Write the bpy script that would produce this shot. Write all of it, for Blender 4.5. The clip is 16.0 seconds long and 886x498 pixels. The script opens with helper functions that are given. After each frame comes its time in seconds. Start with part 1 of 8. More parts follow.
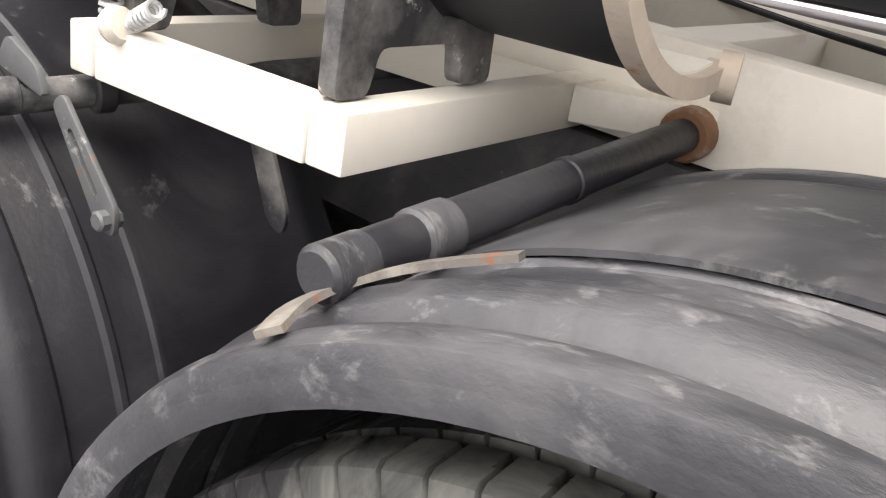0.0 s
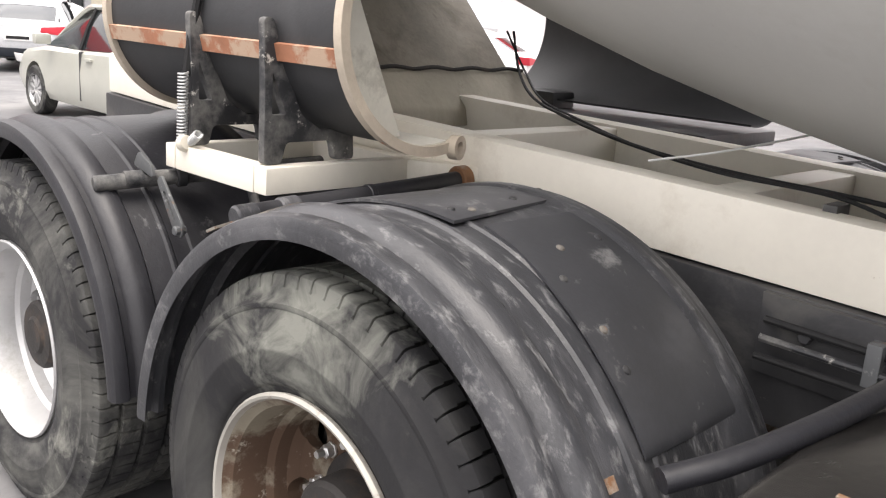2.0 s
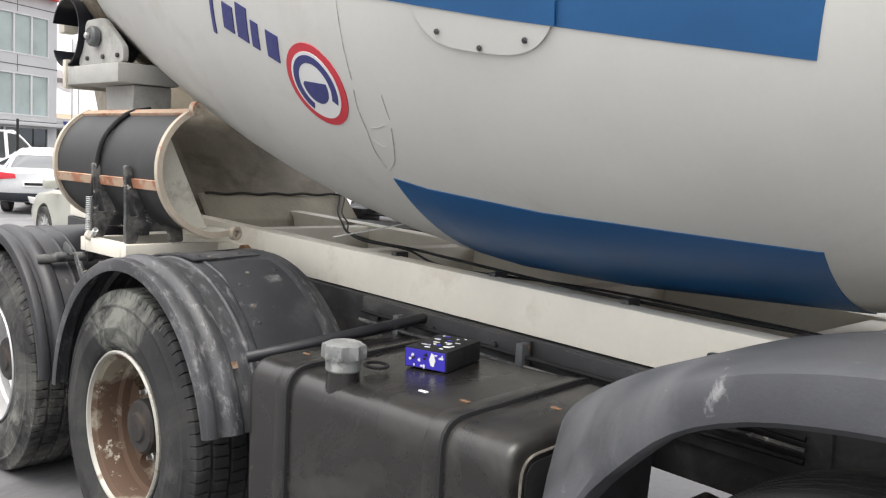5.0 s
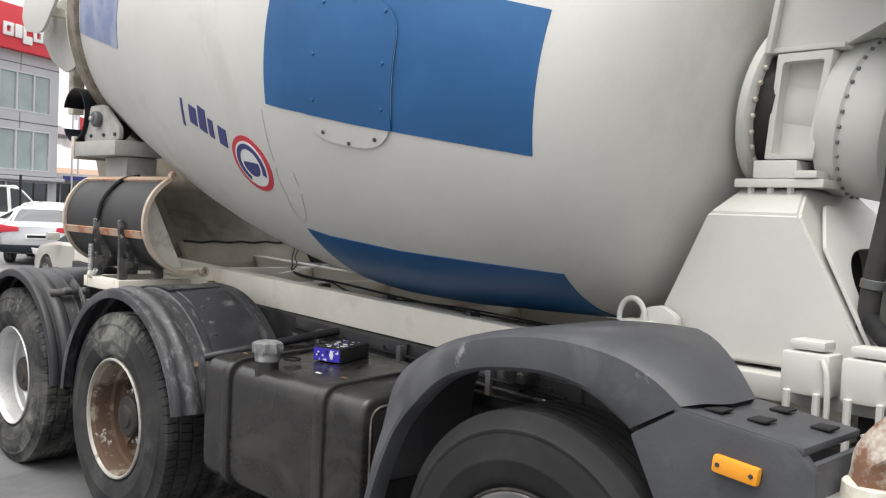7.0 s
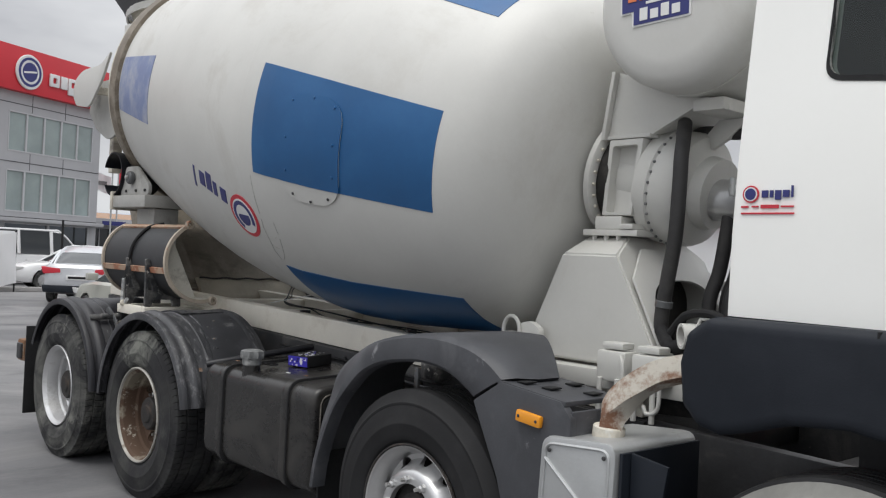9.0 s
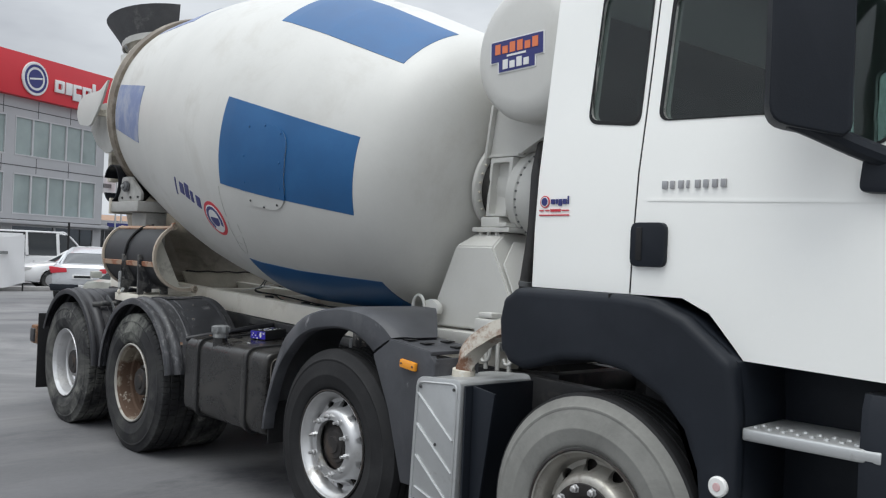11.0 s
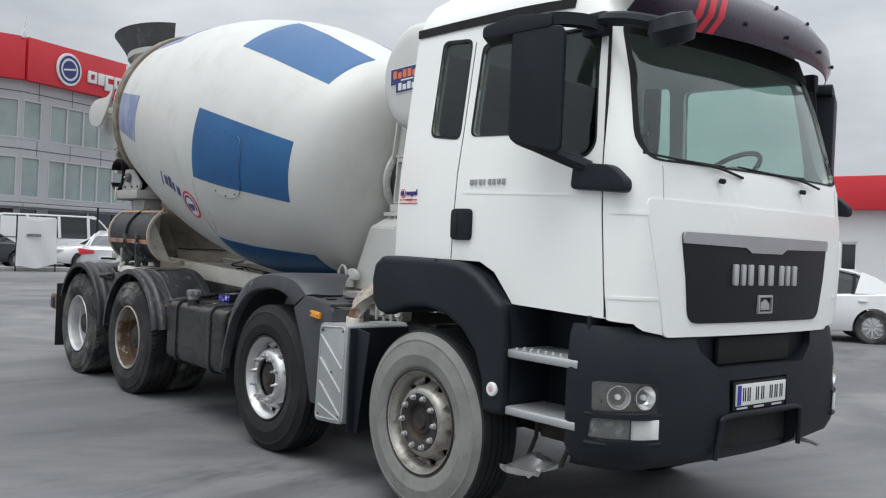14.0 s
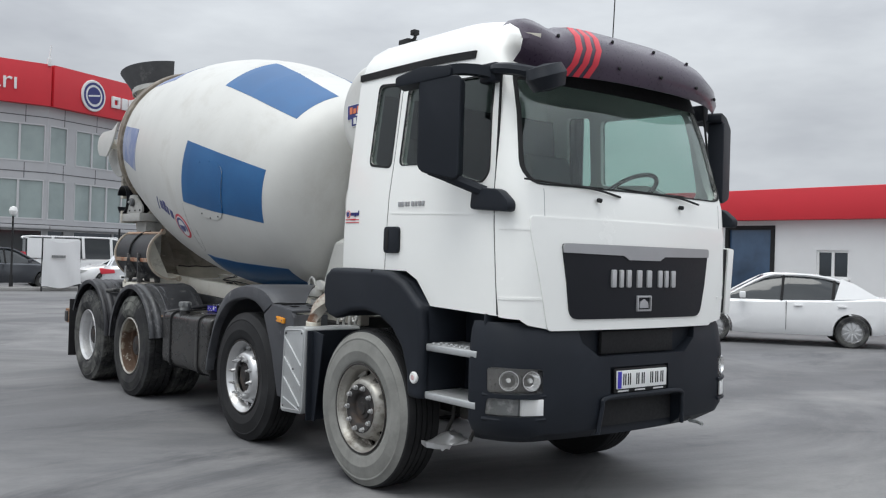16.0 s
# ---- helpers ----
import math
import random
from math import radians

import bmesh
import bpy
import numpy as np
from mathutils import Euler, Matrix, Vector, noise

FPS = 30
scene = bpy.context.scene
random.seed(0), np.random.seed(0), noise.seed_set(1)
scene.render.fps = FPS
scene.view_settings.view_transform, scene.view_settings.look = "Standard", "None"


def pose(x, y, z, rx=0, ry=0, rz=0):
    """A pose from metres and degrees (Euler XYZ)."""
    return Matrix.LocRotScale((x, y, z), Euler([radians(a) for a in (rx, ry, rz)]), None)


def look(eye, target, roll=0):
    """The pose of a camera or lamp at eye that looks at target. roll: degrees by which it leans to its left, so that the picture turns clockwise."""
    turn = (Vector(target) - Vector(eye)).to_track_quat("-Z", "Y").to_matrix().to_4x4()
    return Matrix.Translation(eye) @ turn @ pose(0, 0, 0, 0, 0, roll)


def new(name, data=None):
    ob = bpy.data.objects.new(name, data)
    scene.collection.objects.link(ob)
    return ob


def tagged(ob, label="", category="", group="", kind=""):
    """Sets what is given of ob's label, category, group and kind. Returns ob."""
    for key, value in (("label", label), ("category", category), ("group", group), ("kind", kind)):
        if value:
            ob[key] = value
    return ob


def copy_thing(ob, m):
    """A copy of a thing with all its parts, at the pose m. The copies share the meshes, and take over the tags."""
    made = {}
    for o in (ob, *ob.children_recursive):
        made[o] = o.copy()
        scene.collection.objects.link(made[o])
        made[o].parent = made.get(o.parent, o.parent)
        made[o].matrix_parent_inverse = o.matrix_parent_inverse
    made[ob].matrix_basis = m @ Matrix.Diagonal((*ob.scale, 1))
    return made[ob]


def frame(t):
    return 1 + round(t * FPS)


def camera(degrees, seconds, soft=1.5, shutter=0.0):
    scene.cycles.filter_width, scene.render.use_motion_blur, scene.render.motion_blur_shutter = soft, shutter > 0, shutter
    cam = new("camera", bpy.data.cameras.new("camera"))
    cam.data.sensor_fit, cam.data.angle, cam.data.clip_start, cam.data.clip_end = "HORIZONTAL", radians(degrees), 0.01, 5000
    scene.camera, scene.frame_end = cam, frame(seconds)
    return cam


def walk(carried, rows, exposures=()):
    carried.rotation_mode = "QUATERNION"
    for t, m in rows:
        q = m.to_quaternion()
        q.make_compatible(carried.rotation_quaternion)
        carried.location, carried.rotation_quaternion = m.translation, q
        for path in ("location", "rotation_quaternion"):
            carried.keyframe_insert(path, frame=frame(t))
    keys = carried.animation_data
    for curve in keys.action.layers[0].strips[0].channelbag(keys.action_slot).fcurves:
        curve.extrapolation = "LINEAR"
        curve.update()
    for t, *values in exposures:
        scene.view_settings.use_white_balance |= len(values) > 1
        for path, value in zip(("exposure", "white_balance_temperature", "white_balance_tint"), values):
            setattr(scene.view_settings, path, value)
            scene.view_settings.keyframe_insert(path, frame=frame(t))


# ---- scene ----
cam = camera(52.0, 16.0, soft=1.2)
PATH = [
    (0, (1.507, -1.576, 1.399), (0.475, -0.031, 0.658), 9.5),
    (0.5, (1.742, -1.722, 1.434), (0.594, -0.216, 0.79), 8.8),
    (1, (2.055, -1.846, 1.479), (0.813, -0.415, 0.841), 6.1),
    (1.5, (2.357, -1.981, 1.501), (1.049, -0.58, 0.93), 5.2),
    (2, (2.672, -2.132, 1.534), (1.327, -0.732, 1.052), 4.1),
    (2.5, (3.036, -2.232, 1.531), (1.653, -0.841, 1.143), 3.4),
    (3, (3.378, -2.335, 1.557), (1.989, -0.93, 1.248), 3.6),
    (3.5, (3.71, -2.422, 1.593), (2.329, -0.998, 1.344), 3.4),
    (4, (4.029, -2.494, 1.577), (2.643, -1.07, 1.349), 3.4),
    (4.2, (4.149, -2.519, 1.58), (2.753, -1.104, 1.355), 3.3),
    (6.5, (5.496, -3.074, 1.628), (4.072, -1.673, 1.522), 2.4),
    (7, (5.783, -3.192, 1.633), (4.36, -1.789, 1.554), 2.4),
    (7.5, (6.122, -3.301, 1.622), (4.68, -1.917, 1.572), 2.9),
    (8, (6.398, -3.437, 1.622), (4.954, -2.053, 1.612), 3.0),
    (8.5, (6.692, -3.558, 1.63), (5.224, -2.2, 1.641), 3.0),
    (10.8, (8.131, -4.103, 1.605), (6.646, -2.763, 1.629), 2.4),
    (11, (8.266, -4.138, 1.605), (6.782, -2.798, 1.622), 2.3),
    (11.5, (8.58, -4.24, 1.605), (7.11, -2.883, 1.615), 2.2),
    (12, (8.913, -4.29, 1.59), (7.428, -2.951, 1.585), 2.3),
    (12.5, (9.164, -4.344, 1.588), (7.666, -3.019, 1.569), 2.6),
    (13, (9.447, -4.412, 1.582), (7.949, -3.086, 1.558), 2.6),
    (13.5, (9.713, -4.467, 1.576), (8.207, -3.15, 1.555), 2.5),
    (14, (9.999, -4.491, 1.58), (8.469, -3.202, 1.565), 2.6),
    (14.5, (10.261, -4.559, 1.567), (8.72, -3.284, 1.569), 2.4),
    (15, (10.514, -4.611, 1.578), (8.965, -3.346, 1.581), 2.0),
    (15.5, (10.828, -4.596, 1.573), (9.264, -3.349, 1.584), 1.8),
    (16, (11.109, -4.619, 1.583), (9.543, -3.375, 1.6), 1.7),
]
walk(cam, [(t, look(eye, target, roll)) for t, eye, target, roll in PATH],
     [(0.0, 1.68, 7200, 13), (1.5, 1.48, 7150, 12), (2.5, 1.28, 7100, 12), (4.2, 1.20, 6950, 8), (6.5, 0.92, 6950, 8), (7.0, 0.78, 6900, 8), (8.0, 0.32, 6800, 8), (8.7, 0.08, 6700, 8), (11.0, 0.08, 6400, 6), (16.0, 0.08, 6400, 6)])

# ---- light: a bright overcast sky ----
world = bpy.data.worlds.new("overcast_sky")
scene.world = world
world.use_nodes = True
wn, wl = world.node_tree.nodes, world.node_tree.links
wn.clear()
w_out = wn.new("ShaderNodeOutputWorld")
w_bg = wn.new("ShaderNodeBackground")
w_geo = wn.new("ShaderNodeTexCoord")
w_map = wn.new("ShaderNodeMapping")
w_map.inputs["Scale"].default_value = (1.0, 1.0, 3.2)
w_noise = wn.new("ShaderNodeTexNoise")
w_noise.inputs["Scale"].default_value = 1.7
w_noise.inputs["Detail"].default_value = 6.0
w_noise.inputs["Roughness"].default_value = 0.55
w_ramp = wn.new("ShaderNodeValToRGB")
w_ramp.color_ramp.elements[0].position, w_ramp.color_ramp.elements[0].color = 0.33, (0.45, 0.465, 0.525, 1)
w_ramp.color_ramp.elements[1].position, w_ramp.color_ramp.elements[1].color = 0.68, (0.86, 0.88, 0.93, 1)
wl.new(w_geo.outputs["Generated"], w_map.inputs["Vector"])
wl.new(w_map.outputs["Vector"], w_noise.inputs["Vector"])
wl.new(w_noise.outputs["Fac"], w_ramp.inputs["Fac"])
w_sep = wn.new("ShaderNodeSeparateXYZ")
w_up = wn.new("ShaderNodeMapRange")
w_up.interpolation_type = "SMOOTHSTEP"
w_up.inputs[1].default_value, w_up.inputs[2].default_value, w_up.inputs[3].default_value, w_up.inputs[4].default_value = 0.10, 0.85, 1.0, 2.6
w_mul = wn.new("ShaderNodeVectorMath")
w_mul.operation = "SCALE"
wl.new(w_geo.outputs["Generated"], w_sep.inputs[0])
wl.new(w_sep.outputs["Z"], w_up.inputs[0])
wl.new(w_ramp.outputs["Color"], w_mul.inputs[0])
wl.new(w_up.outputs[0], w_mul.inputs["Scale"])
wl.new(w_mul.outputs[0], w_bg.inputs["Color"])
wl.new(w_bg.outputs["Background"], w_out.inputs["Surface"])
w_bg.inputs["Strength"].default_value = 0.80

sun = new("sun", bpy.data.lights.new("sun", "SUN"))
sun.data.energy, sun.data.angle, sun.data.color = 1.35, radians(40), (1.0, 0.97, 0.93)
sun.matrix_world = look((0, 0, 30), (-3, 9, 0))

# ---- materials ----
def mat(name, color, rough=0.5, metal=0.0, spread=0.15, fine=60.0, coarse=4.0, bump=0.15, dirt=None, dirt_at=0.55, dirt_scale=3.0,
        dirt_soft=0.12, dirt_rough=0.85, coat=0.0, by_object=0.0, stretch=(1, 1, 1), warp=0.0, spots=None, spots_at=0.6, spots_scale=12.0, spots_soft=0.05, spec=0.5, dust=None, dust_at=(0, 0, 0), dust_size=(0.1, 0.35)):
    """A procedural surface: a base colour with fine grain and coarse blotches, and a second, dirt colour in worn patches."""
    m = bpy.data.materials.new(name)
    m.use_nodes = True
    n, l = m.node_tree.nodes, m.node_tree.links
    b = n["Principled BSDF"]
    b.inputs["Metallic"].default_value = metal
    b.inputs["Specular IOR Level"].default_value = spec
    b.inputs["Coat Weight"].default_value = coat
    b.inputs["Coat Roughness"].default_value = 0.08
    tc = n.new("ShaderNodeTexCoord")
    mp = n.new("ShaderNodeMapping")
    mp.inputs["Scale"].default_value = stretch
    l.new(tc.outputs["Object"], mp.inputs["Vector"])

    def tex(scale, detail=4.0, rough_=0.6, swirl=0.0):
        t = n.new("ShaderNodeTexNoise")
        t.inputs["Distortion"].default_value = swirl
        t.inputs["Scale"].default_value, t.inputs["Detail"].default_value, t.inputs["Roughness"].default_value = scale, detail, rough_
        l.new(mp.outputs["Vector"], t.inputs["Vector"])
        return t.outputs["Fac"]

    def mix(fac, a, c):
        x = n.new("ShaderNodeMix")
        x.data_type = "RGBA"
        for i, v in ((0, fac), (6, a), (7, c)):
            if isinstance(v, (float, int)):
                x.inputs[i].default_value = v
            elif isinstance(v, tuple):
                x.inputs[i].default_value = v
            else:
                l.new(v, x.inputs[i])
        return x.outputs[2]

    def remap(src, a, c):
        r = n.new("ShaderNodeMapRange")
        r.inputs[1].default_value, r.inputs[2].default_value = a, c
        l.new(src, r.inputs[0])
        return r.outputs[0]

    lo = tuple(max(0, c * (1 - spread)) for c in color) + (1,)
    hi = tuple(min(1, c * (1 + spread)) for c in color) + (1,)
    col = mix(remap(tex(coarse), 0.3, 0.7), lo, hi)
    grain = tex(fine, 5.0)
    g2 = mix(remap(grain, 0.25, 0.75), (0.86, 0.86, 0.86, 1), (1.0, 1.0, 1.0, 1))
    mul = n.new("ShaderNodeMix")
    mul.data_type, mul.blend_type = "RGBA", "MULTIPLY"
    mul.inputs[0].default_value = min(1.0, spread * 4)
    l.new(col, mul.inputs[6])
    l.new(g2, mul.inputs[7])
    col = mul.outputs[2]
    if by_object:
        info = n.new("ShaderNodeObjectInfo")
        k = remap(info.outputs["Random"], 0, 1)
        col = mix(k, col, mix(by_object, col, (0.02, 0.02, 0.02, 1)))
    ro = rough
    if dirt:
        mask = remap(tex(dirt_scale, 8.0, 0.68, warp), dirt_at, dirt_at + dirt_soft)
        col = mix(mask, col, tuple(dirt) + (1,))
        rr = n.new("ShaderNodeMapRange")
        rr.inputs[3].default_value, rr.inputs[4].default_value = rough, dirt_rough
        l.new(mask, rr.inputs[0])
        l.new(rr.outputs[0], b.inputs["Roughness"])
    else:
        rr = n.new("ShaderNodeMapRange")
        rr.inputs[1].default_value, rr.inputs[2].default_value = 0.3, 0.7
        rr.inputs[3].default_value, rr.inputs[4].default_value = max(0.02, rough * 0.85), min(1, rough * 1.15)
        l.new(grain, rr.inputs[0])
        l.new(rr.outputs[0], b.inputs["Roughness"])
    if spots:
        where = remap(tex(spots_scale, 10.0, 0.72, warp * 0.5), spots_at, spots_at + spots_soft)
        col = mix(where, col, tuple(spots) + (1,))
    if dust:
        far = n.new("ShaderNodeVectorMath")
        far.operation = "DISTANCE"
        far.inputs[1].default_value = dust_at
        l.new(tc.outputs["Object"], far.inputs[0])
        wide = n.new("ShaderNodeMath")
        wide.operation = "MULTIPLY_ADD"
        wide.inputs[1].default_value = 0.9
        l.new(tex(7.0, 6.0, 0.6, 1.5), wide.inputs[0])
        l.new(far.outputs["Value"], wide.inputs[2])
        col = mix(remap(wide.outputs[0], dust_size[1] + 0.45, dust_size[0] + 0.45), col, tuple(dust) + (1,))
    l.new(col, b.inputs["Base Color"])
    if bump:
        bp = n.new("ShaderNodeBump")
        bp.inputs["Strength"].default_value, bp.inputs["Distance"].default_value = bump, 0.004
        l.new(grain, bp.inputs["Height"])
        l.new(bp.outputs["Normal"], b.inputs["Normal"])
    return m


def glass(name, tint, rough=0.0):
    m = bpy.data.materials.new(name)
    m.use_nodes = True
    b = m.node_tree.nodes["Principled BSDF"]
    b.inputs["Base Color"].default_value = tint + (1,)
    b.inputs["Roughness"].default_value = rough
    b.inputs["Transmission Weight"].default_value = 1.0
    b.inputs["IOR"].default_value = 1.45
    return m


M_asphalt = mat("worn_asphalt", (0.125, 0.125, 0.130), 0.8, spread=0.25, fine=30, coarse=0.6, bump=0.7, dirt=(0.225, 0.222, 0.22), dirt_at=0.45, dirt_scale=0.22, dirt_soft=0.22, warp=1.2, spots=(0.072, 0.072, 0.078), spots_at=0.555, spots_scale=0.55, spots_soft=0.14, stretch=(1.0, 0.55, 1.0))
M_white = mat("white_paint", (0.93, 0.93, 0.895), 0.26, spread=0.015, bump=0.0, coat=0.3, coarse=1.5, dirt=(0.80, 0.79, 0.76), dirt_at=0.62, dirt_scale=1.8, dirt_soft=0.3, dirt_rough=0.45)
M_drum = mat("drum_paint", (0.61, 0.605, 0.575), 0.45, spread=0.05, bump=0.03, coarse=1.5, dirt=(0.49, 0.47, 0.43), dirt_at=0.54, dirt_scale=1.6, dirt_soft=0.3, warp=0.4, spots=(0.38, 0.36, 0.32), spots_at=0.68, spots_scale=5.0, spots_soft=0.10)
M_blue = mat("blue_paint", (0.012, 0.098, 0.262), 0.42, spread=0.10, bump=0.03, coarse=2.0, dirt=(0.026, 0.128, 0.30), dirt_at=0.52, dirt_scale=2.0, dirt_soft=0.3, dirt_rough=0.6)
M_blue_faded = mat("faded_blue_paint", (0.20, 0.25, 0.42), 0.6, spread=0.12, bump=0.05, dirt=(0.45, 0.45, 0.46), dirt_at=0.45, dirt_scale=4.0, dirt_soft=0.3)
M_cream = mat("cream_frame_paint", (0.80, 0.76, 0.67), 0.5, spread=0.06, bump=0.06, coarse=3.0, dirt=(0.60, 0.545, 0.455), dirt_at=0.56, dirt_scale=3.0, dirt_soft=0.2, spots=(0.30, 0.22, 0.15), spots_at=0.67, spots_scale=9.0, spots_soft=0.05)
M_cement = mat("cement_crusted_paint", (0.62, 0.58, 0.495), 0.75, spread=0.18, bump=0.5, dirt=(0.34, 0.31, 0.265), dirt_at=0.50, dirt_scale=3.0, dirt_soft=0.12, warp=0.5, spots=(0.70, 0.68, 0.62), spots_at=0.60, spots_scale=6.0, spots_soft=0.04)
M_black = mat("black_plastic", (0.032, 0.033, 0.036), 0.55, spread=0.2, fine=90, bump=0.12, dirt=(0.075, 0.075, 0.078), dirt_at=0.52, dirt_scale=2.2, dirt_soft=0.35)
M_bumper = mat("navy_black_plastic", (0.0095, 0.0125, 0.0185), 0.55, spread=0.12, fine=160, bump=0.12, dirt=(0.019, 0.0225, 0.030), dirt_at=0.52, dirt_scale=2.0, dirt_soft=0.3, dirt_rough=0.7, spec=0.3)
M_guard = mat("dusty_guard_plastic", (0.039, 0.040, 0.045), 0.40, spread=0.3, fine=70, bump=0.3, dirt=(0.098, 0.098, 0.105), dirt_at=0.48, dirt_scale=2.6, dirt_soft=0.25, dirt_rough=0.7, warp=0.5, spots=(0.165, 0.165, 0.168), spots_at=0.54, spots_scale=16.0, spots_soft=0.14, stretch=(1, 2.6, 1))
M_tyre = mat("tyre_rubber", (0.026, 0.026, 0.028), 0.8, spread=0.2, bump=0.25, dirt=(0.17, 0.17, 0.155), dirt_at=0.44, dirt_scale=2.4, dirt_soft=0.28, warp=0.7, spots=(0.28, 0.28, 0.25), spots_at=0.57, spots_scale=4.0, spots_soft=0.16, spec=0.3)
M_tyre_dust = mat("dusty_tyre_rubber", (0.235, 0.234, 0.218), 0.9, spread=0.15, bump=0.25, dirt=(0.15, 0.148, 0.138), dirt_at=0.48, dirt_scale=3.0, dirt_soft=0.3, warp=1.0, spots=(0.07, 0.07, 0.07), spots_at=0.63, spots_scale=5.0, spots_soft=0.12, spec=0.3)
M_silver = mat("silver_rim_paint", (0.60, 0.60, 0.60), 0.30, metal=0.75, spread=0.1, bump=0.08, dirt=(0.30, 0.27, 0.23), dirt_at=0.58, dirt_scale=6.0, dirt_soft=0.15)
M_rim_bright = mat("bright_rim_paint", (0.56, 0.56, 0.565), 0.38, metal=0.5, spread=0.08, bump=0.05, dirt=(0.33, 0.32, 0.30), dirt_at=0.58, dirt_scale=4.0, dirt_soft=0.2)
M_rim_rust = mat("rusty_beige_rim", (0.27, 0.24, 0.185), 0.6, spread=0.2, bump=0.2, dirt=(0.085, 0.050, 0.032), dirt_at=0.44, dirt_scale=3.6, dirt_soft=0.10, spots=(0.52, 0.49, 0.42), spots_at=0.61, spots_scale=9.0, spots_soft=0.06)
M_steel = mat("dark_steel", (0.050, 0.050, 0.053), 0.5, metal=0.3, spread=0.25, bump=0.25, dirt=(0.135, 0.130, 0.12), dirt_at=0.50, dirt_scale=4.0, dirt_soft=0.25, warp=0.6, spots=(0.24, 0.22, 0.19), spots_at=0.66, spots_scale=14.0)
M_tank = mat("black_tank_paint", (0.018, 0.017, 0.0165), 0.27, spread=0.25, bump=0.15, dirt=(0.062, 0.058, 0.052), dirt_at=0.50, dirt_scale=2.5, dirt_soft=0.34, dirt_rough=0.55, warp=0.8, spots=(0.26, 0.16, 0.10), spots_at=0.70, spots_scale=9.0, spots_soft=0.03)
M_alu = mat("tread_aluminium", (0.52, 0.53, 0.53), 0.4, metal=0.6, spread=0.08, bump=0.15, dirt=(0.40, 0.39, 0.37), dirt_at=0.6, dirt_scale=5.0)
M_chrome = mat("brushed_trim", (0.42, 0.42, 0.43), 0.38, metal=0.45, spread=0.05, bump=0.0)
M_orange = mat("flaking_orange_paint", (0.43, 0.185, 0.105), 0.65, spread=0.25, bump=0.3, dirt=(0.46, 0.33, 0.24), dirt_at=0.44, dirt_scale=7.0, dirt_soft=0.06, spots=(0.14, 0.09, 0.06), spots_at=0.66, spots_scale=14.0, spots_soft=0.05)
M_amber = mat("amber_lens", (0.85, 0.33, 0.02), 0.2, spread=0.05, bump=0.0, coat=0.5)
M_red = mat("red_panel", (0.62, 0.028, 0.042), 0.45, spread=0.05, bump=0.0, coarse=0.4)
M_wall = mat("white_render", (0.72, 0.72, 0.72), 0.8, spread=0.04, bump=0.1, coarse=0.6)
M_panel = mat("grey_cladding", (0.42, 0.42, 0.43), 0.5, spread=0.06, bump=0.03, coarse=0.5)
# greenish pane colour, lightened to hold part of the reflected sky
M_window = mat("sky_tinted_window_glass", (0.28, 0.335, 0.325), 0.05, spread=0.25, bump=0.0, coarse=0.3, coat=0.5)
M_glass = glass("tinted_glass", (0.72, 0.84, 0.80))
# near-side copy of the side glass, its tint darkened for the cab's inner shade
M_glass_shade = glass("shade_darkened_side_glass", (0.25, 0.30, 0.29))
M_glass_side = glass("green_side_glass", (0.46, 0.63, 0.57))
M_glass_lamp = glass("lamp_cover", (0.95, 0.95, 0.95))
M_mirror = mat("mirror", (0.85, 0.85, 0.86), 0.03, metal=1.0, spread=0.0, bump=0.0)
M_grille = mat("gloss_black_grille", (0.008, 0.009, 0.013), 0.4, spread=0.1, bump=0.0, spec=0.3)
M_visor = mat("smoked_acrylic", (0.050, 0.034, 0.055), 0.3, spread=0.15, bump=0.0, coat=0.2, spec=0.35)
M_navy = mat("navy_print", (0.03, 0.035, 0.17), 0.45, spread=0.05, bump=0.0)
M_print_red = mat("red_print", (0.58, 0.03, 0.05), 0.45, spread=0.05, bump=0.0)
M_print_white = mat("white_print", (0.75, 0.75, 0.74), 0.45, spread=0.03, bump=0.0)
M_orange_print = mat("orange_print", (0.75, 0.20, 0.08), 0.45, spread=0.05, bump=0.0)
M_violet = mat("blue_violet_print", (0.045, 0.035, 0.42), 0.4, spread=0.1, bump=0.0)
M_cap = mat("grey_cap_plastic", (0.17, 0.175, 0.175), 0.7, spread=0.25, bump=0.3, dirt=(0.33, 0.33, 0.32), dirt_at=0.52, dirt_scale=14.0, spots=(0.08, 0.08, 0.08), spots_at=0.62, spots_scale=18.0)
M_tube = mat("rusting_cream_tube", (0.50, 0.47, 0.41), 0.6, spread=0.1, bump=0.2, dirt=(0.20, 0.10, 0.06), dirt_at=0.47, dirt_scale=6.0, dirt_soft=0.12)
M_rubber = mat("black_rubber", (0.016, 0.016, 0.017), 0.7, spread=0.2, bump=0.15, spec=0.3)
M_hose = mat("dusty_hose_rubber", (0.028, 0.027, 0.028), 0.65, spread=0.2, bump=0.2, dirt=(0.062, 0.059, 0.056), dirt_at=0.47, dirt_scale=5.0, dirt_soft=0.3, warp=0.5)
M_rust = mat("rusted_steel", (0.20, 0.10, 0.05), 0.8, spread=0.3, bump=0.4, dirt=(0.30, 0.27, 0.23), dirt_at=0.5, dirt_scale=12.0)
M_ring = mat("worn_roller_ring", (0.20, 0.165, 0.125), 0.5, metal=0.2, spread=0.25, bump=0.2, dirt=(0.42, 0.39, 0.33), dirt_at=0.50, dirt_scale=4.0, dirt_soft=0.2, spots=(0.08, 0.06, 0.045), spots_at=0.58, spots_scale=8.0, spots_soft=0.1)
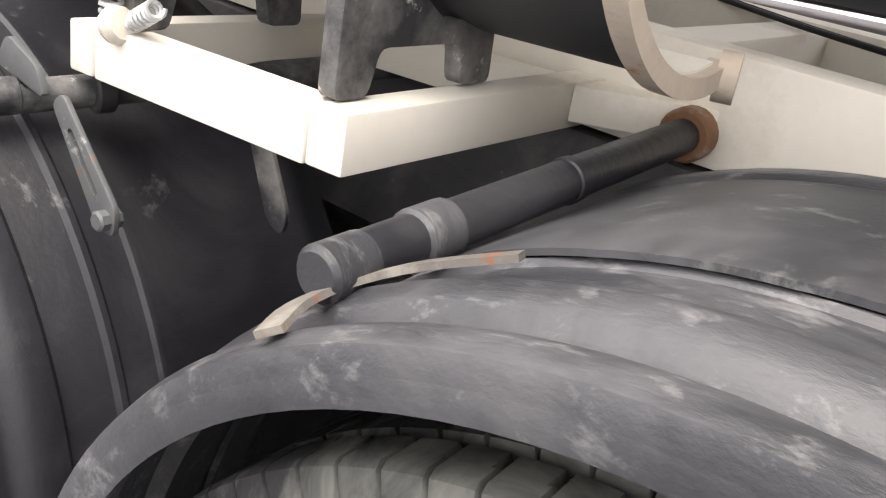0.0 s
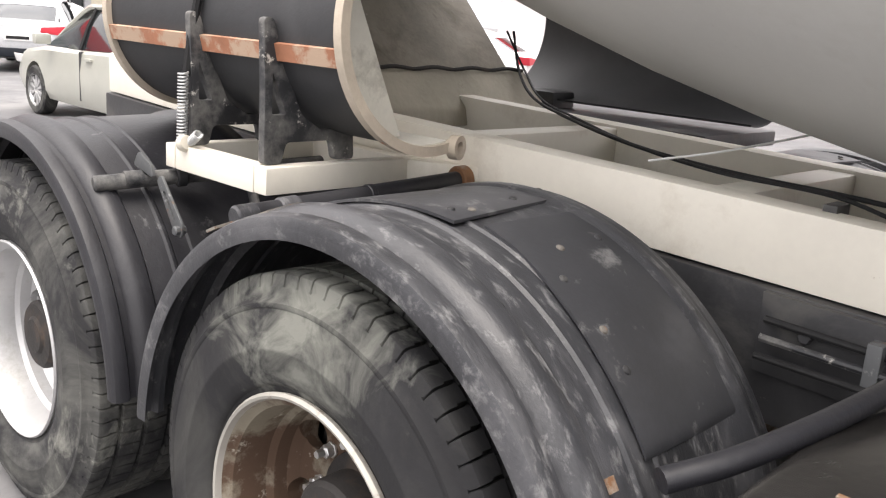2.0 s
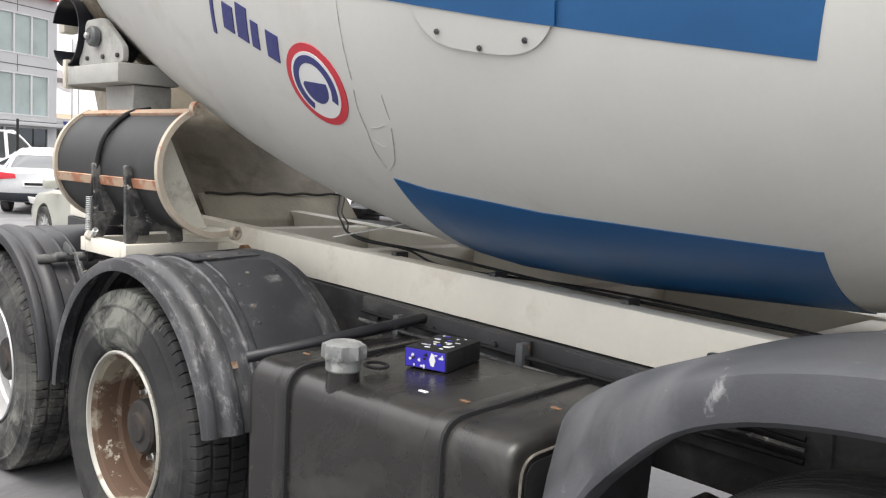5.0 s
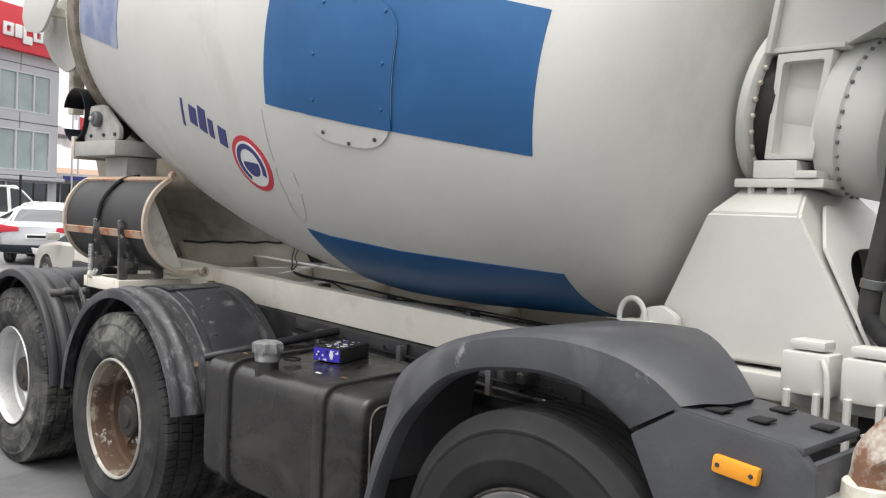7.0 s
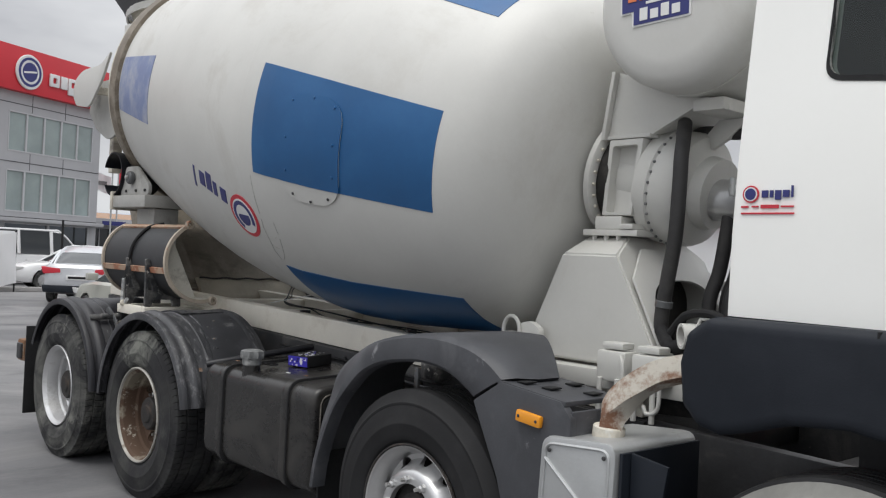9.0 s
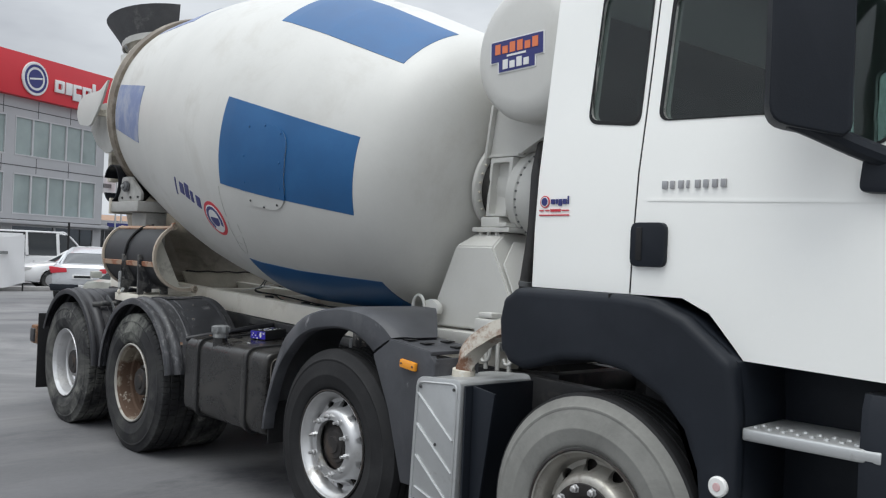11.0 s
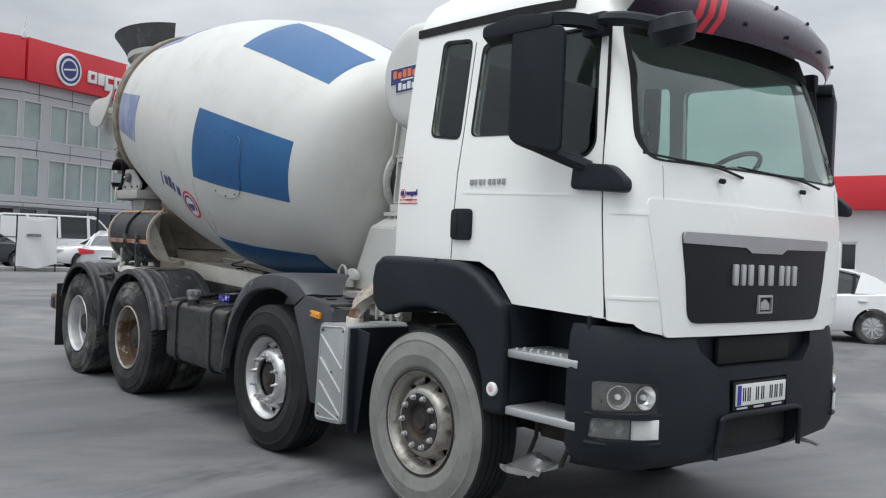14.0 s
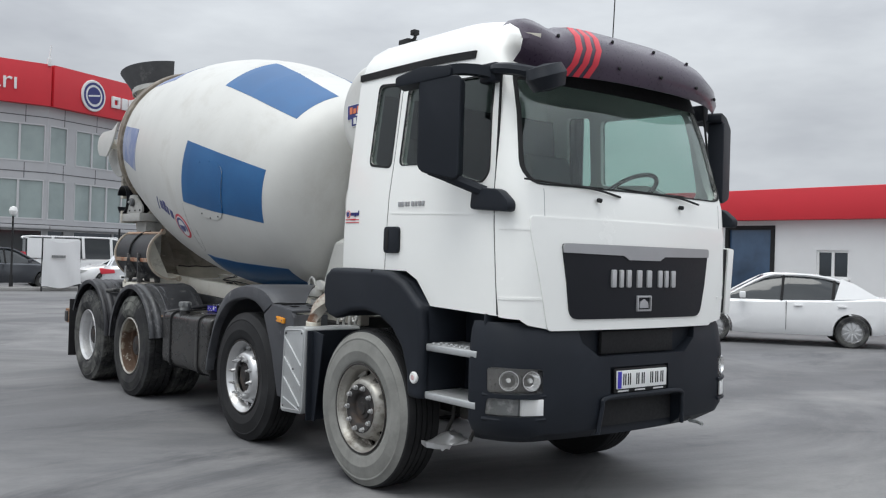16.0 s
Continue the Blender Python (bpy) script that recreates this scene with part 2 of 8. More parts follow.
M_grime = mat("cement_grimed_plate", (0.27, 0.24, 0.198), 0.8, spread=0.25, bump=0.5, dirt=(0.15, 0.128, 0.10), dirt_at=0.50, dirt_scale=2.6, dirt_soft=0.16, warp=0.7, spots=(0.56, 0.53, 0.47), spots_at=0.64, spots_scale=5.0, spots_soft=0.03)
M_beam = mat("cement_streaked_beam", (0.43, 0.395, 0.32), 0.8, spread=0.15, bump=0.4, dirt=(0.27, 0.235, 0.185), dirt_at=0.52, dirt_scale=3.0, dirt_soft=0.2, stretch=(1.0, 1.0, 0.5), spots=(0.17, 0.145, 0.115), spots_at=0.62, spots_scale=7.0, spots_soft=0.1)
M_dusty_grey = mat("dusty_grey_paint", (0.42, 0.415, 0.395), 0.7, spread=0.12, bump=0.2, dirt=(0.20, 0.19, 0.17), dirt_at=0.52, dirt_scale=3.0, dirt_soft=0.2, spots=(0.48, 0.47, 0.44), spots_at=0.63, spots_scale=7.0, spots_soft=0.08)
M_lining = mat("cement_washed_lining", (0.74, 0.72, 0.65), 0.75, spread=0.12, bump=0.3, dirt=(0.36, 0.34, 0.29), dirt_at=0.56, dirt_scale=4.0, dirt_soft=0.15)
M_bowl = mat("dark_lamp_bowl", (0.16, 0.155, 0.145), 0.3, metal=0.5, spread=0.1, bump=0.0)
M_pink = mat("pale_pink_lens", (0.62, 0.42, 0.42), 0.25, spread=0.05, bump=0.0)
M_rim_lip = mat("chipped_rim_edge", (0.40, 0.385, 0.35), 0.5, metal=0.2, spread=0.15, bump=0.2, dirt=(0.16, 0.11, 0.075), dirt_at=0.56, dirt_scale=12.0)
M_seat = mat("grey_seat_cloth", (0.09, 0.09, 0.10), 0.9, spread=0.1, bump=0.2)
M_lamp = mat("clear_lamp_glass", (0.78, 0.78, 0.76), 0.15, spread=0.05, bump=0.0, coat=0.5)
M_frame = mat("window_frame_grey", (0.50, 0.50, 0.51), 0.5, spread=0.04, bump=0.0)
M_window_dark = mat("dark_glass", (0.02, 0.024, 0.026), 0.06, spread=0.1, bump=0.0, coat=0.4)
M_joint = mat("dark_joint", (0.085, 0.085, 0.09), 0.8, spread=0.25, bump=0.1, dirt=(0.14, 0.14, 0.14), dirt_at=0.5, dirt_scale=3.0)
M_carwhite = mat("car_white", (0.78, 0.78, 0.78), 0.25, spread=0.02, bump=0.0, coat=0.6)
M_carsilver = mat("car_silver", (0.58, 0.59, 0.61), 0.3, metal=0.3, spread=0.03, bump=0.0, coat=0.6)
M_carbeige = mat("car_beige", (0.46, 0.46, 0.41), 0.32, metal=0.2, spread=0.04, bump=0.0, coat=0.5)
M_cardark = mat("car_dark", (0.06, 0.065, 0.075), 0.3, metal=0.3, spread=0.05, bump=0.0, coat=0.6)
M_kerb = mat("kerb_concrete", (0.34, 0.33, 0.32), 0.85, spread=0.12, bump=0.3)
M_house = mat("house_plaster", (0.55, 0.50, 0.40), 0.85, spread=0.06, bump=0.0)
M_house2 = mat("house_plaster_grey", (0.48, 0.47, 0.46), 0.85, spread=0.06, bump=0.0)
M_tile = mat("roof_tile", (0.33, 0.21, 0.14), 0.8, spread=0.15, bump=0.0, fine=3)
# the air's haze is mixed into the hills' base colour
M_hill = mat("haze_tinted_hill", (0.36, 0.40, 0.46), 1.0, spread=0.08, fine=0.05, coarse=0.01, bump=0.0)
M_rubber_grey = mat("dusty_rubber", (0.10, 0.10, 0.105), 0.75, spread=0.2, bump=0.2, dirt=(0.30, 0.29, 0.28), dirt_at=0.55, dirt_scale=3.0, dirt_soft=0.2)
M_guard_dark = mat("black_guard_plastic", (0.018, 0.018, 0.022), 0.45, spread=0.25, fine=70, bump=0.25, dirt=(0.062, 0.062, 0.067), dirt_at=0.52, dirt_scale=2.5, dirt_soft=0.3, dirt_rough=0.7, warp=0.8, spots=(0.16, 0.16, 0.16), spots_at=0.63, spots_scale=8.0, spots_soft=0.10)
M_guard_front = mat("grey_guard_plastic", (0.052, 0.054, 0.061), 0.5, spread=0.2, fine=120, bump=0.15, dirt=(0.13, 0.132, 0.142), dirt_at=0.50, dirt_scale=2.2, dirt_soft=0.35, dirt_rough=0.75, warp=0.8, spots=(0.24, 0.24, 0.25), spots_at=0.63, spots_scale=7.0, spots_soft=0.1)
M_plate = mat("smooth_dark_rubber", (0.038, 0.039, 0.044), 0.45, spread=0.2, fine=90, bump=0.1, dirt=(0.115, 0.115, 0.122), dirt_at=0.5, dirt_scale=2.5, dirt_soft=0.3, warp=0.6, spots=(0.17, 0.17, 0.172), spots_at=0.58, spots_scale=9.0, spots_soft=0.10)
M_tyre_black = mat("clean_tyre_rubber", (0.015, 0.015, 0.016), 0.7, spread=0.15, bump=0.2, dirt=(0.035, 0.035, 0.036), dirt_at=0.5, dirt_scale=4.0, dirt_soft=0.35, spec=0.3)
M_rim_dirty = mat("dirty_rim_paint", (0.40, 0.385, 0.35), 0.36, metal=0.6, spread=0.15, bump=0.15, dirt=(0.115, 0.095, 0.078), dirt_at=0.50, dirt_scale=5.0, dirt_soft=0.2)
M_hub = mat("rusty_hub_steel", (0.040, 0.037, 0.036), 0.7, metal=0.1, spread=0.3, bump=0.4, dirt=(0.080, 0.060, 0.048), dirt_at=0.52, dirt_scale=10.0, dirt_soft=0.15, spec=0.3)
M_spatter = mat("cement_spattered_steel", (0.035, 0.036, 0.040), 0.5, metal=0.1, spread=0.3, bump=0.4, dirt=(0.20, 0.195, 0.185), dirt_at=0.46, dirt_scale=8.0, dirt_soft=0.2, spots=(0.52, 0.50, 0.46), spots_at=0.60, spots_scale=20.0, spots_soft=0.05)
M_flake = mat("flaking_rim_paint", (0.55, 0.475, 0.385), 0.65, spread=0.2, bump=0.4, dirt=(0.45, 0.17, 0.09), dirt_at=0.59, dirt_scale=7.0, dirt_soft=0.06, spots=(0.20, 0.12, 0.08), spots_at=0.64, spots_scale=16.0, spots_soft=0.05)
M_strap = mat("rust_stained_strap", (0.13, 0.118, 0.105), 0.7, spread=0.25, bump=0.4, dirt=(0.21, 0.195, 0.17), dirt_at=0.5, dirt_scale=14.0, dirt_soft=0.1, spots=(0.20, 0.09, 0.045), spots_at=0.58, spots_scale=18.0)
M_galv = mat("rust_bled_galvanised_steel", (0.13, 0.135, 0.14), 0.55, metal=0.3, spread=0.2, bump=0.3, dirt=(0.22, 0.12, 0.065), dirt_at=0.56, dirt_scale=12.0, dirt_soft=0.1, spots=(0.28, 0.28, 0.28), spots_at=0.60, spots_scale=25.0)
M_scuff = mat("scuffed_paint", (0.38, 0.378, 0.355), 0.6, spread=0.2, bump=0.2, dirt=(0.52, 0.51, 0.48), dirt_at=0.44, dirt_scale=22.0, dirt_soft=0.1)
M_foil = mat("crumpled_aluminium", (0.50, 0.50, 0.50), 0.28, metal=0.8, spread=0.1, fine=25, bump=0.5, dirt=(0.42, 0.41, 0.39), dirt_at=0.6, dirt_scale=9.0)
# grime of underbody parts; also the painted shade in the arch and flange gap
M_under = mat("underbody_grime_and_shade", (0.028, 0.026, 0.024), 0.85, spread=0.3, bump=0.4, dirt=(0.06, 0.055, 0.05), dirt_at=0.52, dirt_scale=4.0)
M_tyre_caked = mat("caked_tyre_rubber", (0.022, 0.022, 0.024), 0.8, spread=0.2, bump=0.25, dirt=(0.062, 0.062, 0.058), dirt_at=0.46, dirt_scale=2.4, dirt_soft=0.28, warp=0.7, spots=(0.085, 0.085, 0.08), spots_at=0.58, spots_scale=4.0, spots_soft=0.2, spec=0.3, dust=(0.185, 0.188, 0.168), dust_at=(-0.12, 0.02, 0.48), dust_size=(0.02, 0.27))
M_reflector = mat("lamp_reflector", (0.86, 0.86, 0.85), 0.16, metal=0.85, spread=0.02, bump=0.0)
M_grey_line = mat("shut_line_grey", (0.42, 0.42, 0.42), 0.6, spread=0.1, bump=0.0)
M_shop = mat("blue_shop_glass", (0.035, 0.07, 0.13), 0.06, spread=0.4, bump=0.0, coarse=0.8, coat=0.4)

# ---- building helpers ----
def finish(me, angle=35):
    for p in me.polygons:
        p.use_smooth = True
    me.set_sharp_from_angle(angle=radians(angle))


def mesh_of(name, bm, material):
    me = bpy.data.meshes.new(name)
    bm.normal_update()
    bm.to_mesh(me)
    bm.free()
    me.materials.append(material)
    finish(me)
    return me


def part(name, bm, material, parent, label=""):
    """One mesh object under a thing or a part; bm may also be a ready mesh."""
    me = bm if isinstance(bm, bpy.types.Mesh) else mesh_of(name, bm, material)
    ob = new(name, me)
    ob.parent = parent
    if label:
        ob["label"] = label
    return ob


def thing(name, label, category, group="", kind="", at=None):
    ob = new(name)
    if at is not None:
        ob.matrix_basis = at
    return tagged(ob, label, category, group, kind)


def solo(name, bm, material, label, category, group="", kind=""):
    return tagged(new(name, mesh_of(name, bm, material)), label, category, group, kind)


def bevel(bm, w, seg=2, angle=30):
    if w > 0:
        es = [e for e in bm.edges if len(e.link_faces) == 2 and e.calc_face_angle(0) > radians(angle)]
        bmesh.ops.bevel(bm, geom=es, offset=w, segments=seg, profile=0.6, affect="EDGES", clamp_overlap=True)
    return bm


def box(x0, y0, z0, x1, y1, z1, bev=0.006, seg=2):
    bm = bmesh.new()
    bmesh.ops.create_cube(bm, size=1)
    for v in bm.verts:
        v.co = Vector(((x0 + x1) / 2 + v.co.x * (x1 - x0), (y0 + y1) / 2 + v.co.y * (y1 - y0), (z0 + z1) / 2 + v.co.z * (z1 - z0)))
    return bevel(bm, bev, seg)


def prism(pts, axis, a0, a1, bev=0.006, seg=2):
    """A polygon, given in the two other axes in xyz order, drawn out along an axis."""
    place = {"x": lambda u, v, w: (w, u, v), "y": lambda u, v, w: (u, w, v), "z": lambda u, v, w: (u, v, w)}[axis]
    bm = bmesh.new()
    lo = [bm.verts.new(place(u, v, a0)) for u, v in pts]
    hi = [bm.verts.new(place(u, v, a1)) for u, v in pts]
    bm.faces.new(lo)
    bm.faces.new(list(reversed(hi)))
    k = len(pts)
    for i in range(k):
        bm.faces.new((lo[i], hi[i], hi[(i + 1) % k], lo[(i + 1) % k]))
    bmesh.ops.recalc_face_normals(bm, faces=bm.faces)
    return bevel(bm, bev, seg)


def rounded(pts, r, n=4):
    """A polygon with its corners rounded; r is one radius or one for each corner."""
    out, k = [], len(pts)
    for i in range(k):
        p, a, b = Vector(pts[i]), Vector(pts[i - 1]), Vector(pts[(i + 1) % k])
        rr = r[i] if isinstance(r, (list, tuple)) else r
        da, db = (a - p), (b - p)
        d = min(rr, da.length * 0.45, db.length * 0.45)
        if d < 1e-4:
            out.append(tuple(p))
            continue
        s, e = p + da.normalized() * d, p + db.normalized() * d
        for j in range(n + 1):
            t = j / n
            out.append(tuple((1 - t) ** 2 * s + 2 * t * (1 - t) * p + t * t * e))
    return out


def frame_of(axis):
    z = Vector(axis).normalized()
    x = Vector((0, 0, 1)).cross(z)
    if x.length < 1e-3:
        x = Vector((1, 0, 0))
    x.normalize()
    return x, z.cross(x), z


def lathe(profile, centre, axis=(0, 1, 0), seg=48, a0=0.0, a1=360.0, closed=False):
    """A profile of (radius, height along the axis) turned about an axis."""
    x, y, z = frame_of(axis)
    c = Vector(centre)
    full = abs(a1 - a0) > 359.9
    n = seg if full else seg + 1
    bm = bmesh.new()
    rings = []
    for i in range(n):
        a = radians(a0 + (a1 - a0) * i / seg)
        d = x * math.cos(a) + y * math.sin(a)
        rings.append([bm.verts.new(c + d * r + z * h) for r, h in profile])
    m = len(profile)
    for i in range(seg):
        A, B = rings[i], rings[(i + 1) % n]
        for j in range(m if closed else m - 1):
            q = (A[j], B[j], B[(j + 1) % m], A[(j + 1) % m])
            bm.faces.new(q)
    bmesh.ops.remove_doubles(bm, verts=bm.verts, dist=1e-5)
    if closed and not full:
        bm.faces.new([v for v in rings[0] if v.is_valid])
        bm.faces.new([v for v in reversed(rings[-1]) if v.is_valid])
    bmesh.ops.recalc_face_normals(bm, faces=bm.faces)
    return bm


def cyl(a, b, r, seg=24, bev=0.004, r2=None):
    """A closed cylinder or cone from a to b."""
    a, b = Vector(a), Vector(b)
    h, r2 = (b - a).length, r if r2 is None else r2
    e = min(bev, r * 0.4)
    return lathe([(0, 0), (r - e, 0), (r, e), (r2, h - e), (max(r2 - e, 0), h), (0, h)], a, b - a, seg)


def curve(pts, n=8):
    """A smooth line through points."""
    p = [Vector(q) for q in pts]
    p = [2 * p[0] - p[1]] + p + [2 * p[-1] - p[-2]]
    out = []
    for i in range(1, len(p) - 2):
        for j in range(n):
            t = j / n
            out.append(0.5 * (2 * p[i] + (p[i + 1] - p[i - 1]) * t + (2 * p[i - 1] - 5 * p[i] + 4 * p[i + 1] - p[i + 2]) * t * t
                              + (3 * p[i] - p[i - 1] - 3 * p[i + 1] + p[i + 2]) * t ** 3))
    return out + [p[-2]]


def tube(pts, r, seg=10, section=None, up=None):
    """A round (or given) section swept along a line; up keeps a flat section level."""
    pts = [Vector(p) for p in pts]
    sec = section or [(r * math.cos(2 * math.pi * i / seg), r * math.sin(2 * math.pi * i / seg)) for i in range(seg)]
    bm, rows, side = bmesh.new(), [], None
    for i, p in enumerate(pts):
        d = (pts[min(i + 1, len(pts) - 1)] - pts[max(i - 1, 0)]).normalized()
        if up is not None:
            side = d.cross(Vector(up)).normalized()
        elif side is None:
            side = d.cross(Vector((0, 0, 1)) if abs(d.z) < 0.9 else Vector((1, 0, 0))).normalized()
        else:
            side = (side - d * side.dot(d)).normalized()
        nrm = side.cross(d)
        rows.append([bm.verts.new(p + side * u + nrm * v) for u, v in sec])
    k = len(sec)
    for A, B in zip(rows, rows[1:]):
        for j in range(k):
            bm.faces.new((A[j], A[(j + 1) % k], B[(j + 1) % k], B[j]))
    bm.faces.new(list(reversed(rows[0])))
    bm.faces.new(rows[-1])
    bmesh.ops.recalc_face_normals(bm, faces=bm.faces)
    return bm


def join(*bms):
    out = bmesh.new()
    for b in bms:
        me = bpy.data.meshes.new("tmp")
        b.to_mesh(me)
        b.free()
        out.from_mesh(me)
        bpy.data.meshes.remove(me)
    return out


def moved(bm, m):
    bmesh.ops.transform(bm, matrix=m, verts=bm.verts)
    return bm


def mirror_y(bm):
    """The other side's twin of a shape."""
    out = bm.copy()
    for v in out.verts:
        v.co.y = -v.co.y
    bmesh.ops.reverse_faces(out, faces=out.faces)
    return out


def carve(bm, *cutters):
    """A shape with others cut out of it."""
    me = bpy.data.meshes.new("tmp")
    bm.to_mesh(me)
    bm.free()
    ob = new("tmp", me)
    gone = []
    for c in cutters:
        mc = bpy.data.meshes.new("cut")
        c.to_mesh(mc)
        c.free()
        oc = new("cut", mc)
        mod = ob.modifiers.new("cut", "BOOLEAN")
        mod.operation, mod.object, mod.solver = "DIFFERENCE", oc, "EXACT"
        gone.append(oc)
    dg = bpy.context.evaluated_depsgraph_get()
    res = bpy.data.meshes.new_from_object(ob.evaluated_get(dg))
    out = bmesh.new()
    out.from_mesh(res)
    for o in [ob] + gone:
        m2 = o.data
        bpy.data.objects.remove(o)
        bpy.data.meshes.remove(m2)
    bpy.data.meshes.remove(res)
    return out


def keep(bm, tool):
    """What two shapes have in common."""
    me, mt = bpy.data.meshes.new("tmp"), bpy.data.meshes.new("tmp")
    bm.to_mesh(me), tool.to_mesh(mt)
    bm.free(), tool.free()
    a, b = new("tmp", me), new("tmp", mt)
    mod = a.modifiers.new("keep", "BOOLEAN")
    mod.operation, mod.object, mod.solver = "INTERSECT", b, "EXACT"
    res = bpy.data.meshes.new_from_object(a.evaluated_get(bpy.context.evaluated_depsgraph_get()))
    out = bmesh.new()
    out.from_mesh(res)
    for o in (a, b):
        bpy.data.objects.remove(o)
    for m in (me, mt, res):
        bpy.data.meshes.remove(m)
    return out


def loft(stations, closed_ends=True):
    """A skin through cross sections, each a list of points."""
    bm = bmesh.new()
    rows = [[bm.verts.new(p) for p in st] for st in stations]
    k = len(rows[0])
    for A, B in zip(rows, rows[1:]):
        for j in range(k):
            bm.faces.new((A[j], A[(j + 1) % k], B[(j + 1) % k], B[j]))
    bm.faces.new(list(reversed(rows[0])))
    bm.faces.new(rows[-1])
    bmesh.ops.recalc_face_normals(bm, faces=bm.faces)
    return bm

# ---- ground ----
def ground_sheet():
    bm = bmesh.new()
    xs = [-1500, -300, -120, -70, -50, -35] + [-24 + 2 * i for i in range(22)] + [24, 35, 60, 300, 1500]
    ys = [-1500, -300, -100, -40] + [-20 + 2 * i for i in range(22)] + [30, 45, 70, 120, 300, 1500]
    grid = [[bm.verts.new((x, y, 0)) for y in ys] for x in xs]
    for a, b in zip(grid, grid[1:]):
        for j in range(len(ys) - 1):
            bm.faces.new((a[j], b[j], b[j + 1], a[j + 1]))
    return bm


solo("ground", ground_sheet(), M_asphalt, "worn grey asphalt yard with pale dusty patches", "ground", kind="structure")


# ---- the mixer truck ----
truck = thing("mixer_truck", "white four-axle concrete mixer truck parked on the asphalt yard", "truck")
HUB_Z, TYRE_R = 0.53, 0.535
AXLES = (5.91, 4.11, 1.41, 0.0)
DRUM_AX = (math.cos(radians(10.85)), 0, -math.sin(radians(10.85)))


def tyre_mesh(name, lugs, material):
    """A tyre about the y axis, its outer face at y = 0 and its tread towards +y."""
    w, R = 0.30, TYRE_R
    wall = [(0.292, 0.035), (0.300, 0.012), (0.315, 0.006), (0.318, 0.001), (0.326, -0.004), (0.345, -0.010), (0.385, -0.0155), (0.389, -0.017), (0.394, -0.017), (0.398, -0.0155), (0.43, -0.013),
            (0.468, -0.004), (0.472, -0.006), (0.480, -0.005), (0.488, 0.004)]
    if lugs:
        tread = [(0.498, 0.007), (0.508, 0.011), (0.512, 0.013), (0.522, 0.016), (R - 0.004, 0.019), (R, 0.026)]
        for g in (0.078, 0.150, 0.222):
            tread += [(R, g - 0.032), (R, g - 0.008), (R, g - 0.005), (R, g + 0.005), (R, g + 0.008)]
        tread += [(R, 0.262)] + [(r, w - h) for r, h in ((R, 0.026), (R - 0.004, 0.019), (0.522, 0.016), (0.512, 0.013), (0.508, 0.011), (0.498, 0.007))]
        seg, count = 624, 78
    else:
        tread = [(0.512, 0.016), (R - 0.014, 0.022), (R - 0.003, 0.028), (R, 0.04)]
        for g in (0.085, 0.130, 0.170, 0.215):
            tread += [(R, g - 0.006), (R - 0.016, g - 0.004), (R - 0.016, g + 0.004), (R, g + 0.006)]
        tread += [(R, 0.26), (R - 0.003, 0.272), (R - 0.014, 0.278), (0.512, 0.284)]
        seg = 72
    bm = lathe(wall + tread + [(r, w - h) for r, h in reversed(wall)], (0, 0, 0), (0, 1, 0), seg)
    if lugs:
        for v in bm.verts:
            y, r = v.co.y, math.hypot(v.co.x, v.co.z)
            if r < 0.509:
                continue
            row = 0 if y < 0.078 else 1 if y < 0.15 else 2 if y < 0.222 else 3
            skew = 0.5 * (row % 2) + (y - 0.15) * (2.2 if row in (0, 2) else -2.2)
            turn = math.atan2(v.co.x, v.co.z) / (2 * math.pi) * count + skew
            off = (turn % 1.0) - 0.5
            gap = 0.5 - abs(off)
            near = gap * 0.5 if gap < 0.19 else 0.095 + (gap - 0.19) * 0.405 / 0.31
            k = 1.0
            if gap < 0.075 or min(abs(y - g) for g in (0.078, 0.150, 0.222)) < 0.0055:
                k = (r - 0.014 * min(1.0, (r - 0.505) / 0.012)) / r
            a = (math.floor(turn) + 0.5 + math.copysign(0.5 - near, off) - skew) / count * 2 * math.pi
            v.co.x, v.co.z = r * k * math.sin(a), r * k * math.cos(a)
    return mesh_of(name, bm, material)


def holes(r, count, size, depth0, depth1, phase=0.0, oval=1.0):
    out = []
    for i in range(count):
        a = 2 * math.pi * (i + phase) / count
        c = cyl((0, depth0, 0), (0, depth1, 0), size, 20, 0)
        moved(c, Matrix.Diagonal((oval, 1, 1, 1)))
        out.append(moved(c, Matrix.Rotation(a, 4, "Y") @ Matrix.Translation((0, 0, r))))
    return out


def rim_mesh(front, material):
    """A disc wheel about the y axis; y = 0 is the outer face of the tyre."""
    if front:
        prof = [(0.298, 0.012), (0.300, 0.004), (0.296, -0.002), (0.290, 0.002), (0.284, 0.020), (0.272, 0.030), (0.262, 0.055), (0.255, 0.085), (0.235, 0.088), (0.222, 0.070),
                (0.200, 0.022), (0.188, 0.008), (0.172, 0.003), (0.140, 0.002), (0.138, 0.012), (0.138, 0.028), (0.170, 0.017), (0.184, 0.022), (0.194, 0.036), (0.214, 0.084), (0.232, 0.102), (0.264, 0.10), (0.276, 0.2), (0.298, 0.2)]
        cut = holes(0.232, 10, 0.025, -0.02, 0.14, 0.5, 1.25)
    else:
        prof = [(0.298, 0.012), (0.300, 0.004), (0.296, -0.002), (0.290, 0.002), (0.284, 0.016), (0.272, 0.026), (0.266, 0.060), (0.262, 0.105), (0.250, 0.118), (0.246, 0.150), (0.225, 0.170), (0.17, 0.178),
                (0.14, 0.180), (0.138, 0.20), (0.225, 0.20), (0.27, 0.22), (0.298, 0.25)]
        cut = holes(0.212, 8, 0.034, 0.10, 0.24, 0.5, 1.1)
    bm = lathe(prof, (0, 0, 0), (0, 1, 0), 64, closed=True)
    return mesh_of("rim", carve(bm, join(*cut)), material)


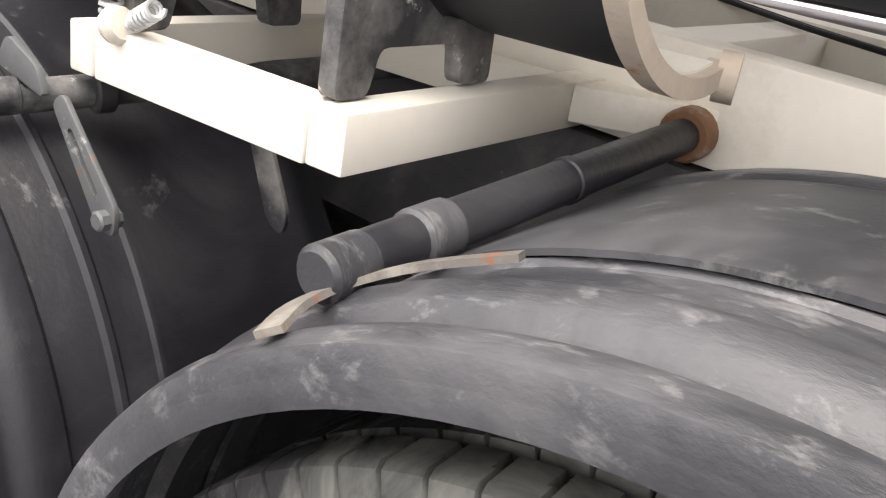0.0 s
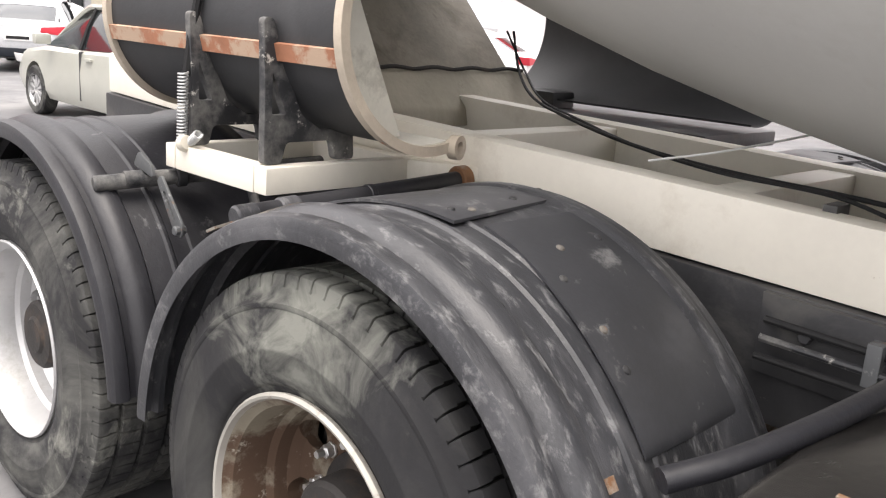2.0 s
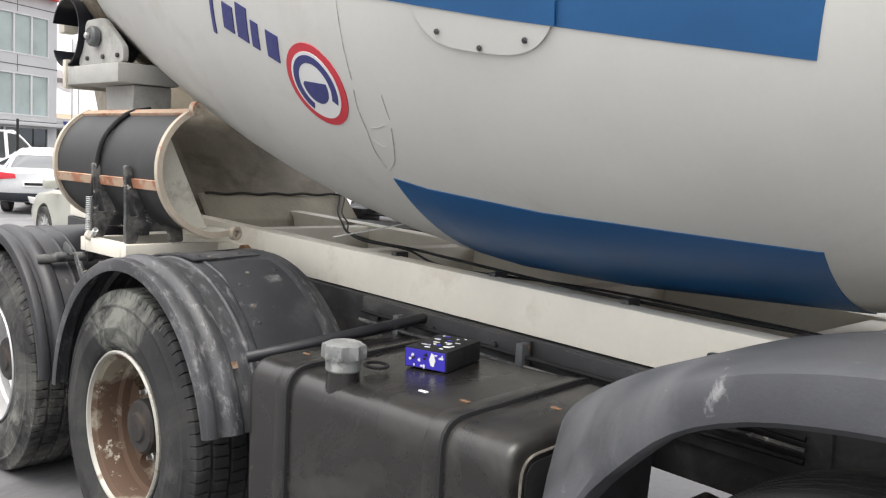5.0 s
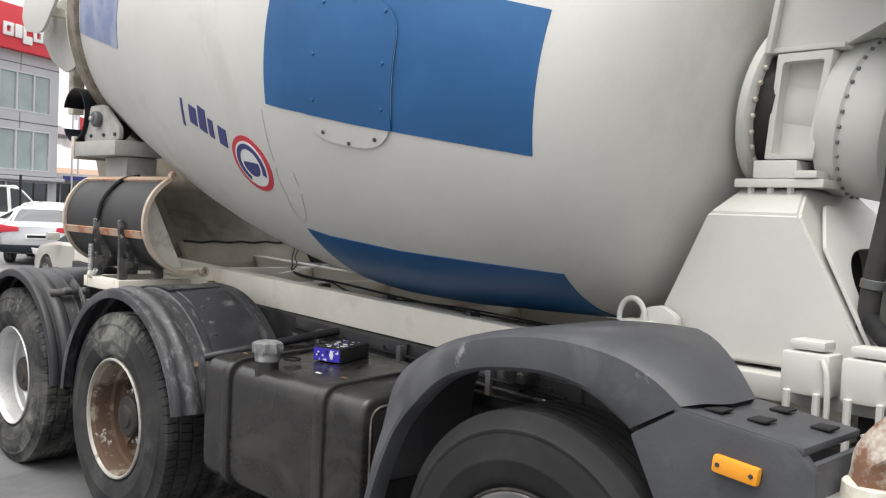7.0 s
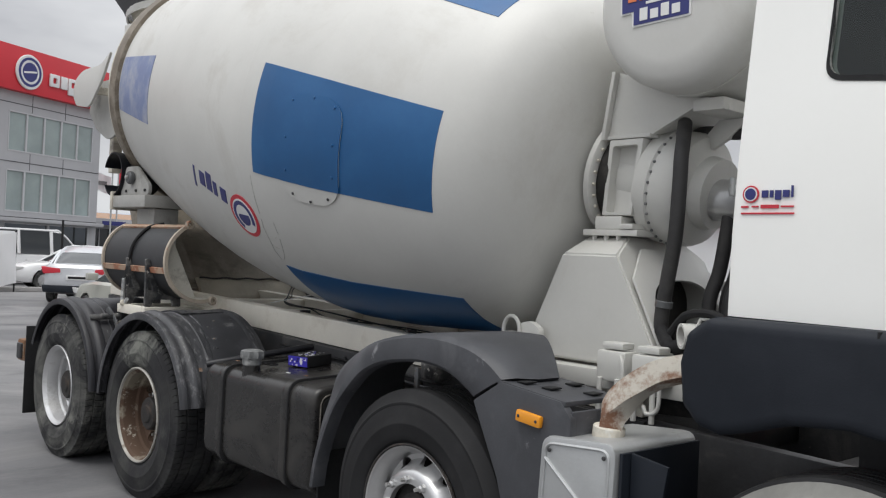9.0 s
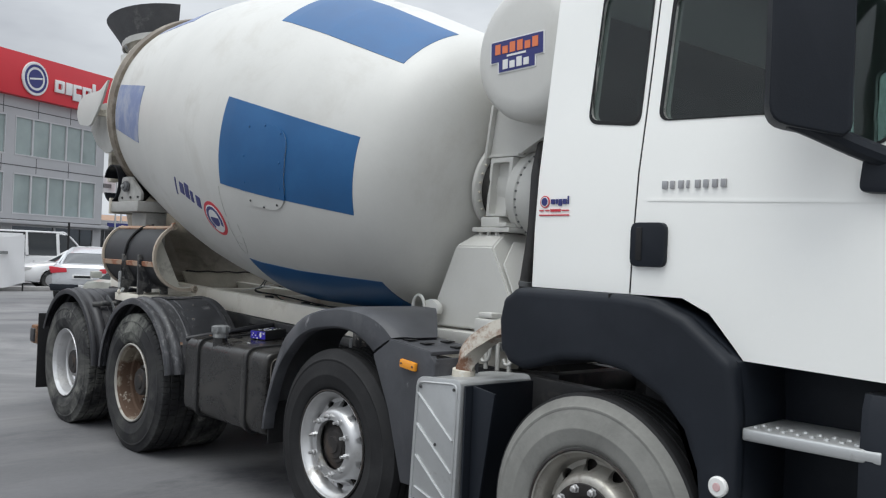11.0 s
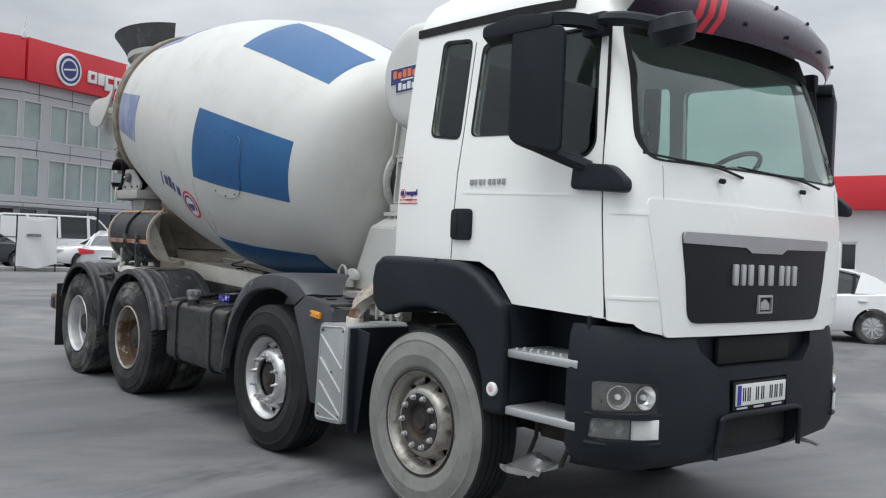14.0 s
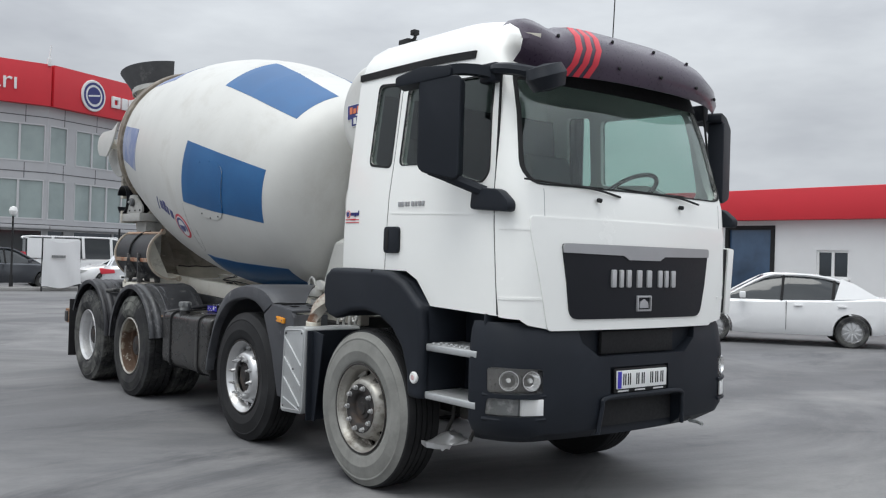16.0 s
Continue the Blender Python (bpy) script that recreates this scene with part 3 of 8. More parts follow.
def hub_mesh(front):
    if front:
        prof = [(0, 0.012), (0.045, 0.012), (0.05, 0.02), (0.075, 0.022), (0.082, 0.03), (0.10, 0.032), (0.105, 0.045), (0.138, 0.05), (0.138, 0.2), (0, 0.2)]
    else:
        prof = [(0, 0.06), (0.05, 0.06), (0.06, 0.068), (0.095, 0.07), (0.105, 0.08), (0.108, 0.15), (0.138, 0.17), (0.138, 0.22), (0, 0.22)]
    return mesh_of("hub", lathe(prof + ([(0.256, 0.130), (0.256, 0.30), (0, 0.30)] if front else [(0.235, 0.23), (0.235, 0.30), (0, 0.30)]), (0, 0, 0), (0, 1, 0), 32), M_hub)


def plate_hub_mesh():
    prof = [(0, 0.010), (0.040, 0.010), (0.046, 0.020), (0.070, 0.022), (0.078, 0.030), (0.100, 0.030), (0.106, 0.012), (0.118, 0.002), (0.164, -0.003), (0.167, 0.000), (0.167, 0.006), (0.130, 0.03), (0.130, 0.13), (0.256, 0.130), (0.256, 0.30), (0, 0.30)]
    return mesh_of("hub", lathe(prof, (0, 0, 0), (0, 1, 0), 40), M_hub)


def bolt_mesh(length, y):
    a = lathe([(0, y - length), (0.009, y - length), (0.009, y - 0.022), (0.013, y - 0.020), (0.0155, y - 0.018), (0.0155, y - 0.002), (0.019, y - 0.001), (0.019, y + 0.003), (0, y + 0.003)], (0, 0, 0), (0, 1, 0), 6)
    return mesh_of("bolt", a, M_silver)


TY_LUG = tyre_mesh("tyre", True, M_tyre)
TY_CAKED = tyre_mesh("tyre", True, M_tyre_caked)
TY_RIB = tyre_mesh("tyre", False, M_tyre_black)
TY_DUST = tyre_mesh("tyre", False, M_tyre_dust)
TY_DUST.materials.append(M_tyre_black)
for f in TY_DUST.polygons:
    if f.center.y > 0.020 and math.hypot(f.center.x, f.center.z) > 0.40:
        f.material_index = 1
RIM_F, RIM_DIRTY, RIM_R, RIM_RUST = rim_mesh(True, M_silver), rim_mesh(True, M_rim_dirty), rim_mesh(False, M_rim_bright), rim_mesh(False, M_rim_rust)
HUB_F, HUB_R = hub_mesh(True), hub_mesh(False)
HUB_P, BOLT_P = plate_hub_mesh(), bolt_mesh(0.028, -0.003)
BOLT_F, BOLT_R = bolt_mesh(0.045, 0.002), bolt_mesh(0.04, 0.175)


RIM_EDGE = mesh_of("bead_ring", lathe([(0.2975, 0.006), (0.3085, 0.000), (0.3085, -0.004), (0.302, -0.006), (0.2975, -0.002)], (0, 0, 0), (0, 1, 0), 64), M_hub)


RIM_LIP = mesh_of("rim_lip", lathe([(0.286, 0.012), (0.292, -0.005), (0.298, -0.007), (0.304, 0.000), (0.302, 0.010)], (0, 0, 0), (0, 1, 0), 64), M_rim_lip)


def wheel(x, y, left, tyre, rim, hub, bolt, turn, label):
    """A wheel whose outer face is at y; left turns it to the other side of the truck."""
    w = part("wheel", tyre, None, truck, label)
    w.matrix_basis = pose(x, y, HUB_Z, 0, turn, 180 if left else 0)
    part("rim", rim, None, w)
    if rim is RIM_RUST and hub:
        part("rim_lip", RIM_LIP, None, w)
    if rim in (RIM_F, RIM_DIRTY):
        part("bead_ring", RIM_EDGE, None, w)
    if hub:
        part("hub", hub, None, w)
        for i in range(10):
            b = part("bolt", bolt, None, w)
            b.matrix_basis = Matrix.Rotation(2 * math.pi * (i + 0.25) / 10, 4, "Y") @ Matrix.Translation((0, 0, 0.146 if hub == HUB_P else 0.160))
    return w


for side in (-1, 1):
    L = side > 0
    wheel(AXLES[0], side * 1.172, L, TY_DUST, RIM_DIRTY, HUB_P, BOLT_P, 8, "front wheel with pale dusty tyre and dirty silver rim")
    wheel(AXLES[1], side * 1.172, L, TY_RIB, RIM_F, HUB_F, BOLT_F, 21, "front wheel with black tyre and silver rim")
    wheel(AXLES[2], side * 1.165, L, TY_CAKED, RIM_RUST, HUB_R, BOLT_R, 12, "twin rear wheel with rusty beige rim and dust-caked tyre")
    wheel(AXLES[3], side * 1.172, L, TY_LUG, RIM_R, HUB_R, BOLT_R, 33, "twin rear wheel with bright deep-dished rim")
    for i in (2, 3):
        wheel(AXLES[i], side * 0.835, L, TY_LUG, RIM_RUST, None, None, 20 + 9 * i, "inner twin rear wheel")

for i, x in enumerate(AXLES):
    part("axle", join(cyl((x, -1.0, HUB_Z), (x, 1.0, HUB_Z), 0.065), lathe([(0, -0.2), (0.16, -0.16), (0.2, 0), (0.16, 0.16), (0, 0.2)], (x, 0, HUB_Z), (0, 1, 0), 20)) if i > 1 else cyl((x, -1.0, HUB_Z - 0.05), (x, 1.0, HUB_Z - 0.05), 0.06), M_steel, truck)


# ---- chassis and the cream subframe on it ----
def top_z(x):
    """The subframe falls a little towards the cab."""
    return 1.25 - 0.033 * (x - 1.3)


def beam(x0, x1, y0, y1, down0, down1, bev=0.008):
    """A beam along the truck, between two depths under the subframe's top."""
    return prism([(x0, top_z(x0) - down1), (x1, top_z(x1) - down1), (x1, top_z(x1) - down0), (x0, top_z(x0) - down0)], "y", y0, y1, bev)


for s in (-1, 1):
    rail = part("chassis_rail", beam(-0.95, 7.0, s * 0.385 - 0.035, s * 0.385 + 0.035, 0.160, 0.44), M_steel, truck)
    sub = part("subframe_rail", beam(-0.95, 4.72, s * 0.36 - 0.045, s * 0.36 + 0.045, 0.0, 0.156, 0.010), M_cream, truck, "cream painted steel subframe rail")
    for x in (1.93, 2.91, 3.9):
        part("bracket_plate", prism([(x, top_z(x) - 0.165), (x + 0.85, top_z(x + 0.85) - 0.165), (x + 0.85, top_z(x + 0.85) - 0.33), (x, top_z(x) - 0.33)], "y", s * 0.43 - 0.008, s * 0.43 + 0.008, 0.003), M_steel, rail)
        for i in range(5):
            part("bolt", cyl((x + 0.1 + 0.15 * i, s * 0.435, top_z(x) - 0.23 - 0.02 * (i % 2)), (x + 0.1 + 0.15 * i, s * 0.455, top_z(x) - 0.23 - 0.02 * (i % 2)), 0.014, 6, 0.002), M_steel, rail)
for x in (-0.85, 0.1, 1.0, 1.75, 2.75, 3.6, 4.3):
    part("cross_member", box(x - 0.05, -0.315, top_z(x) - 0.13, x + 0.05, 0.315, top_z(x) - 0.01, 0.008), M_cream, truck)
for x in (-0.8, 0.7, 2.3, 3.2, 5.0, 6.4):
    part("cross_member", box(x - 0.05, -0.35, 0.86, x + 0.05, 0.35, 0.99, 0.01), M_steel, truck)
part("rear_beam", box(-1.02, -1.15, 0.62, -0.92, 1.15, 0.75, 0.012), M_steel, truck)
for s in (-1, 1):
    part("tail_lamp_bracket", box(-1.06, s * 1.0 - 0.13, 0.60, -0.90, s * 1.0 + 0.13, 0.78, 0.02), M_rust, truck)
part("prop_shaft", tube([(0.1, 0, 0.66), (1.3, 0, 0.68), (2.6, 0, 0.78), (5.0, 0, 0.9)], 0.06, 12), M_steel, truck)

# ---- rear mudguards ----
GUARD_SECTION = [(-1.192, -0.034), (-1.196, -0.012), (-1.190, 0.002), (-1.172, 0.008), (-1.156, 0.006), (-1.146, -0.010), (-1.132, -0.009), (-1.118, 0.010), (-1.092, 0.019), (-1.064, 0.012),
                 (-1.052, -0.004), (-0.990, 0.003), (-0.984, 0.009), (-0.976, 0.009), (-0.970, 0.004), (-0.925, 0.005), (-0.92, 0.010), (-0.912, 0.010), (-0.905, 0.006), (-0.66, 0.012), (-0.645, 0.022), (-0.62, 0.024),
                 (-0.60, 0.014), (-0.575, 0.014), (-0.57, 0.0)]


def guard(xc, zc, r, a0, a1, s):
    sec = [(r + d, s * -y) for y, d in GUARD_SECTION]
    low = [(rr - 0.007, h) for rr, h in reversed(sec)]
    return lathe([(rr, -h) for rr, h in sec] + [(rr, -h) for rr, h in low], (xc, 0, zc), (0, 1, 0), 56, a0, a1, closed=True)


def curved_plate(xc, zc, r, a0, a1, y0, y1, thick=0.006, skew=0.0):
    """A plate bent round a mudguard."""
    bm = lathe([(r, y0), (r + thick, y0), (r + thick, y1), (r, y1)], (xc, 0, zc), (0, 1, 0), 16, a0, a1, closed=True)
    if skew:
        for v in bm.verts:
            v.co.x += skew * (v.co.y - y0)
    return bm


def bent_patch(outline, xc, zc, r, thick, s):
    """A plate cut to an outline seen from above and bent round a mudguard."""
    ys = [y for _, y in outline]
    sheet = lathe([(r, min(ys) - 0.02), (r + thick, min(ys) - 0.02), (r + thick, max(ys) + 0.02), (r, max(ys) + 0.02)], (xc, 0, zc), (0, 1, 0), 60, 20, 165, closed=True)
    bm = keep(sheet, prism(outline, "z", zc, 1.5, 0))
    return bm if s < 0 else mirror_y(bm)


G3, G4 = (1.455, 0.535), (0.055, 0.535)
for s in (-1, 1):
    for (gx, gz), a0, a1 in ((G3, 5, 168), (G4, 24, 176)):
        g = part("mudguard", guard(gx, gz, 0.648, a0, a1, s), M_guard if (gx, gz) == G3 else M_guard_dark, truck, "dusty black plastic half-round mudguard")
        if (gx, gz) == G3:
            part("rubber_flap", bent_patch([(1.105, -0.975), (1.25, -0.99), (1.388, -0.988), (1.572, -0.964), (1.535, -0.621), (1.265, -0.575), (1.12, -0.60)], gx, gz, 0.659, 0.006, s), M_plate, g, "dark rubber flap laid over the crown")
            part("riveted_plate", bent_patch([(1.60, -0.912), (1.69, -0.917), (1.80, -0.935), (1.90, -0.945), (2.01, -0.95), (2.01, -0.60), (1.69, -0.585), (1.60, -0.60)], gx, gz, 0.658, 0.005, s), M_plate, g, "smooth dark riveted repair plate")
            for i, (x, y) in enumerate(((1.707, -0.815), (1.70, -0.687), (1.774, -0.887), (1.872, -0.893), (1.788, -1.062), (1.677, -0.62), (1.80, -0.63), (1.93, -0.90), (1.521, -0.92), (1.538, -0.88), (1.509, -0.728), (1.476, -0.604))):
                a = math.acos((gx - x) / 0.67)
                d = Vector((-math.cos(a), 0, math.sin(a)))
                p = Vector((gx, -s * y, gz)) + d * (0.6645 if x < 1.6 else 0.6625 if y > -1 else 0.652)
                part("rivet", lathe([(0.009, 0), (0.008, 0.003), (0.004, 0.005), (0, 0.005)], p, d, 10), M_steel if i % 3 else M_strap, g)
            part("rust_spot", curved_plate(gx, gz, 0.662, 147, 149, *sorted((s * 1.065, s * 1.045)), 0.004), M_rust, g)
        else:
            part("mud_flap", box(-0.645, min(s * 1.2, s * 0.6), 0.22, -0.630, max(s * 1.2, s * 0.6), 0.92, 0.003), M_rubber, g, "black rubber mud flap")

# support pipes of the mudguards, with clamps and slotted straps
for s in (-1, 1):
    p3 = part("support_pipe", cyl((1.09, s * 1.11, 1.115), (1.10, s * 0.42, 1.15), 0.023, 20, 0.006), M_guard_dark, truck, "black pipe with a worn grey end")
    part("collar", cyl((1.0915, s * 1.005, 1.120), (1.0922, s * 0.955, 1.1228), 0.027, 20, 0.004), M_guard, p3)
    part("end_cap", cyl((1.0898, s * 1.115, 1.1147), (1.0904, s * 1.06, 1.1174), 0.0245, 20, 0.005), M_guard, p3)
    part("clamp_ring", cyl((1.095, s * 0.76, 1.1325), (1.0953, s * 0.742, 1.1335), 0.0255, 20, 0.002), M_guard_dark, p3)
    part("rust_collar", cyl((1.0993, s * 0.465, 1.1477), (1.0997, s * 0.43, 1.1495), 0.036, 20, 0.004), M_rust, p3)
    part("bracket_strap", tube(curve([(1.118, s * 1.186, 1.103), (1.100, s * 1.140, 1.103), (1.106, s * 1.09, 1.110), (1.150, s * 1.062, 1.134), (1.215, s * 1.036, 1.160)], 4), 0.02, 4, [(-0.011, -0.003), (0.011, -0.003), (0.011, 0.003), (-0.011, 0.003)], up=(-0.5, 0, 0.86)), M_strap, p3, "bent rust-stained strap under the pipe")
    p4 = part("support_pipe", cyl((0.45, s * 1.12, 1.075), (0.60, s * 0.42, 1.12), 0.021, 20, 0.005), M_spatter, truck, "black pipe with flaking white paint")
    part("paint_flake", cyl((0.468, s * 1.045, 1.0843), (0.479, s * 1.00, 1.0867), 0.0222, 20, 0.001), M_spatter, p4)
    part("clamp_ring", cyl((0.50, s * 0.915, 1.0915), (0.506, s * 0.89, 1.093), 0.031, 20, 0.003), M_steel, p4)
    strap = prism(rounded([(-0.014, 0.05), (0.014, 0.05), (0.024, -0.105), (0.0, -0.130), (-0.024, -0.105)], 0.012, 4), "y", -0.004, 0.004, 0.002)
    slot = prism(rounded([(-0.005, 0.01), (0.005, 0.01), (0.005, -0.075), (-0.005, -0.075)], 0.005, 3), "y", -0.02, 0.02, 0)
    st = part("slotted_strap", moved(carve(strap, slot), pose(0.575, s * 0.985, 1.060, 0, -40, 0)), M_galv, p4, "galvanised slotted strap with rust")
    part("strap_foot", prism(rounded([(0.43, 1.115), (0.455, 1.155), (0.52, 1.130), (0.535, 1.095)], 0.012, 3), "y", *sorted((s * 0.990, s * 1.000)), 0.003), M_galv, st)
    part("bolt", cyl((0.643, s * 1.002, 0.979), (0.643, s * 0.970, 0.979), 0.013, 8, 0.003), M_galv, st)
    st2 = part("slotted_strap", moved(prism(rounded([(-0.016, 0.09), (0.016, 0.09), (0.020, -0.10), (0.0, -0.125), (-0.020, -0.10)], 0.014, 4), "y", -0.004, 0.004, 0.002), pose(0.69, s * 0.80, 1.065, 0, -25, 0)), M_spatter, p4, "dusty slotted strap")

# ---- tray with the spare chute section on its stand ----
for s in (-1,):
    tray = part("chute_tray", join(box(0.50, -0.945, 1.120, 0.545, -0.41, 1.182, 0.004)), M_cream, truck, "cream welded square-tube tray")
    part("side_tube", box(0.90, -0.940, 1.119, 0.950, -0.41, 1.183, 0.004), M_cream, tray)
    part("front_tube", box(0.546, -0.942, 1.118, 0.899, -0.895, 1.184, 0.004), M_cream, tray)
    part("back_tube", box(0.546, -0.50, 1.12, 0.899, -0.455, 1.182, 0.004), M_cream, tray)
    part("gusset_plate", prism([(0.951, -0.50), (0.951, -0.405), (1.12, -0.405)], "z", 1.13, 1.18, 0.003), M_cream, tray)
    for x in (0.585, 0.905):
        fork = carve(prism(rounded([(-0.925, 1.185), (-0.875, 1.185), (-0.862, 1.235), (-0.725, 1.235), (-0.715, 1.186), (-0.655, 1.186), (-0.660, 1.262), (-0.76, 1.262), (-0.82, 1.30), (-0.862, 1.40), (-0.905, 1.52), (-0.932, 1.52), (-0.925, 1.35)], 0.012, 3), "x", x - 0.012, x + 0.012, 0.003),
                     prism(rounded([(-0.905, 1.30), (-0.905, 1.40), (-0.865, 1.30)], 0.006, 2), "x", x - 0.1, x + 0.1, 0))
        part("stand_bar", fork, M_spatter, tray, "cement-spattered black steel fork")

CH_Y, CH_Z, CH_R = -0.625, 1.512, 0.270
chute = part("chute_section", lathe([(CH_R, 0.09), (CH_R, 1.15), (CH_R - 0.006, 1.15), (CH_R - 0.006, 0.09)], (0, CH_Y, CH_Z), (1, 0, 0), 36, 118, 285, closed=True), M_black, truck, "spare half-round chute section with black outside")


def chute_pt(a, x, r):
    return Vector((x, CH_Y + r * math.cos(radians(a)), CH_Z + r * math.sin(radians(a))))


part("lining", lathe([(CH_R - 0.007, 0.10), (CH_R - 0.007, 1.148), (CH_R - 0.011, 1.148), (CH_R - 0.011, 0.10)], (0, CH_Y, CH_Z), (1, 0, 0), 36, 119, 284, closed=True), M_lining, chute, "pale cement-washed inside")
for x, m in ((0.09, M_flake), (1.15, M_flake)):
    part("end_rim", tube([chute_pt(112 + 4.5 * i, x, CH_R + 0.004) for i in range(40)], 0.011, 8, [(-0.012, -0.013), (0.012, -0.013), (0.012, 0.013), (-0.012, 0.013)], up=(1, 0, 0)), m, chute, "flaking orange and cream painted rim")
for a, m in ((118, M_orange), (194, M_orange)):
    p0, p1 = chute_pt(a, 0.10, CH_R + 0.006), chute_pt(a, 1.14, CH_R + 0.006)
    part("rib", tube([p0, p1], 0.01, 4, [(-0.02, -0.006), (0.02, -0.006), (0.02, 0.007), (-0.02, 0.007)], up=chute_pt(a, 0, 1) - chute_pt(a, 0, 0)), m, chute, "flaking orange stiffening rib")
wedge = [(CH_Y + (CH_R - 0.012) * math.cos(radians(a)), CH_Z + (CH_R - 0.012) * math.sin(radians(a))) for a in range(135, 276, 10)]
part("end_plate", prism(wedge, "x", 1.02, 1.03, 0.002), M_lining, chute, "pale cement-washed end plate")
for a in (114, 288):
    c = chute_pt(a, 1.16, CH_R + 0.012)
    part("lug", lathe([(0.016, -0.012), (0.030, -0.012), (0.030, 0.012), (0.016, 0.012)], c, (1, 0.3, 0), 18, closed=True), M_flake, chute, "cream painted eye")
part("rubber_strap", tube(curve([chute_pt(100, 0.62, CH_R), chute_pt(125, 0.61, CH_R + 0.012), chute_pt(155, 0.60, CH_R + 0.015), chute_pt(185, 0.585, CH_R + 0.02), (0.58, -0.93, 1.36)], 6), 0.012, 8), M_rubber, chute, "black rubber hold-down strap")


def spring(p, q, r, turns, wire=0.003):
    p, q = Vector(p), Vector(q)
    x, y, z = frame_of(q - p)
    n = turns * 10
    return tube([p + (q - p) * i / n + (x * math.cos(2 * math.pi * i / 10) + y * math.sin(2 * math.pi * i / 10)) * r for i in range(n + 1)], wire, 6)


part("coil_spring", spring((0.575, -0.94, 1.20), (0.59, -0.945, 1.37), 0.012, 20), M_alu, chute, "long rusty coil spring")
part("hook_spring", spring((0.60, -0.93, 1.195), (0.665, -0.945, 1.225), 0.010, 7), M_alu, chute, "short spring with open hook")
part("spring_clamp", lathe([(0, -0.014), (0.02, -0.012), (0.024, 0), (0.018, 0.012), (0, 0.014)], (0.592, -0.942, 1.192), (1, 0, 0.3), 12), M_cement, chute)

# ---- rear drum support, rollers and chute gear ----
hop = part("rear_support", prism([(0.34, 1.20), (-0.45, 2.03), (-0.60, 2.03), (-0.20, 1.20)], "y", -0.185, 0.77, 0.008), M_grime, truck, "cement-crusted sloping rear support plate")
part("box_beam", prism([(0.40, 1.175), (0.385, 1.24), (0.255, 1.37), (0.16, 1.37), (0.16, 1.175)], "y", -0.20, 0.78, 0.010), M_beam, hop, "cement-streaked cross beam")
part("weld_bead", tube([(0.272, y, 1.372 + 0.004 * math.sin(31 * y)) for y in [-0.18 + 0.03 * i for i in range(32)]], 0.008, 6), M_hub, hop)
part("cheek_plate", prism([(0.30, 1.285), (-0.40, 2.02), (-0.55, 2.02), (-0.20, 1.285)], "y", -0.46, -0.188, 0.008), M_grime, hop, "cement-crusted cheek plate")
part("end_block", box(0.18, 0.784, 1.18, 0.42, 0.93, 1.30, 0.02), M_steel, hop)
part("edge_bar", tube([(0.335, -0.19, 1.23), (-0.43, -0.19, 2.035)], 0.014, 6), M_grime, hop)
for s in (-1, 1):
    post = part("roller_post", prism([(0.20, 1.28), (0.38, 1.28), (0.42, 1.898), (0.10, 1.898)] if s < 0 else [(0.12, 1.80), (0.40, 1.80), (0.42, 1.898), (0.10, 1.898)], "y", s * 0.56 - 0.10, s * 0.56 + 0.10, 0.012), M_dusty_grey, truck, "dusty grey roller bracket with cement splashes")
    part("roller_block", box(-0.15, s * 0.60 - 0.16, 1.90, 0.46, s * 0.60 + 0.16, 1.995, 0.012), M_dusty_grey, post)
    part("block_lip", box(-0.16, s * 0.60 - 0.17, 1.885, -0.12, s * 0.60 + 0.17, 2.03, 0.004), M_cement, post)
    part("roller_plate", prism(rounded([(-0.06, 1.998), (0.45, 1.998), (0.45, 2.07), (0.30, 2.17), (0.22, 2.22), (0.03, 2.22)], 0.03), "y", s * 0.715 - 0.014, s * 0.715 + 0.014, 0.004), M_dusty_grey, post)
    cap = part("bearing_cap", cyl((0.17, s * 0.73, 2.13), (0.17, s * 0.775, 2.13), 0.05, 20, 0.01), M_galv, post)
    part("bolt", cyl((0.17, s * 0.776, 2.13), (0.17, s * 0.795, 2.13), 0.016, 6, 0.003), M_alu, cap)
    for x in (0.06, 0.24, 0.40):
        part("bolt", cyl((x, s * 0.730, 2.03), (x, s * 0.742, 2.03), 0.012, 6, 0.002), M_steel, post)
    part("roller", lathe([(0, -0.07), (0.12, -0.07), (0.13, -0.06), (0.13, 0.06), (0.12, 0.07), (0, 0.07)], (0.04, s * 0.60, 2.13), DRUM_AX, 28), M_steel, post, "dark steel support roller")
    part("roller_guard", lathe([(0.165, -0.10), (0.175, -0.10), (0.175, 0.10), (0.165, 0.10)], (-0.155, s * 0.66, 2.17), (0, 1, 0), 28, 20, 330, closed=True), M_grille, post, "black roller cover")
    part("guard_cheek", prism([(-0.155 + 0.163 * math.cos(radians(a)), 2.17 + 0.163 * math.sin(radians(a))) for a in range(0, 360, 15)], "y", s * 0.60 - 0.01, s * 0.60 + 0.01, 0.002), M_under, post)
part("far_chute", lathe([(0.30, 0.05), (0.30, 1.25), (0.293, 1.25), (0.293, 0.05)], (0, 0.86, 1.56), (1, 0, 0), 30, -100, 60, closed=True), M_black, truck, "second spare chute section on the other side")
part("far_stand", box(0.15, 0.60, 1.18, 1.20, 1.12, 1.235, 0.01), M_steel, truck)

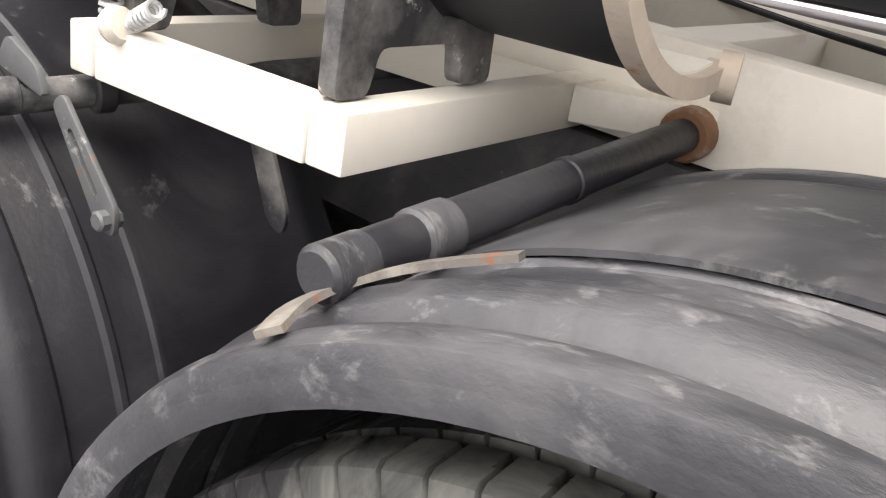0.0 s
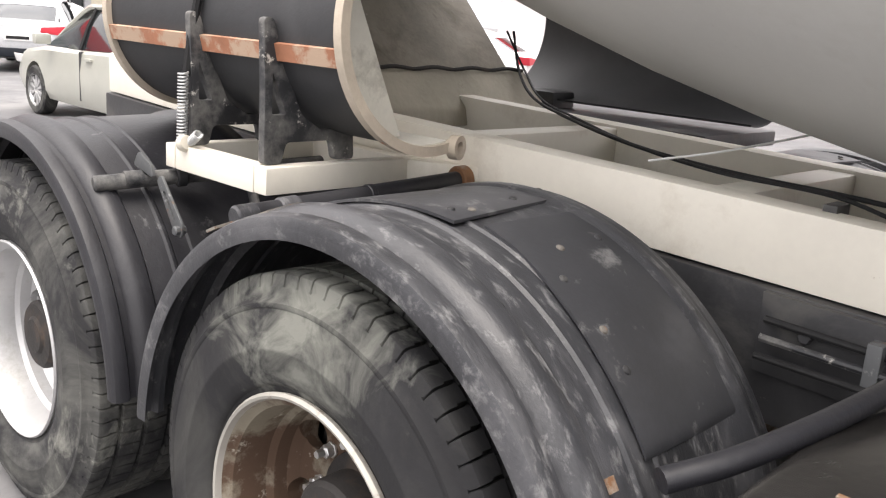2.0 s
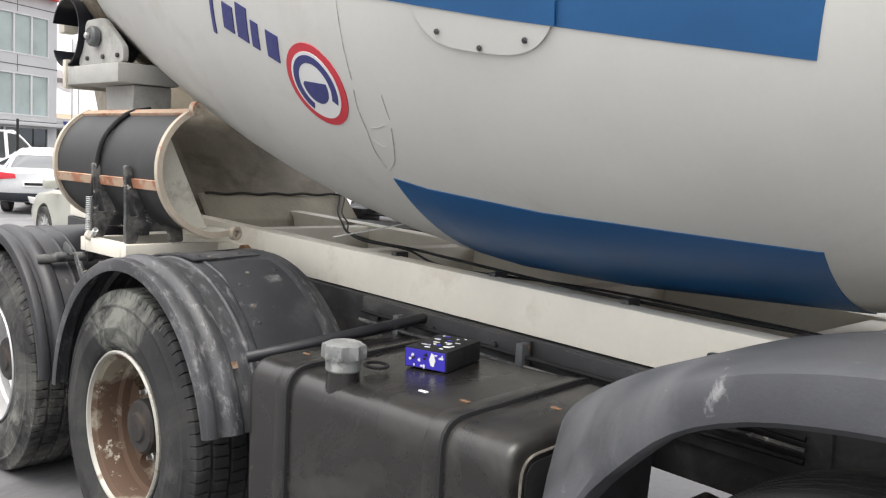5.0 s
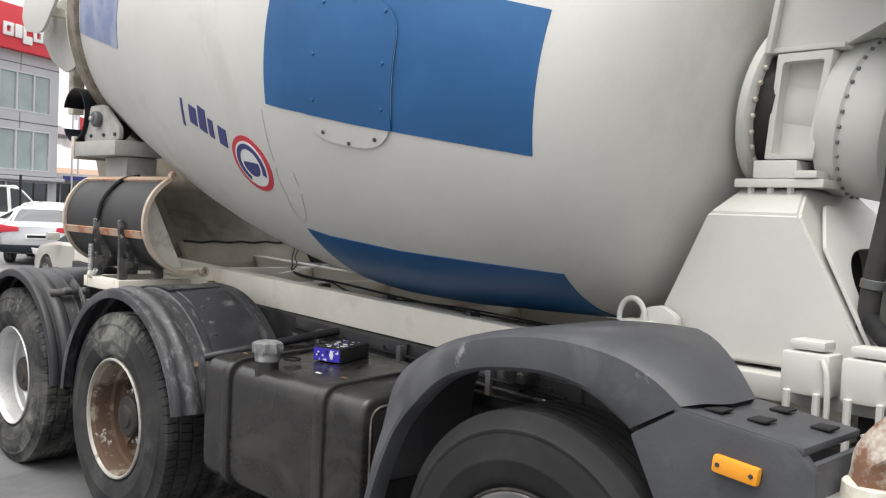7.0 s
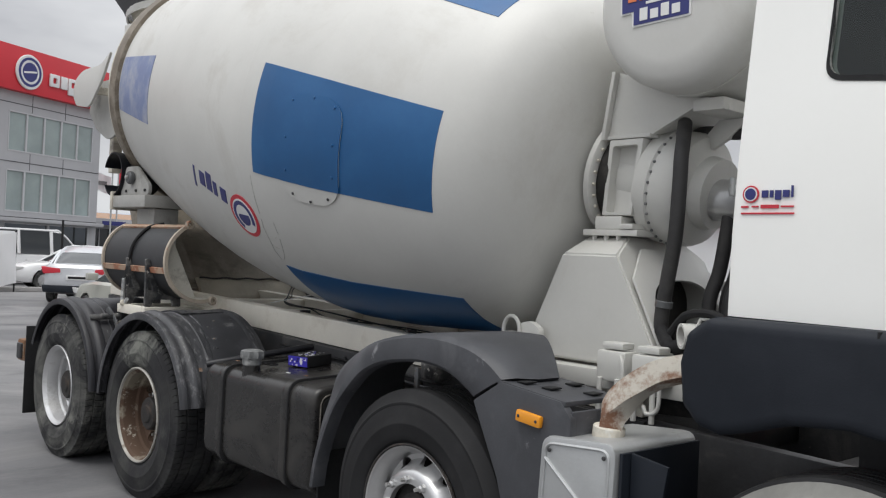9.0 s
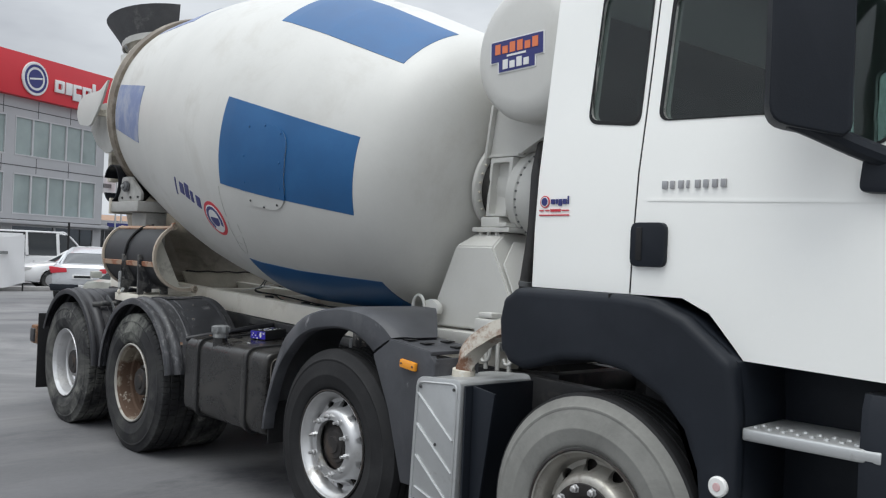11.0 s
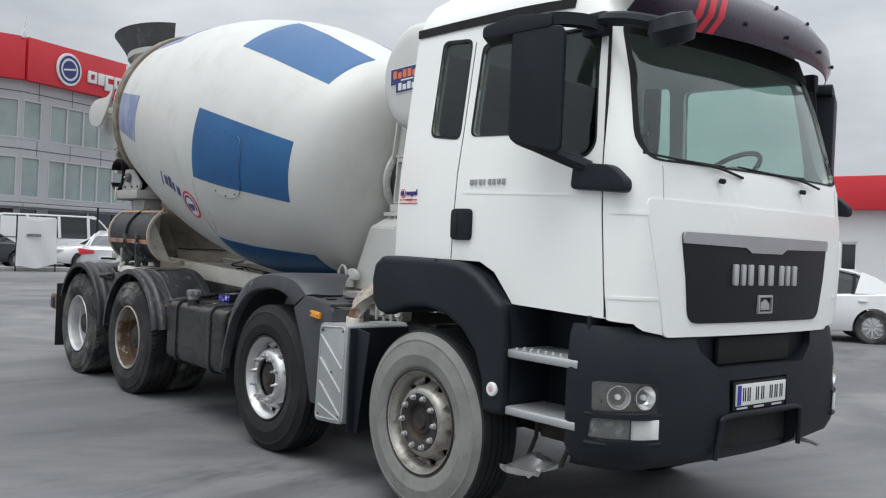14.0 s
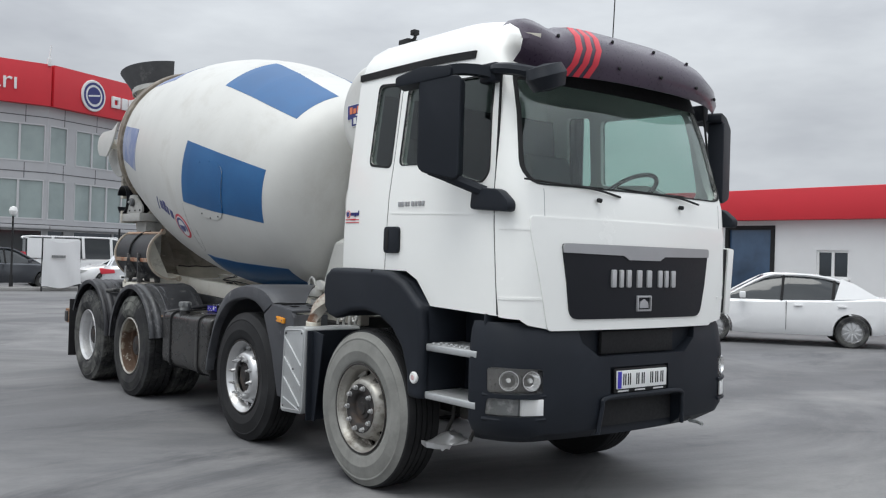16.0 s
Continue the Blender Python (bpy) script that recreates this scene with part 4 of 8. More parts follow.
# ---- drum ----
DRUM_P, DRUM_D = Vector((2.68, 0, 2.375)), Vector(DRUM_AX)
DRUM_PROFILE = [(-2.58, 0.885), (-2.2, 0.957), (-1.7, 1.05), (-1.3, 1.112), (-1.0, 1.147), (-0.7, 1.168), (-0.4, 1.175), (-0.15, 1.168), (0.1, 1.150), (0.5, 1.085), (1.22, 0.925), (1.32, 0.89), (1.42, 0.82), (1.49, 0.70),
                (1.54, 0.52), (1.57, 0.30)]
DRUM_X, DRUM_Y = Vector((-DRUM_D.z, 0, DRUM_D.x)), Vector((0, -1, 0))


def drum_r(s):
    for (a, ra), (b, rb) in zip(DRUM_PROFILE, DRUM_PROFILE[1:]):
        if a <= s <= b:
            return ra + (rb - ra) * (s - a) / (b - a)
    return 0.885


def on_drum(s, deg, lift=0.0):
    """A place on the drum: s along its axis, deg from straight up towards the truck's right side."""
    a, r = radians(deg), drum_r(s) + lift
    return DRUM_P + DRUM_D * s + (DRUM_X * math.cos(a) + DRUM_Y * math.sin(a)) * r


def drum_patch(s0, s1, d0, d1, lift=0.003, slant=0.0, n=10):
    """A skin of paint on the drum; slant turns its front end by so many degrees."""
    bm = bmesh.new()
    cuts = sorted({s0 + (s1 - s0) * i / n for i in range(n + 1)} | {s for s, _ in DRUM_PROFILE if s0 < s < s1})
    at = lambda s, j, e: on_drum(s, d0 + (d1 - d0) * j / 12 + slant * (s - s0) / (s1 - s0), e)
    top, low = [[[bm.verts.new(at(s, j, e)) for j in range(13)] for s in cuts] for e in (lift, -0.01)]
    for A, B in zip(top, top[1:]):
        for j in range(12):
            bm.faces.new((A[j], A[j + 1], B[j + 1], B[j]))
    rim = lambda g: g[0] + [r[-1] for r in g[1:]] + list(reversed(g[-1][:-1])) + [r[0] for r in reversed(g[1:-1])]
    a, b = rim(top), rim(low)
    for i in range(len(a)):
        bm.faces.new((a[i], b[i], b[(i + 1) % len(a)], a[(i + 1) % len(a)]))
    bmesh.ops.recalc_face_normals(bm, faces=bm.faces)
    return bm


def drum_decal(shape, s, deg, turn, lift, full=True):
    """A flat outline, in metres, wrapped on the drum round the place s, deg; each outline a small fan of faces."""
    bm = bmesh.new()
    c, q = math.cos(radians(turn)), math.sin(radians(turn))
    for raw in shape:
        pts = []
        for (u0, v0), (u1, v1) in zip(raw, raw[1:] + raw[:1]):
            n = 1 + int(math.hypot(u1 - u0, v1 - v0) / 0.04)
            pts += [(u0 + (u1 - u0) * i / n, v0 + (v1 - v0) * i / n) for i in range(n)]
        cu, cv = sum(p[0] for p in pts) / len(pts), sum(p[1] for p in pts) / len(pts)
        rows = []
        for k, e in ((1, lift - 0.004), (1, lift)) + (((0.75, lift), (0.5, lift), (0.25, lift), (0.08, lift)) if full else ()):
            row = []
            for u, v in pts:
                u, v = cu + (u - cu) * k, cv + (v - cv) * k
                du, dv = u * c - v * q, u * q + v * c
                row.append(bm.verts.new(on_drum(s + du, deg + math.degrees(dv / 1.17), e)))
            rows.append(row)
        for A, B in zip(rows, rows[1:]):
            for i in range(len(A)):
                bm.faces.new((A[i], A[(i + 1) % len(A)], B[(i + 1) % len(A)], B[i]))
        bm.faces.new(rows[-1])
    bmesh.ops.triangulate(bm, faces=[f for f in bm.faces if len(f.verts) > 4])
    bmesh.ops.recalc_face_normals(bm, faces=bm.faces)
    return bm


def circle(r, n=36, a0=0, a1=360):
    return [(r * math.cos(radians(a0 + (a1 - a0) * i / n)), r * math.sin(radians(a0 + (a1 - a0) * i / n))) for i in range(n)]


def drum_shell():
    prof = []
    for (a, ra), (b, rb) in zip(DRUM_PROFILE, DRUM_PROFILE[1:]):
        k = 3 if b - a > 0.2 else 1
        prof += [(ra + (rb - ra) * j / k, a + (b - a) * j / k) for j in range(k)]
    return lathe([(0.0, -2.3), (0.6, -2.3), (0.84, -2.58)] + prof + [(0.30, 1.57), (0.0, 1.57)], DRUM_P, DRUM_D, 128)


drum = part("drum", drum_shell(), M_drum, truck, "dusty off-white tilted mixing drum with blue patches")
ring = part("roller_ring", lathe([(0.87, -2.62), (0.925, -2.62), (0.93, -2.60), (0.93, -2.50), (0.91, -2.49), (0.89, -2.49)], DRUM_P, DRUM_D, 96), M_ring, drum, "worn tan and brown steel roller ring")
part("ring_flange", lathe([(0.84, -2.70), (0.90, -2.70), (0.905, -2.69), (0.905, -2.63), (0.86, -2.63)], DRUM_P, DRUM_D, 96, closed=True), M_cement, drum)
for d0, d1, sl in ((14.8, 44.3, 2.6), (77.1, 106.8, 3.2), (137.7, 169.5, 4.2), (205, 235, 2.5), (268, 298, 2.5), (318, 347, 2.5)):
    part("paint_patch", drum_patch(-0.01 if d0 != 137.7 else -0.045, 1.23, d0, d1, slant=sl), M_blue, drum, "deep blue painted rectangle")
    if d0 != 137.7:
        part("paint_patch", drum_patch(-2.46, -1.58, d0 + 1, d0 + 26), M_blue_faded, drum, "faded dusty blue painted rectangle")
part("weld_seam", lathe([(drum_r(-0.15) - 0.001, -0.168), (drum_r(-0.15) + 0.0012, -0.15), (drum_r(-0.15) - 0.001, -0.132)], DRUM_P, DRUM_D, 96), M_drum, drum)

# inspection cover
cover = part("inspection_cover", drum_decal([rounded([(-0.21, -0.30), (0.21, -0.30), (0.21, 0.30), (-0.21, 0.30)], 0.16, 8)], 0.455, 98.0, 1.2, 0.009), M_drum, drum, "bolted round-cornered cover, blue above and white below")
part("cover_paint", drum_decal([rounded([(-0.2115, -0.3015), (0.2115, -0.3015), (0.2115, 0.208), (-0.2115, 0.195)], [0.16, 0.16, 0.004, 0.004], 8)], 0.455, 98.0, 1.2, 0.0125), M_blue, cover)
for i, (u, v) in enumerate(((-0.15, -0.24), (0.15, -0.24), (-0.17, -0.05), (0.17, -0.05), (-0.17, 0.12), (0.17, 0.12), (-0.13, 0.24), (0.13, 0.24), (0.0, 0.27), (0.0, -0.27))):
    p = on_drum(0.455 + u, 98 + math.degrees(v / 1.1), 0.009)
    part("bolt", cyl(p, p + (p - DRUM_P - DRUM_D * (0.455 + u)).normalized() * 0.008, 0.008, 6, 0.002), M_steel if i > 5 and i < 9 else M_blue, cover)

# round emblem and its word, drawn as plain shapes
ES, ED = -0.225, 121.8


def arc_band(r0, r1, a0, a1, n=24):
    return [(r1 * math.cos(radians(a0 + (a1 - a0) * i / n)), r1 * math.sin(radians(a0 + (a1 - a0) * i / n))) for i in range(n + 1)] + [(r0 * math.cos(radians(a1 - (a1 - a0) * i / n)), r0 * math.sin(radians(a1 - (a1 - a0) * i / n))) for i in range(n + 1)]


emblem = part("emblem", drum_decal([circle(0.138)], ES, ED, 0, 0.003), M_print_red, drum, "round red, white and navy printed emblem")
part("white_disc", drum_decal([circle(0.112)], ES, ED, 0, 0.005), M_print_white, emblem)
part("navy_ring", drum_decal([arc_band(0.076, 0.101, -60, 210, 40)], ES, ED, 180, 0.0065, False), M_navy, emblem)
part("navy_half", drum_decal([[(0.060 * math.cos(radians(a)), 0.060 * math.sin(radians(a))) for a in range(-15, 181, 15)] + [(-0.05, -0.01)]], ES, ED, 0, 0.0065), M_navy, emblem)
word = part("word_bars", drum_decal([[(0, -0.046), (0.063, -0.046), (0.063, 0.046), (0, 0.046)]], -0.438, 116.4, 14, 0.003), M_navy, drum, "navy printed word drawn as plain bars")
for i, (h0, h1, w) in enumerate(((-0.04, 0.04, 0.035), (-0.065, 0.04, 0.055), (-0.04, 0.04, 0.055), (-0.04, 0.085, 0.018))):
    u = -0.085 - 0.085 * i
    c, q = math.cos(radians(14)), math.sin(radians(14))
    part("letter_bar", drum_decal([[(0, h0 * 1.15), (w * 1.15, h0 * 1.15), (w * 1.15, h1 * 1.15), (0, h1 * 1.15)]], -0.438 + u * c, 116.4 + math.degrees(u * q / 1.17), 14, 0.003), M_navy, word)

# filled dent with a scratched outline
def scratch(line, width, seed):
    """A thin uneven stroke on the drum along (s, deg) places."""
    r = random.Random(seed)
    pts = curve([Vector((s, d * 0.0204, 0)) for s, d in line], 6)
    left, right = [], []
    for i, p in enumerate(pts):
        w = 0.65 * width * r.uniform(0.2, 1.0) * (0.3 if i in (0, len(pts) - 1) else 1)
        left.append((p.x - w, p.y))
        right.append((p.x + w * r.uniform(0.2, 1.0), p.y))
    bm = bmesh.new()
    rows = [[bm.verts.new(on_drum(u, v / 0.0204, 0.0022)) for u, v in side] for side in (left, right)]
    for i in range(len(pts) - 1):
        bm.faces.new((rows[0][i], rows[0][i + 1], rows[1][i + 1], rows[1][i]))
    ext = bmesh.ops.extrude_face_region(bm, geom=bm.faces[:])
    for v in ext["geom"]:
        if isinstance(v, bmesh.types.BMVert):
            v.co -= (v.co - DRUM_P - DRUM_D * (v.co - DRUM_P).dot(DRUM_D)).normalized() * 0.003
    bmesh.ops.recalc_face_normals(bm, faces=bm.faces)
    return bm


for k, (line, w) in enumerate(((((-0.045, 108), (-0.043, 114), (-0.040, 119.5)), 0.0025), (((-0.044, 121), (-0.054, 124), (-0.051, 128), (-0.060, 132), (-0.049, 135.5)), 0.0035),
                               (((-0.042, 136), (0.010, 133.5), (0.046, 130), (0.070, 126.5)), 0.003), (((0.077, 125), (0.074, 121)), 0.002), (((-0.022, 127.3), (0.010, 127.0), (0.040, 126.4)), 0.004), (((-0.046, 129.6), (-0.01, 130.6), (0.012, 130.5)), 0.005))):
    part("scratch", scratch(line, w, k), M_scuff, drum)


# hopper and discharge gear behind the drum
hopper = part("feed_hopper", lathe([(0.26, 0), (0.44, 0.42), (0.45, 0.50), (0.44, 0.50), (0.43, 0.42), (0.25, 0)], (-0.62, 0, 3.27), (-0.10, 0, 1), 28, closed=True), M_cement, truck, "cement-stained feed hopper")
apron = lathe([(0.455, 0.36), (0.50, 0.46), (0.61, 0.63), (0.60, 0.63), (0.49, 0.46), (0.445, 0.36)], (-0.62, 0, 3.27), (-0.14, 0, 1), 28, -165, 75, closed=True)
part("hopper_apron", apron, M_rubber_grey, hopper, "dark rubber hopper apron")
part("hopper_band", lathe([(0.455, 0.34), (0.468, 0.34), (0.472, 0.40), (0.460, 0.40)], (-0.62, 0, 3.27), (-0.12, 0, 1), 36, closed=True), M_drum, hopper, "pale steel hopper band")
part("hopper_frame", join(box(-0.70, -0.50, 2.95, -0.58, -0.38, 3.5, 0.01), box(-0.70, 0.38, 2.95, -0.58, 0.50, 3.5, 0.01), box(-0.72, -0.62, 2.80, -0.56, 0.62, 2.95, 0.01)), M_drum, hopper)
part("splash_plate", prism(rounded([(0.02, 3.10), (-0.16, 3.02), (-0.52, 3.02), (-0.68, 2.96), (-0.72, 2.84), (-0.64, 2.74), (-0.36, 2.70), (-0.12, 2.90)], [0.01, 0.05, 0.08, 0.06, 0.05, 0.05, 0.08, 0.1], 5), "y", -0.90, -0.88, 0.006), M_drum, truck, "white bent splash plate")
part("chute_plate", prism(rounded([(-0.10, 2.94), (-0.50, 2.94), (-0.70, 2.72), (-0.52, 2.55), (-0.28, 2.45), (-0.12, 2.47)], 0.05, 4), "y", -0.77, -0.75, 0.006), M_dusty_grey, truck, "cement-stained inner plate")
part("plate_arm", box(-0.30, -0.878, 2.80, -0.24, -0.60, 2.86, 0.01), M_cement, truck)
part("splash_bracket", join(box(-0.50, -0.85, 2.86, -0.44, -0.60, 2.92, 0.01), box(-0.50, -0.66, 2.2, -0.42, -0.58, 2.9, 0.01)), M_cement, truck)
part("discharge_trough", lathe([(0.38, 0), (0.60, 0.9), (0.59, 0.9), (0.37, 0)], (-0.55, 0, 2.05), (0.18, 0, 1), 28, closed=True), M_cement, truck, "cement-crusted discharge trough")
part("trough_post", join(box(-0.75, -0.12, 1.25, -0.5, 0.12, 2.1, 0.02), box(-0.9, -0.3, 1.20, -0.3, 0.3, 1.28, 0.01)), M_cement, truck)
part("swing_chute", tube(curve([(-0.62, 0.1, 2.0), (-0.95, 0.35, 1.8), (-1.2, 0.7, 1.5)], 5), 0.2, 4, [(-0.24, 0.10), (-0.16, -0.10), (0.16, -0.10), (0.24, 0.10), (0.22, 0.10), (0.15, -0.085), (-0.15, -0.085), (-0.22, 0.10)], up=(0, 0, 1)), M_cement, truck, "cement-crusted swing chute")

# ---- drum drive: pedestal, gearbox, pump, water tank ----
ARCH = rounded([(-0.27, 1.0), (-0.27, 1.60), (0.27, 1.60), (0.27, 1.0)], [0.0, 0.22, 0.22, 0.0], 8)
def frustum(levels):
    """A body of stacked rectangles, each (z, x0, x1, half width)."""
    bm = bmesh.new()
    rows = [[bm.verts.new((x, y, z)) for x, y in ((a, -w), (b, -w), (b, w), (a, w))] for z, a, b, w in levels]
    for A, B in zip(rows, rows[1:]):
        for i in range(4):
            bm.faces.new((A[i], A[(i + 1) % 4], B[(i + 1) % 4], B[i]))
    bm.faces.new(rows[0])
    bm.faces.new(rows[-1])
    bmesh.ops.recalc_face_normals(bm, faces=bm.faces)
    bmesh.ops.bevel(bm, geom=bm.edges[:], offset=0.009, segments=2, affect="EDGES")
    return bm


ped = part("front_pedestal", carve(frustum(((1.18, 3.965, 4.78, 0.36), (1.675, 4.195, 4.515, 0.36), (1.762, 4.235, 4.47, 0.215))), prism(ARCH, "x", 4.16, 5.2, 0)), M_drum, truck, "white welded drive pedestal")
# dark block that paints the shade of the hollow pedestal
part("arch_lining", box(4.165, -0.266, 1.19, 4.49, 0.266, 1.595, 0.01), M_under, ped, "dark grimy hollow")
part("arch_plate", moved(carve(prism([(-0.345, 0.0), (0.345, 0.0), (0.345, 0.44), (0.20, 0.59), (-0.20, 0.59), (-0.345, 0.44)], "x", 0.0, 0.014, 0.003), prism([(v, w - 1.165) for v, w in ARCH], "x", -0.5, 0.5, 0)), pose(4.792, 0, 1.18, 0, -27.5, 0)), M_drum, ped, "white front plate with an arched opening")
part("gusset", prism([(4.60, 1.64), (4.80, 1.20), (5.02, 1.17), (4.98, 1.30)], "y", 0.293, 0.307, 0.003), M_drum, ped)
part("top_plate", box(4.235, -0.262, 1.766, 4.545, 0.262, 1.795, 0.004), M_drum, ped)
part("plate_lip", box(4.45, -0.27, 1.797, 4.525, 0.27, 1.822, 0.006), M_drum, ped)
part("top_block", box(4.295, -0.25, 1.797, 4.448, 0.25, 1.858, 0.006), M_drum, ped)
for x in (4.285, 4.355, 4.425):
    part("bolt", cyl((x, -0.235, 1.735), (x, -0.235, 1.767), 0.013, 6, 0.002), M_drum, ped)
part("base_beam", box(3.95, -0.44, 1.085, 5.15, -0.30, 1.165, 0.008), M_drum, ped)
part("base_beam", box(3.95, 0.30, 1.085, 5.15, 0.44, 1.165, 0.008), M_drum, ped)
gc = DRUM_P + DRUM_D * 1.60
gear = part("gearbox", lathe([(0, 0.10), (0.20, 0.10), (0.20, 0.26), (0.27, 0.27), (0.275, 0.29), (0.275, 0.34), (0.265, 0.35), (0.265, 0.44), (0.25, 0.47), (0.17, 0.50), (0.16, 0.56), (0, 0.56)], gc, DRUM_D, 40), M_drum, truck, "white planetary drum gearbox")
part("flange", lathe([(0, 0.0), (0.29, 0.0), (0.30, 0.008), (0.30, 0.035), (0.29, 0.042), (0.245, 0.045), (0.24, 0.10), (0, 0.10)], gc, DRUM_D, 48), M_drum, gear, "bolted drum flange")
# dark ring drawn for the shadow in the gap behind the flange
part("seal", lathe([(0.21, 0.047), (0.252, 0.047), (0.252, 0.108), (0.21, 0.108)], gc, DRUM_D, 40, closed=True), M_under, gear, "greasy dark seal")
gx, gy, gz = frame_of(DRUM_D)
for r, h, n, m in ((0.272, 0.045, 30, M_cement), (0.268, 0.345, 34, M_cap)):
    for i in range(n):
        a = 2 * math.pi * i / n
        p = gc + gz * h + (gx * math.cos(a) + gy * math.sin(a)) * r
        part("bolt", cyl(p, p + gz * (0.013 if h < 0.1 else 0.010), 0.009 if h < 0.1 else 0.007, 6, 0.001), m, gear)
frame_b = carve(prism([(4.33, 1.86), (4.50, 1.86), (4.55, 2.215), (4.36, 2.215)], "y", -0.25, 0.25, 0.010), prism(rounded([(4.356, 1.875), (4.478, 1.875), (4.522, 2.185), (4.382, 2.185)], 0.014, 3), "y", -0.5, -0.19, 0), prism(rounded([(4.356, 1.875), (4.478, 1.875), (4.522, 2.185), (4.382, 2.185)], 0.014, 3), "y", 0.19, 0.5, 0))
part("bearing_frame", frame_b, M_drum, gear, "white cast bearing frame")
SADDLE = [(4.335, 2.218), (4.575, 2.222), (4.81, 2.335), (4.97, 2.305), (4.965, 2.345), (4.81, 2.385), (4.62, 2.46), (4.385, 2.53)]
for y in (-0.24, 0.21):
    part("saddle_plate", prism(SADDLE, "y", y, y + 0.03, 0.004), M_drum, gear)
part("saddle_foot", box(4.335, -0.252, 2.2165, 4.585, 0.252, 2.234, 0.003), M_drum, gear)
part("saddle_web", prism([(4.578, 2.236), (4.805, 2.345), (4.80, 2.357), (4.572, 2.248)], "y", -0.21, 0.21, 0.002), M_drum, gear)
part("saddle_beam", box(4.815, -0.275, 2.306, 4.965, 0.0, 2.360, 0.006), M_drum, gear)
part("saddle_gusset", prism([(4.70, 2.19), (4.80, 2.30), (4.955, 2.304), (4.85, 2.215), (4.76, 2.165)], "y", -0.04, -0.01, 0.003), M_drum, gear)
part("saddle_edge", prism([(4.325, 2.215), (4.345, 2.215), (4.395, 2.53), (4.375, 2.53)], "y", -0.275, -0.241, 0.003), M_drum, gear)
part("motor", join(cyl((4.70, 0, 1.955), (5.02, 0, 1.925), 0.095, 24, 0.02), cyl((4.93, 0, 1.935), (5.02, 0, 1.925), 0.115, 8, 0.02), box(4.98, -0.10, 1.83, 5.18, 0.10, 2.01, 0.03), cyl((4.70, 0, 1.955), (4.76, 0, 1.95), 0.125, 10, 0.015)), M_silver, gear, "silver grey hydraulic motor")
for a in ((4.94, -0.09, 1.98), (5.06, -0.10, 1.96)):
    part("banjo_fitting", join(cyl(a, (a[0], a[1] - 0.05, a[2] + 0.005), 0.022, 8, 0.004), cyl((a[0], a[1] - 0.045, a[2] - 0.03), (a[0], a[1] - 0.045, a[2] + 0.05), 0.014, 10, 0.002)), M_alu, gear)
tank = part("water_tank", lathe([(0, -0.508), (0.27, -0.502), (0.340, -0.490), (0.378, -0.462), (0.390, -0.43), (0.393, -0.38), (0.393, 0.38), (0.390, 0.43), (0.378, 0.462), (0.340, 0.490), (0.27, 0.502), (0, 0.508)], (4.83, 0, 2.765), (0, 1, 0), 56), M_drum, truck, "white cylindrical water tank")
for y in (-0.30, 0.0, 0.3):
    part("strap", lathe([(0.394, y - 0.02), (0.399, y - 0.018), (0.399, y + 0.018), (0.394, y + 0.02)], (4.83, 0, 2.765), (0, 1, 0), 56), M_drum, tank)
badge = part("badge", prism(rounded([(-0.17, 0.10), (0.17, 0.10), (0.17, -0.035), (0.12, -0.035), (0.12, -0.10), (-0.12, -0.10), (-0.12, -0.035), (-0.17, -0.035)], 0.008, 2), "y", -0.002, 0.002, 0), M_print_white, tank, "blue and white maker's badge drawn as plain shapes")
BADGE = pose(4.79, -0.507, 2.745, 0, -2, 0) @ Matrix.Diagonal((1.2, 1, 0.95, 1))
badge.matrix_basis = BADGE
part("blue_field", prism([(-0.162, 0.092), (0.162, 0.092), (0.162, -0.028), (0.112, -0.028), (0.112, -0.092), (-0.112, -0.092), (-0.112, -0.028), (-0.162, -0.028)], "y", -0.005, -0.001, 0), M_navy, badge)
for i in range(6):
    part("letter_bar", box(-0.135 + 0.047 * i, -0.008, 0.015, -0.135 + 0.047 * i + 0.034, -0.004, 0.075 if i in (0, 2, 3, 5) else 0.060, 0), M_orange_print, badge)
for i in range(4):
    part("letter_bar", box(-0.085 + 0.044 * i, -0.008, -0.078, -0.085 + 0.044 * i + 0.032, -0.004, -0.022 if i in (0, 2) else -0.036, 0), M_print_white, badge)
part("small_bar", box(-0.06, -0.007, -0.008, 0.06, -0.004, 0.004, 0), M_print_white, badge)
part("thick_hose", tube(curve([(4.725, -0.19, 2.275), (4.76, -0.25, 2.20), (4.785, -0.30, 2.10), (4.79, -0.31, 2.00), (4.78, -0.31, 1.77), (4.75, -0.31, 1.57), (4.73, -0.31, 1.43), (4.725, -0.31, 1.33)], 8), 0.032, 14), M_hose, truck, "dusty black suction hose")
part("hose_clamp", cyl((4.739, -0.31, 1.485), (4.735, -0.31, 1.455), 0.0385, 16, 0.003), M_galv, truck)
part("bent_hose", tube(curve([(4.60, 0.05, 2.26), (4.72, 0.0, 2.255), (4.86, 0.0, 2.245), (4.935, 0.0, 2.235), (4.96, 0.0, 2.19), (4.96, 0.0, 2.08), (4.96, -0.02, 2.0)], 8), 0.031, 12), M_hose, truck, "black bent rubber hose")
part("pressure_hose", tube(curve([(5.08, -0.12, 1.98), (5.14, -0.22, 1.96), (5.22, -0.30, 1.84), (5.32, -0.34, 1.70), (5.36, -0.3, 1.5)], 8), 0.022, 10), M_rubber, truck, "black hydraulic hose")
part("pressure_hose", tube(curve([(5.05, -0.12, 2.08), (5.12, -0.2, 2.14), (5.24, -0.24, 2.12), (5.40, -0.26, 2.08)], 8), 0.020, 10), M_rubber, truck, "black hydraulic hose")
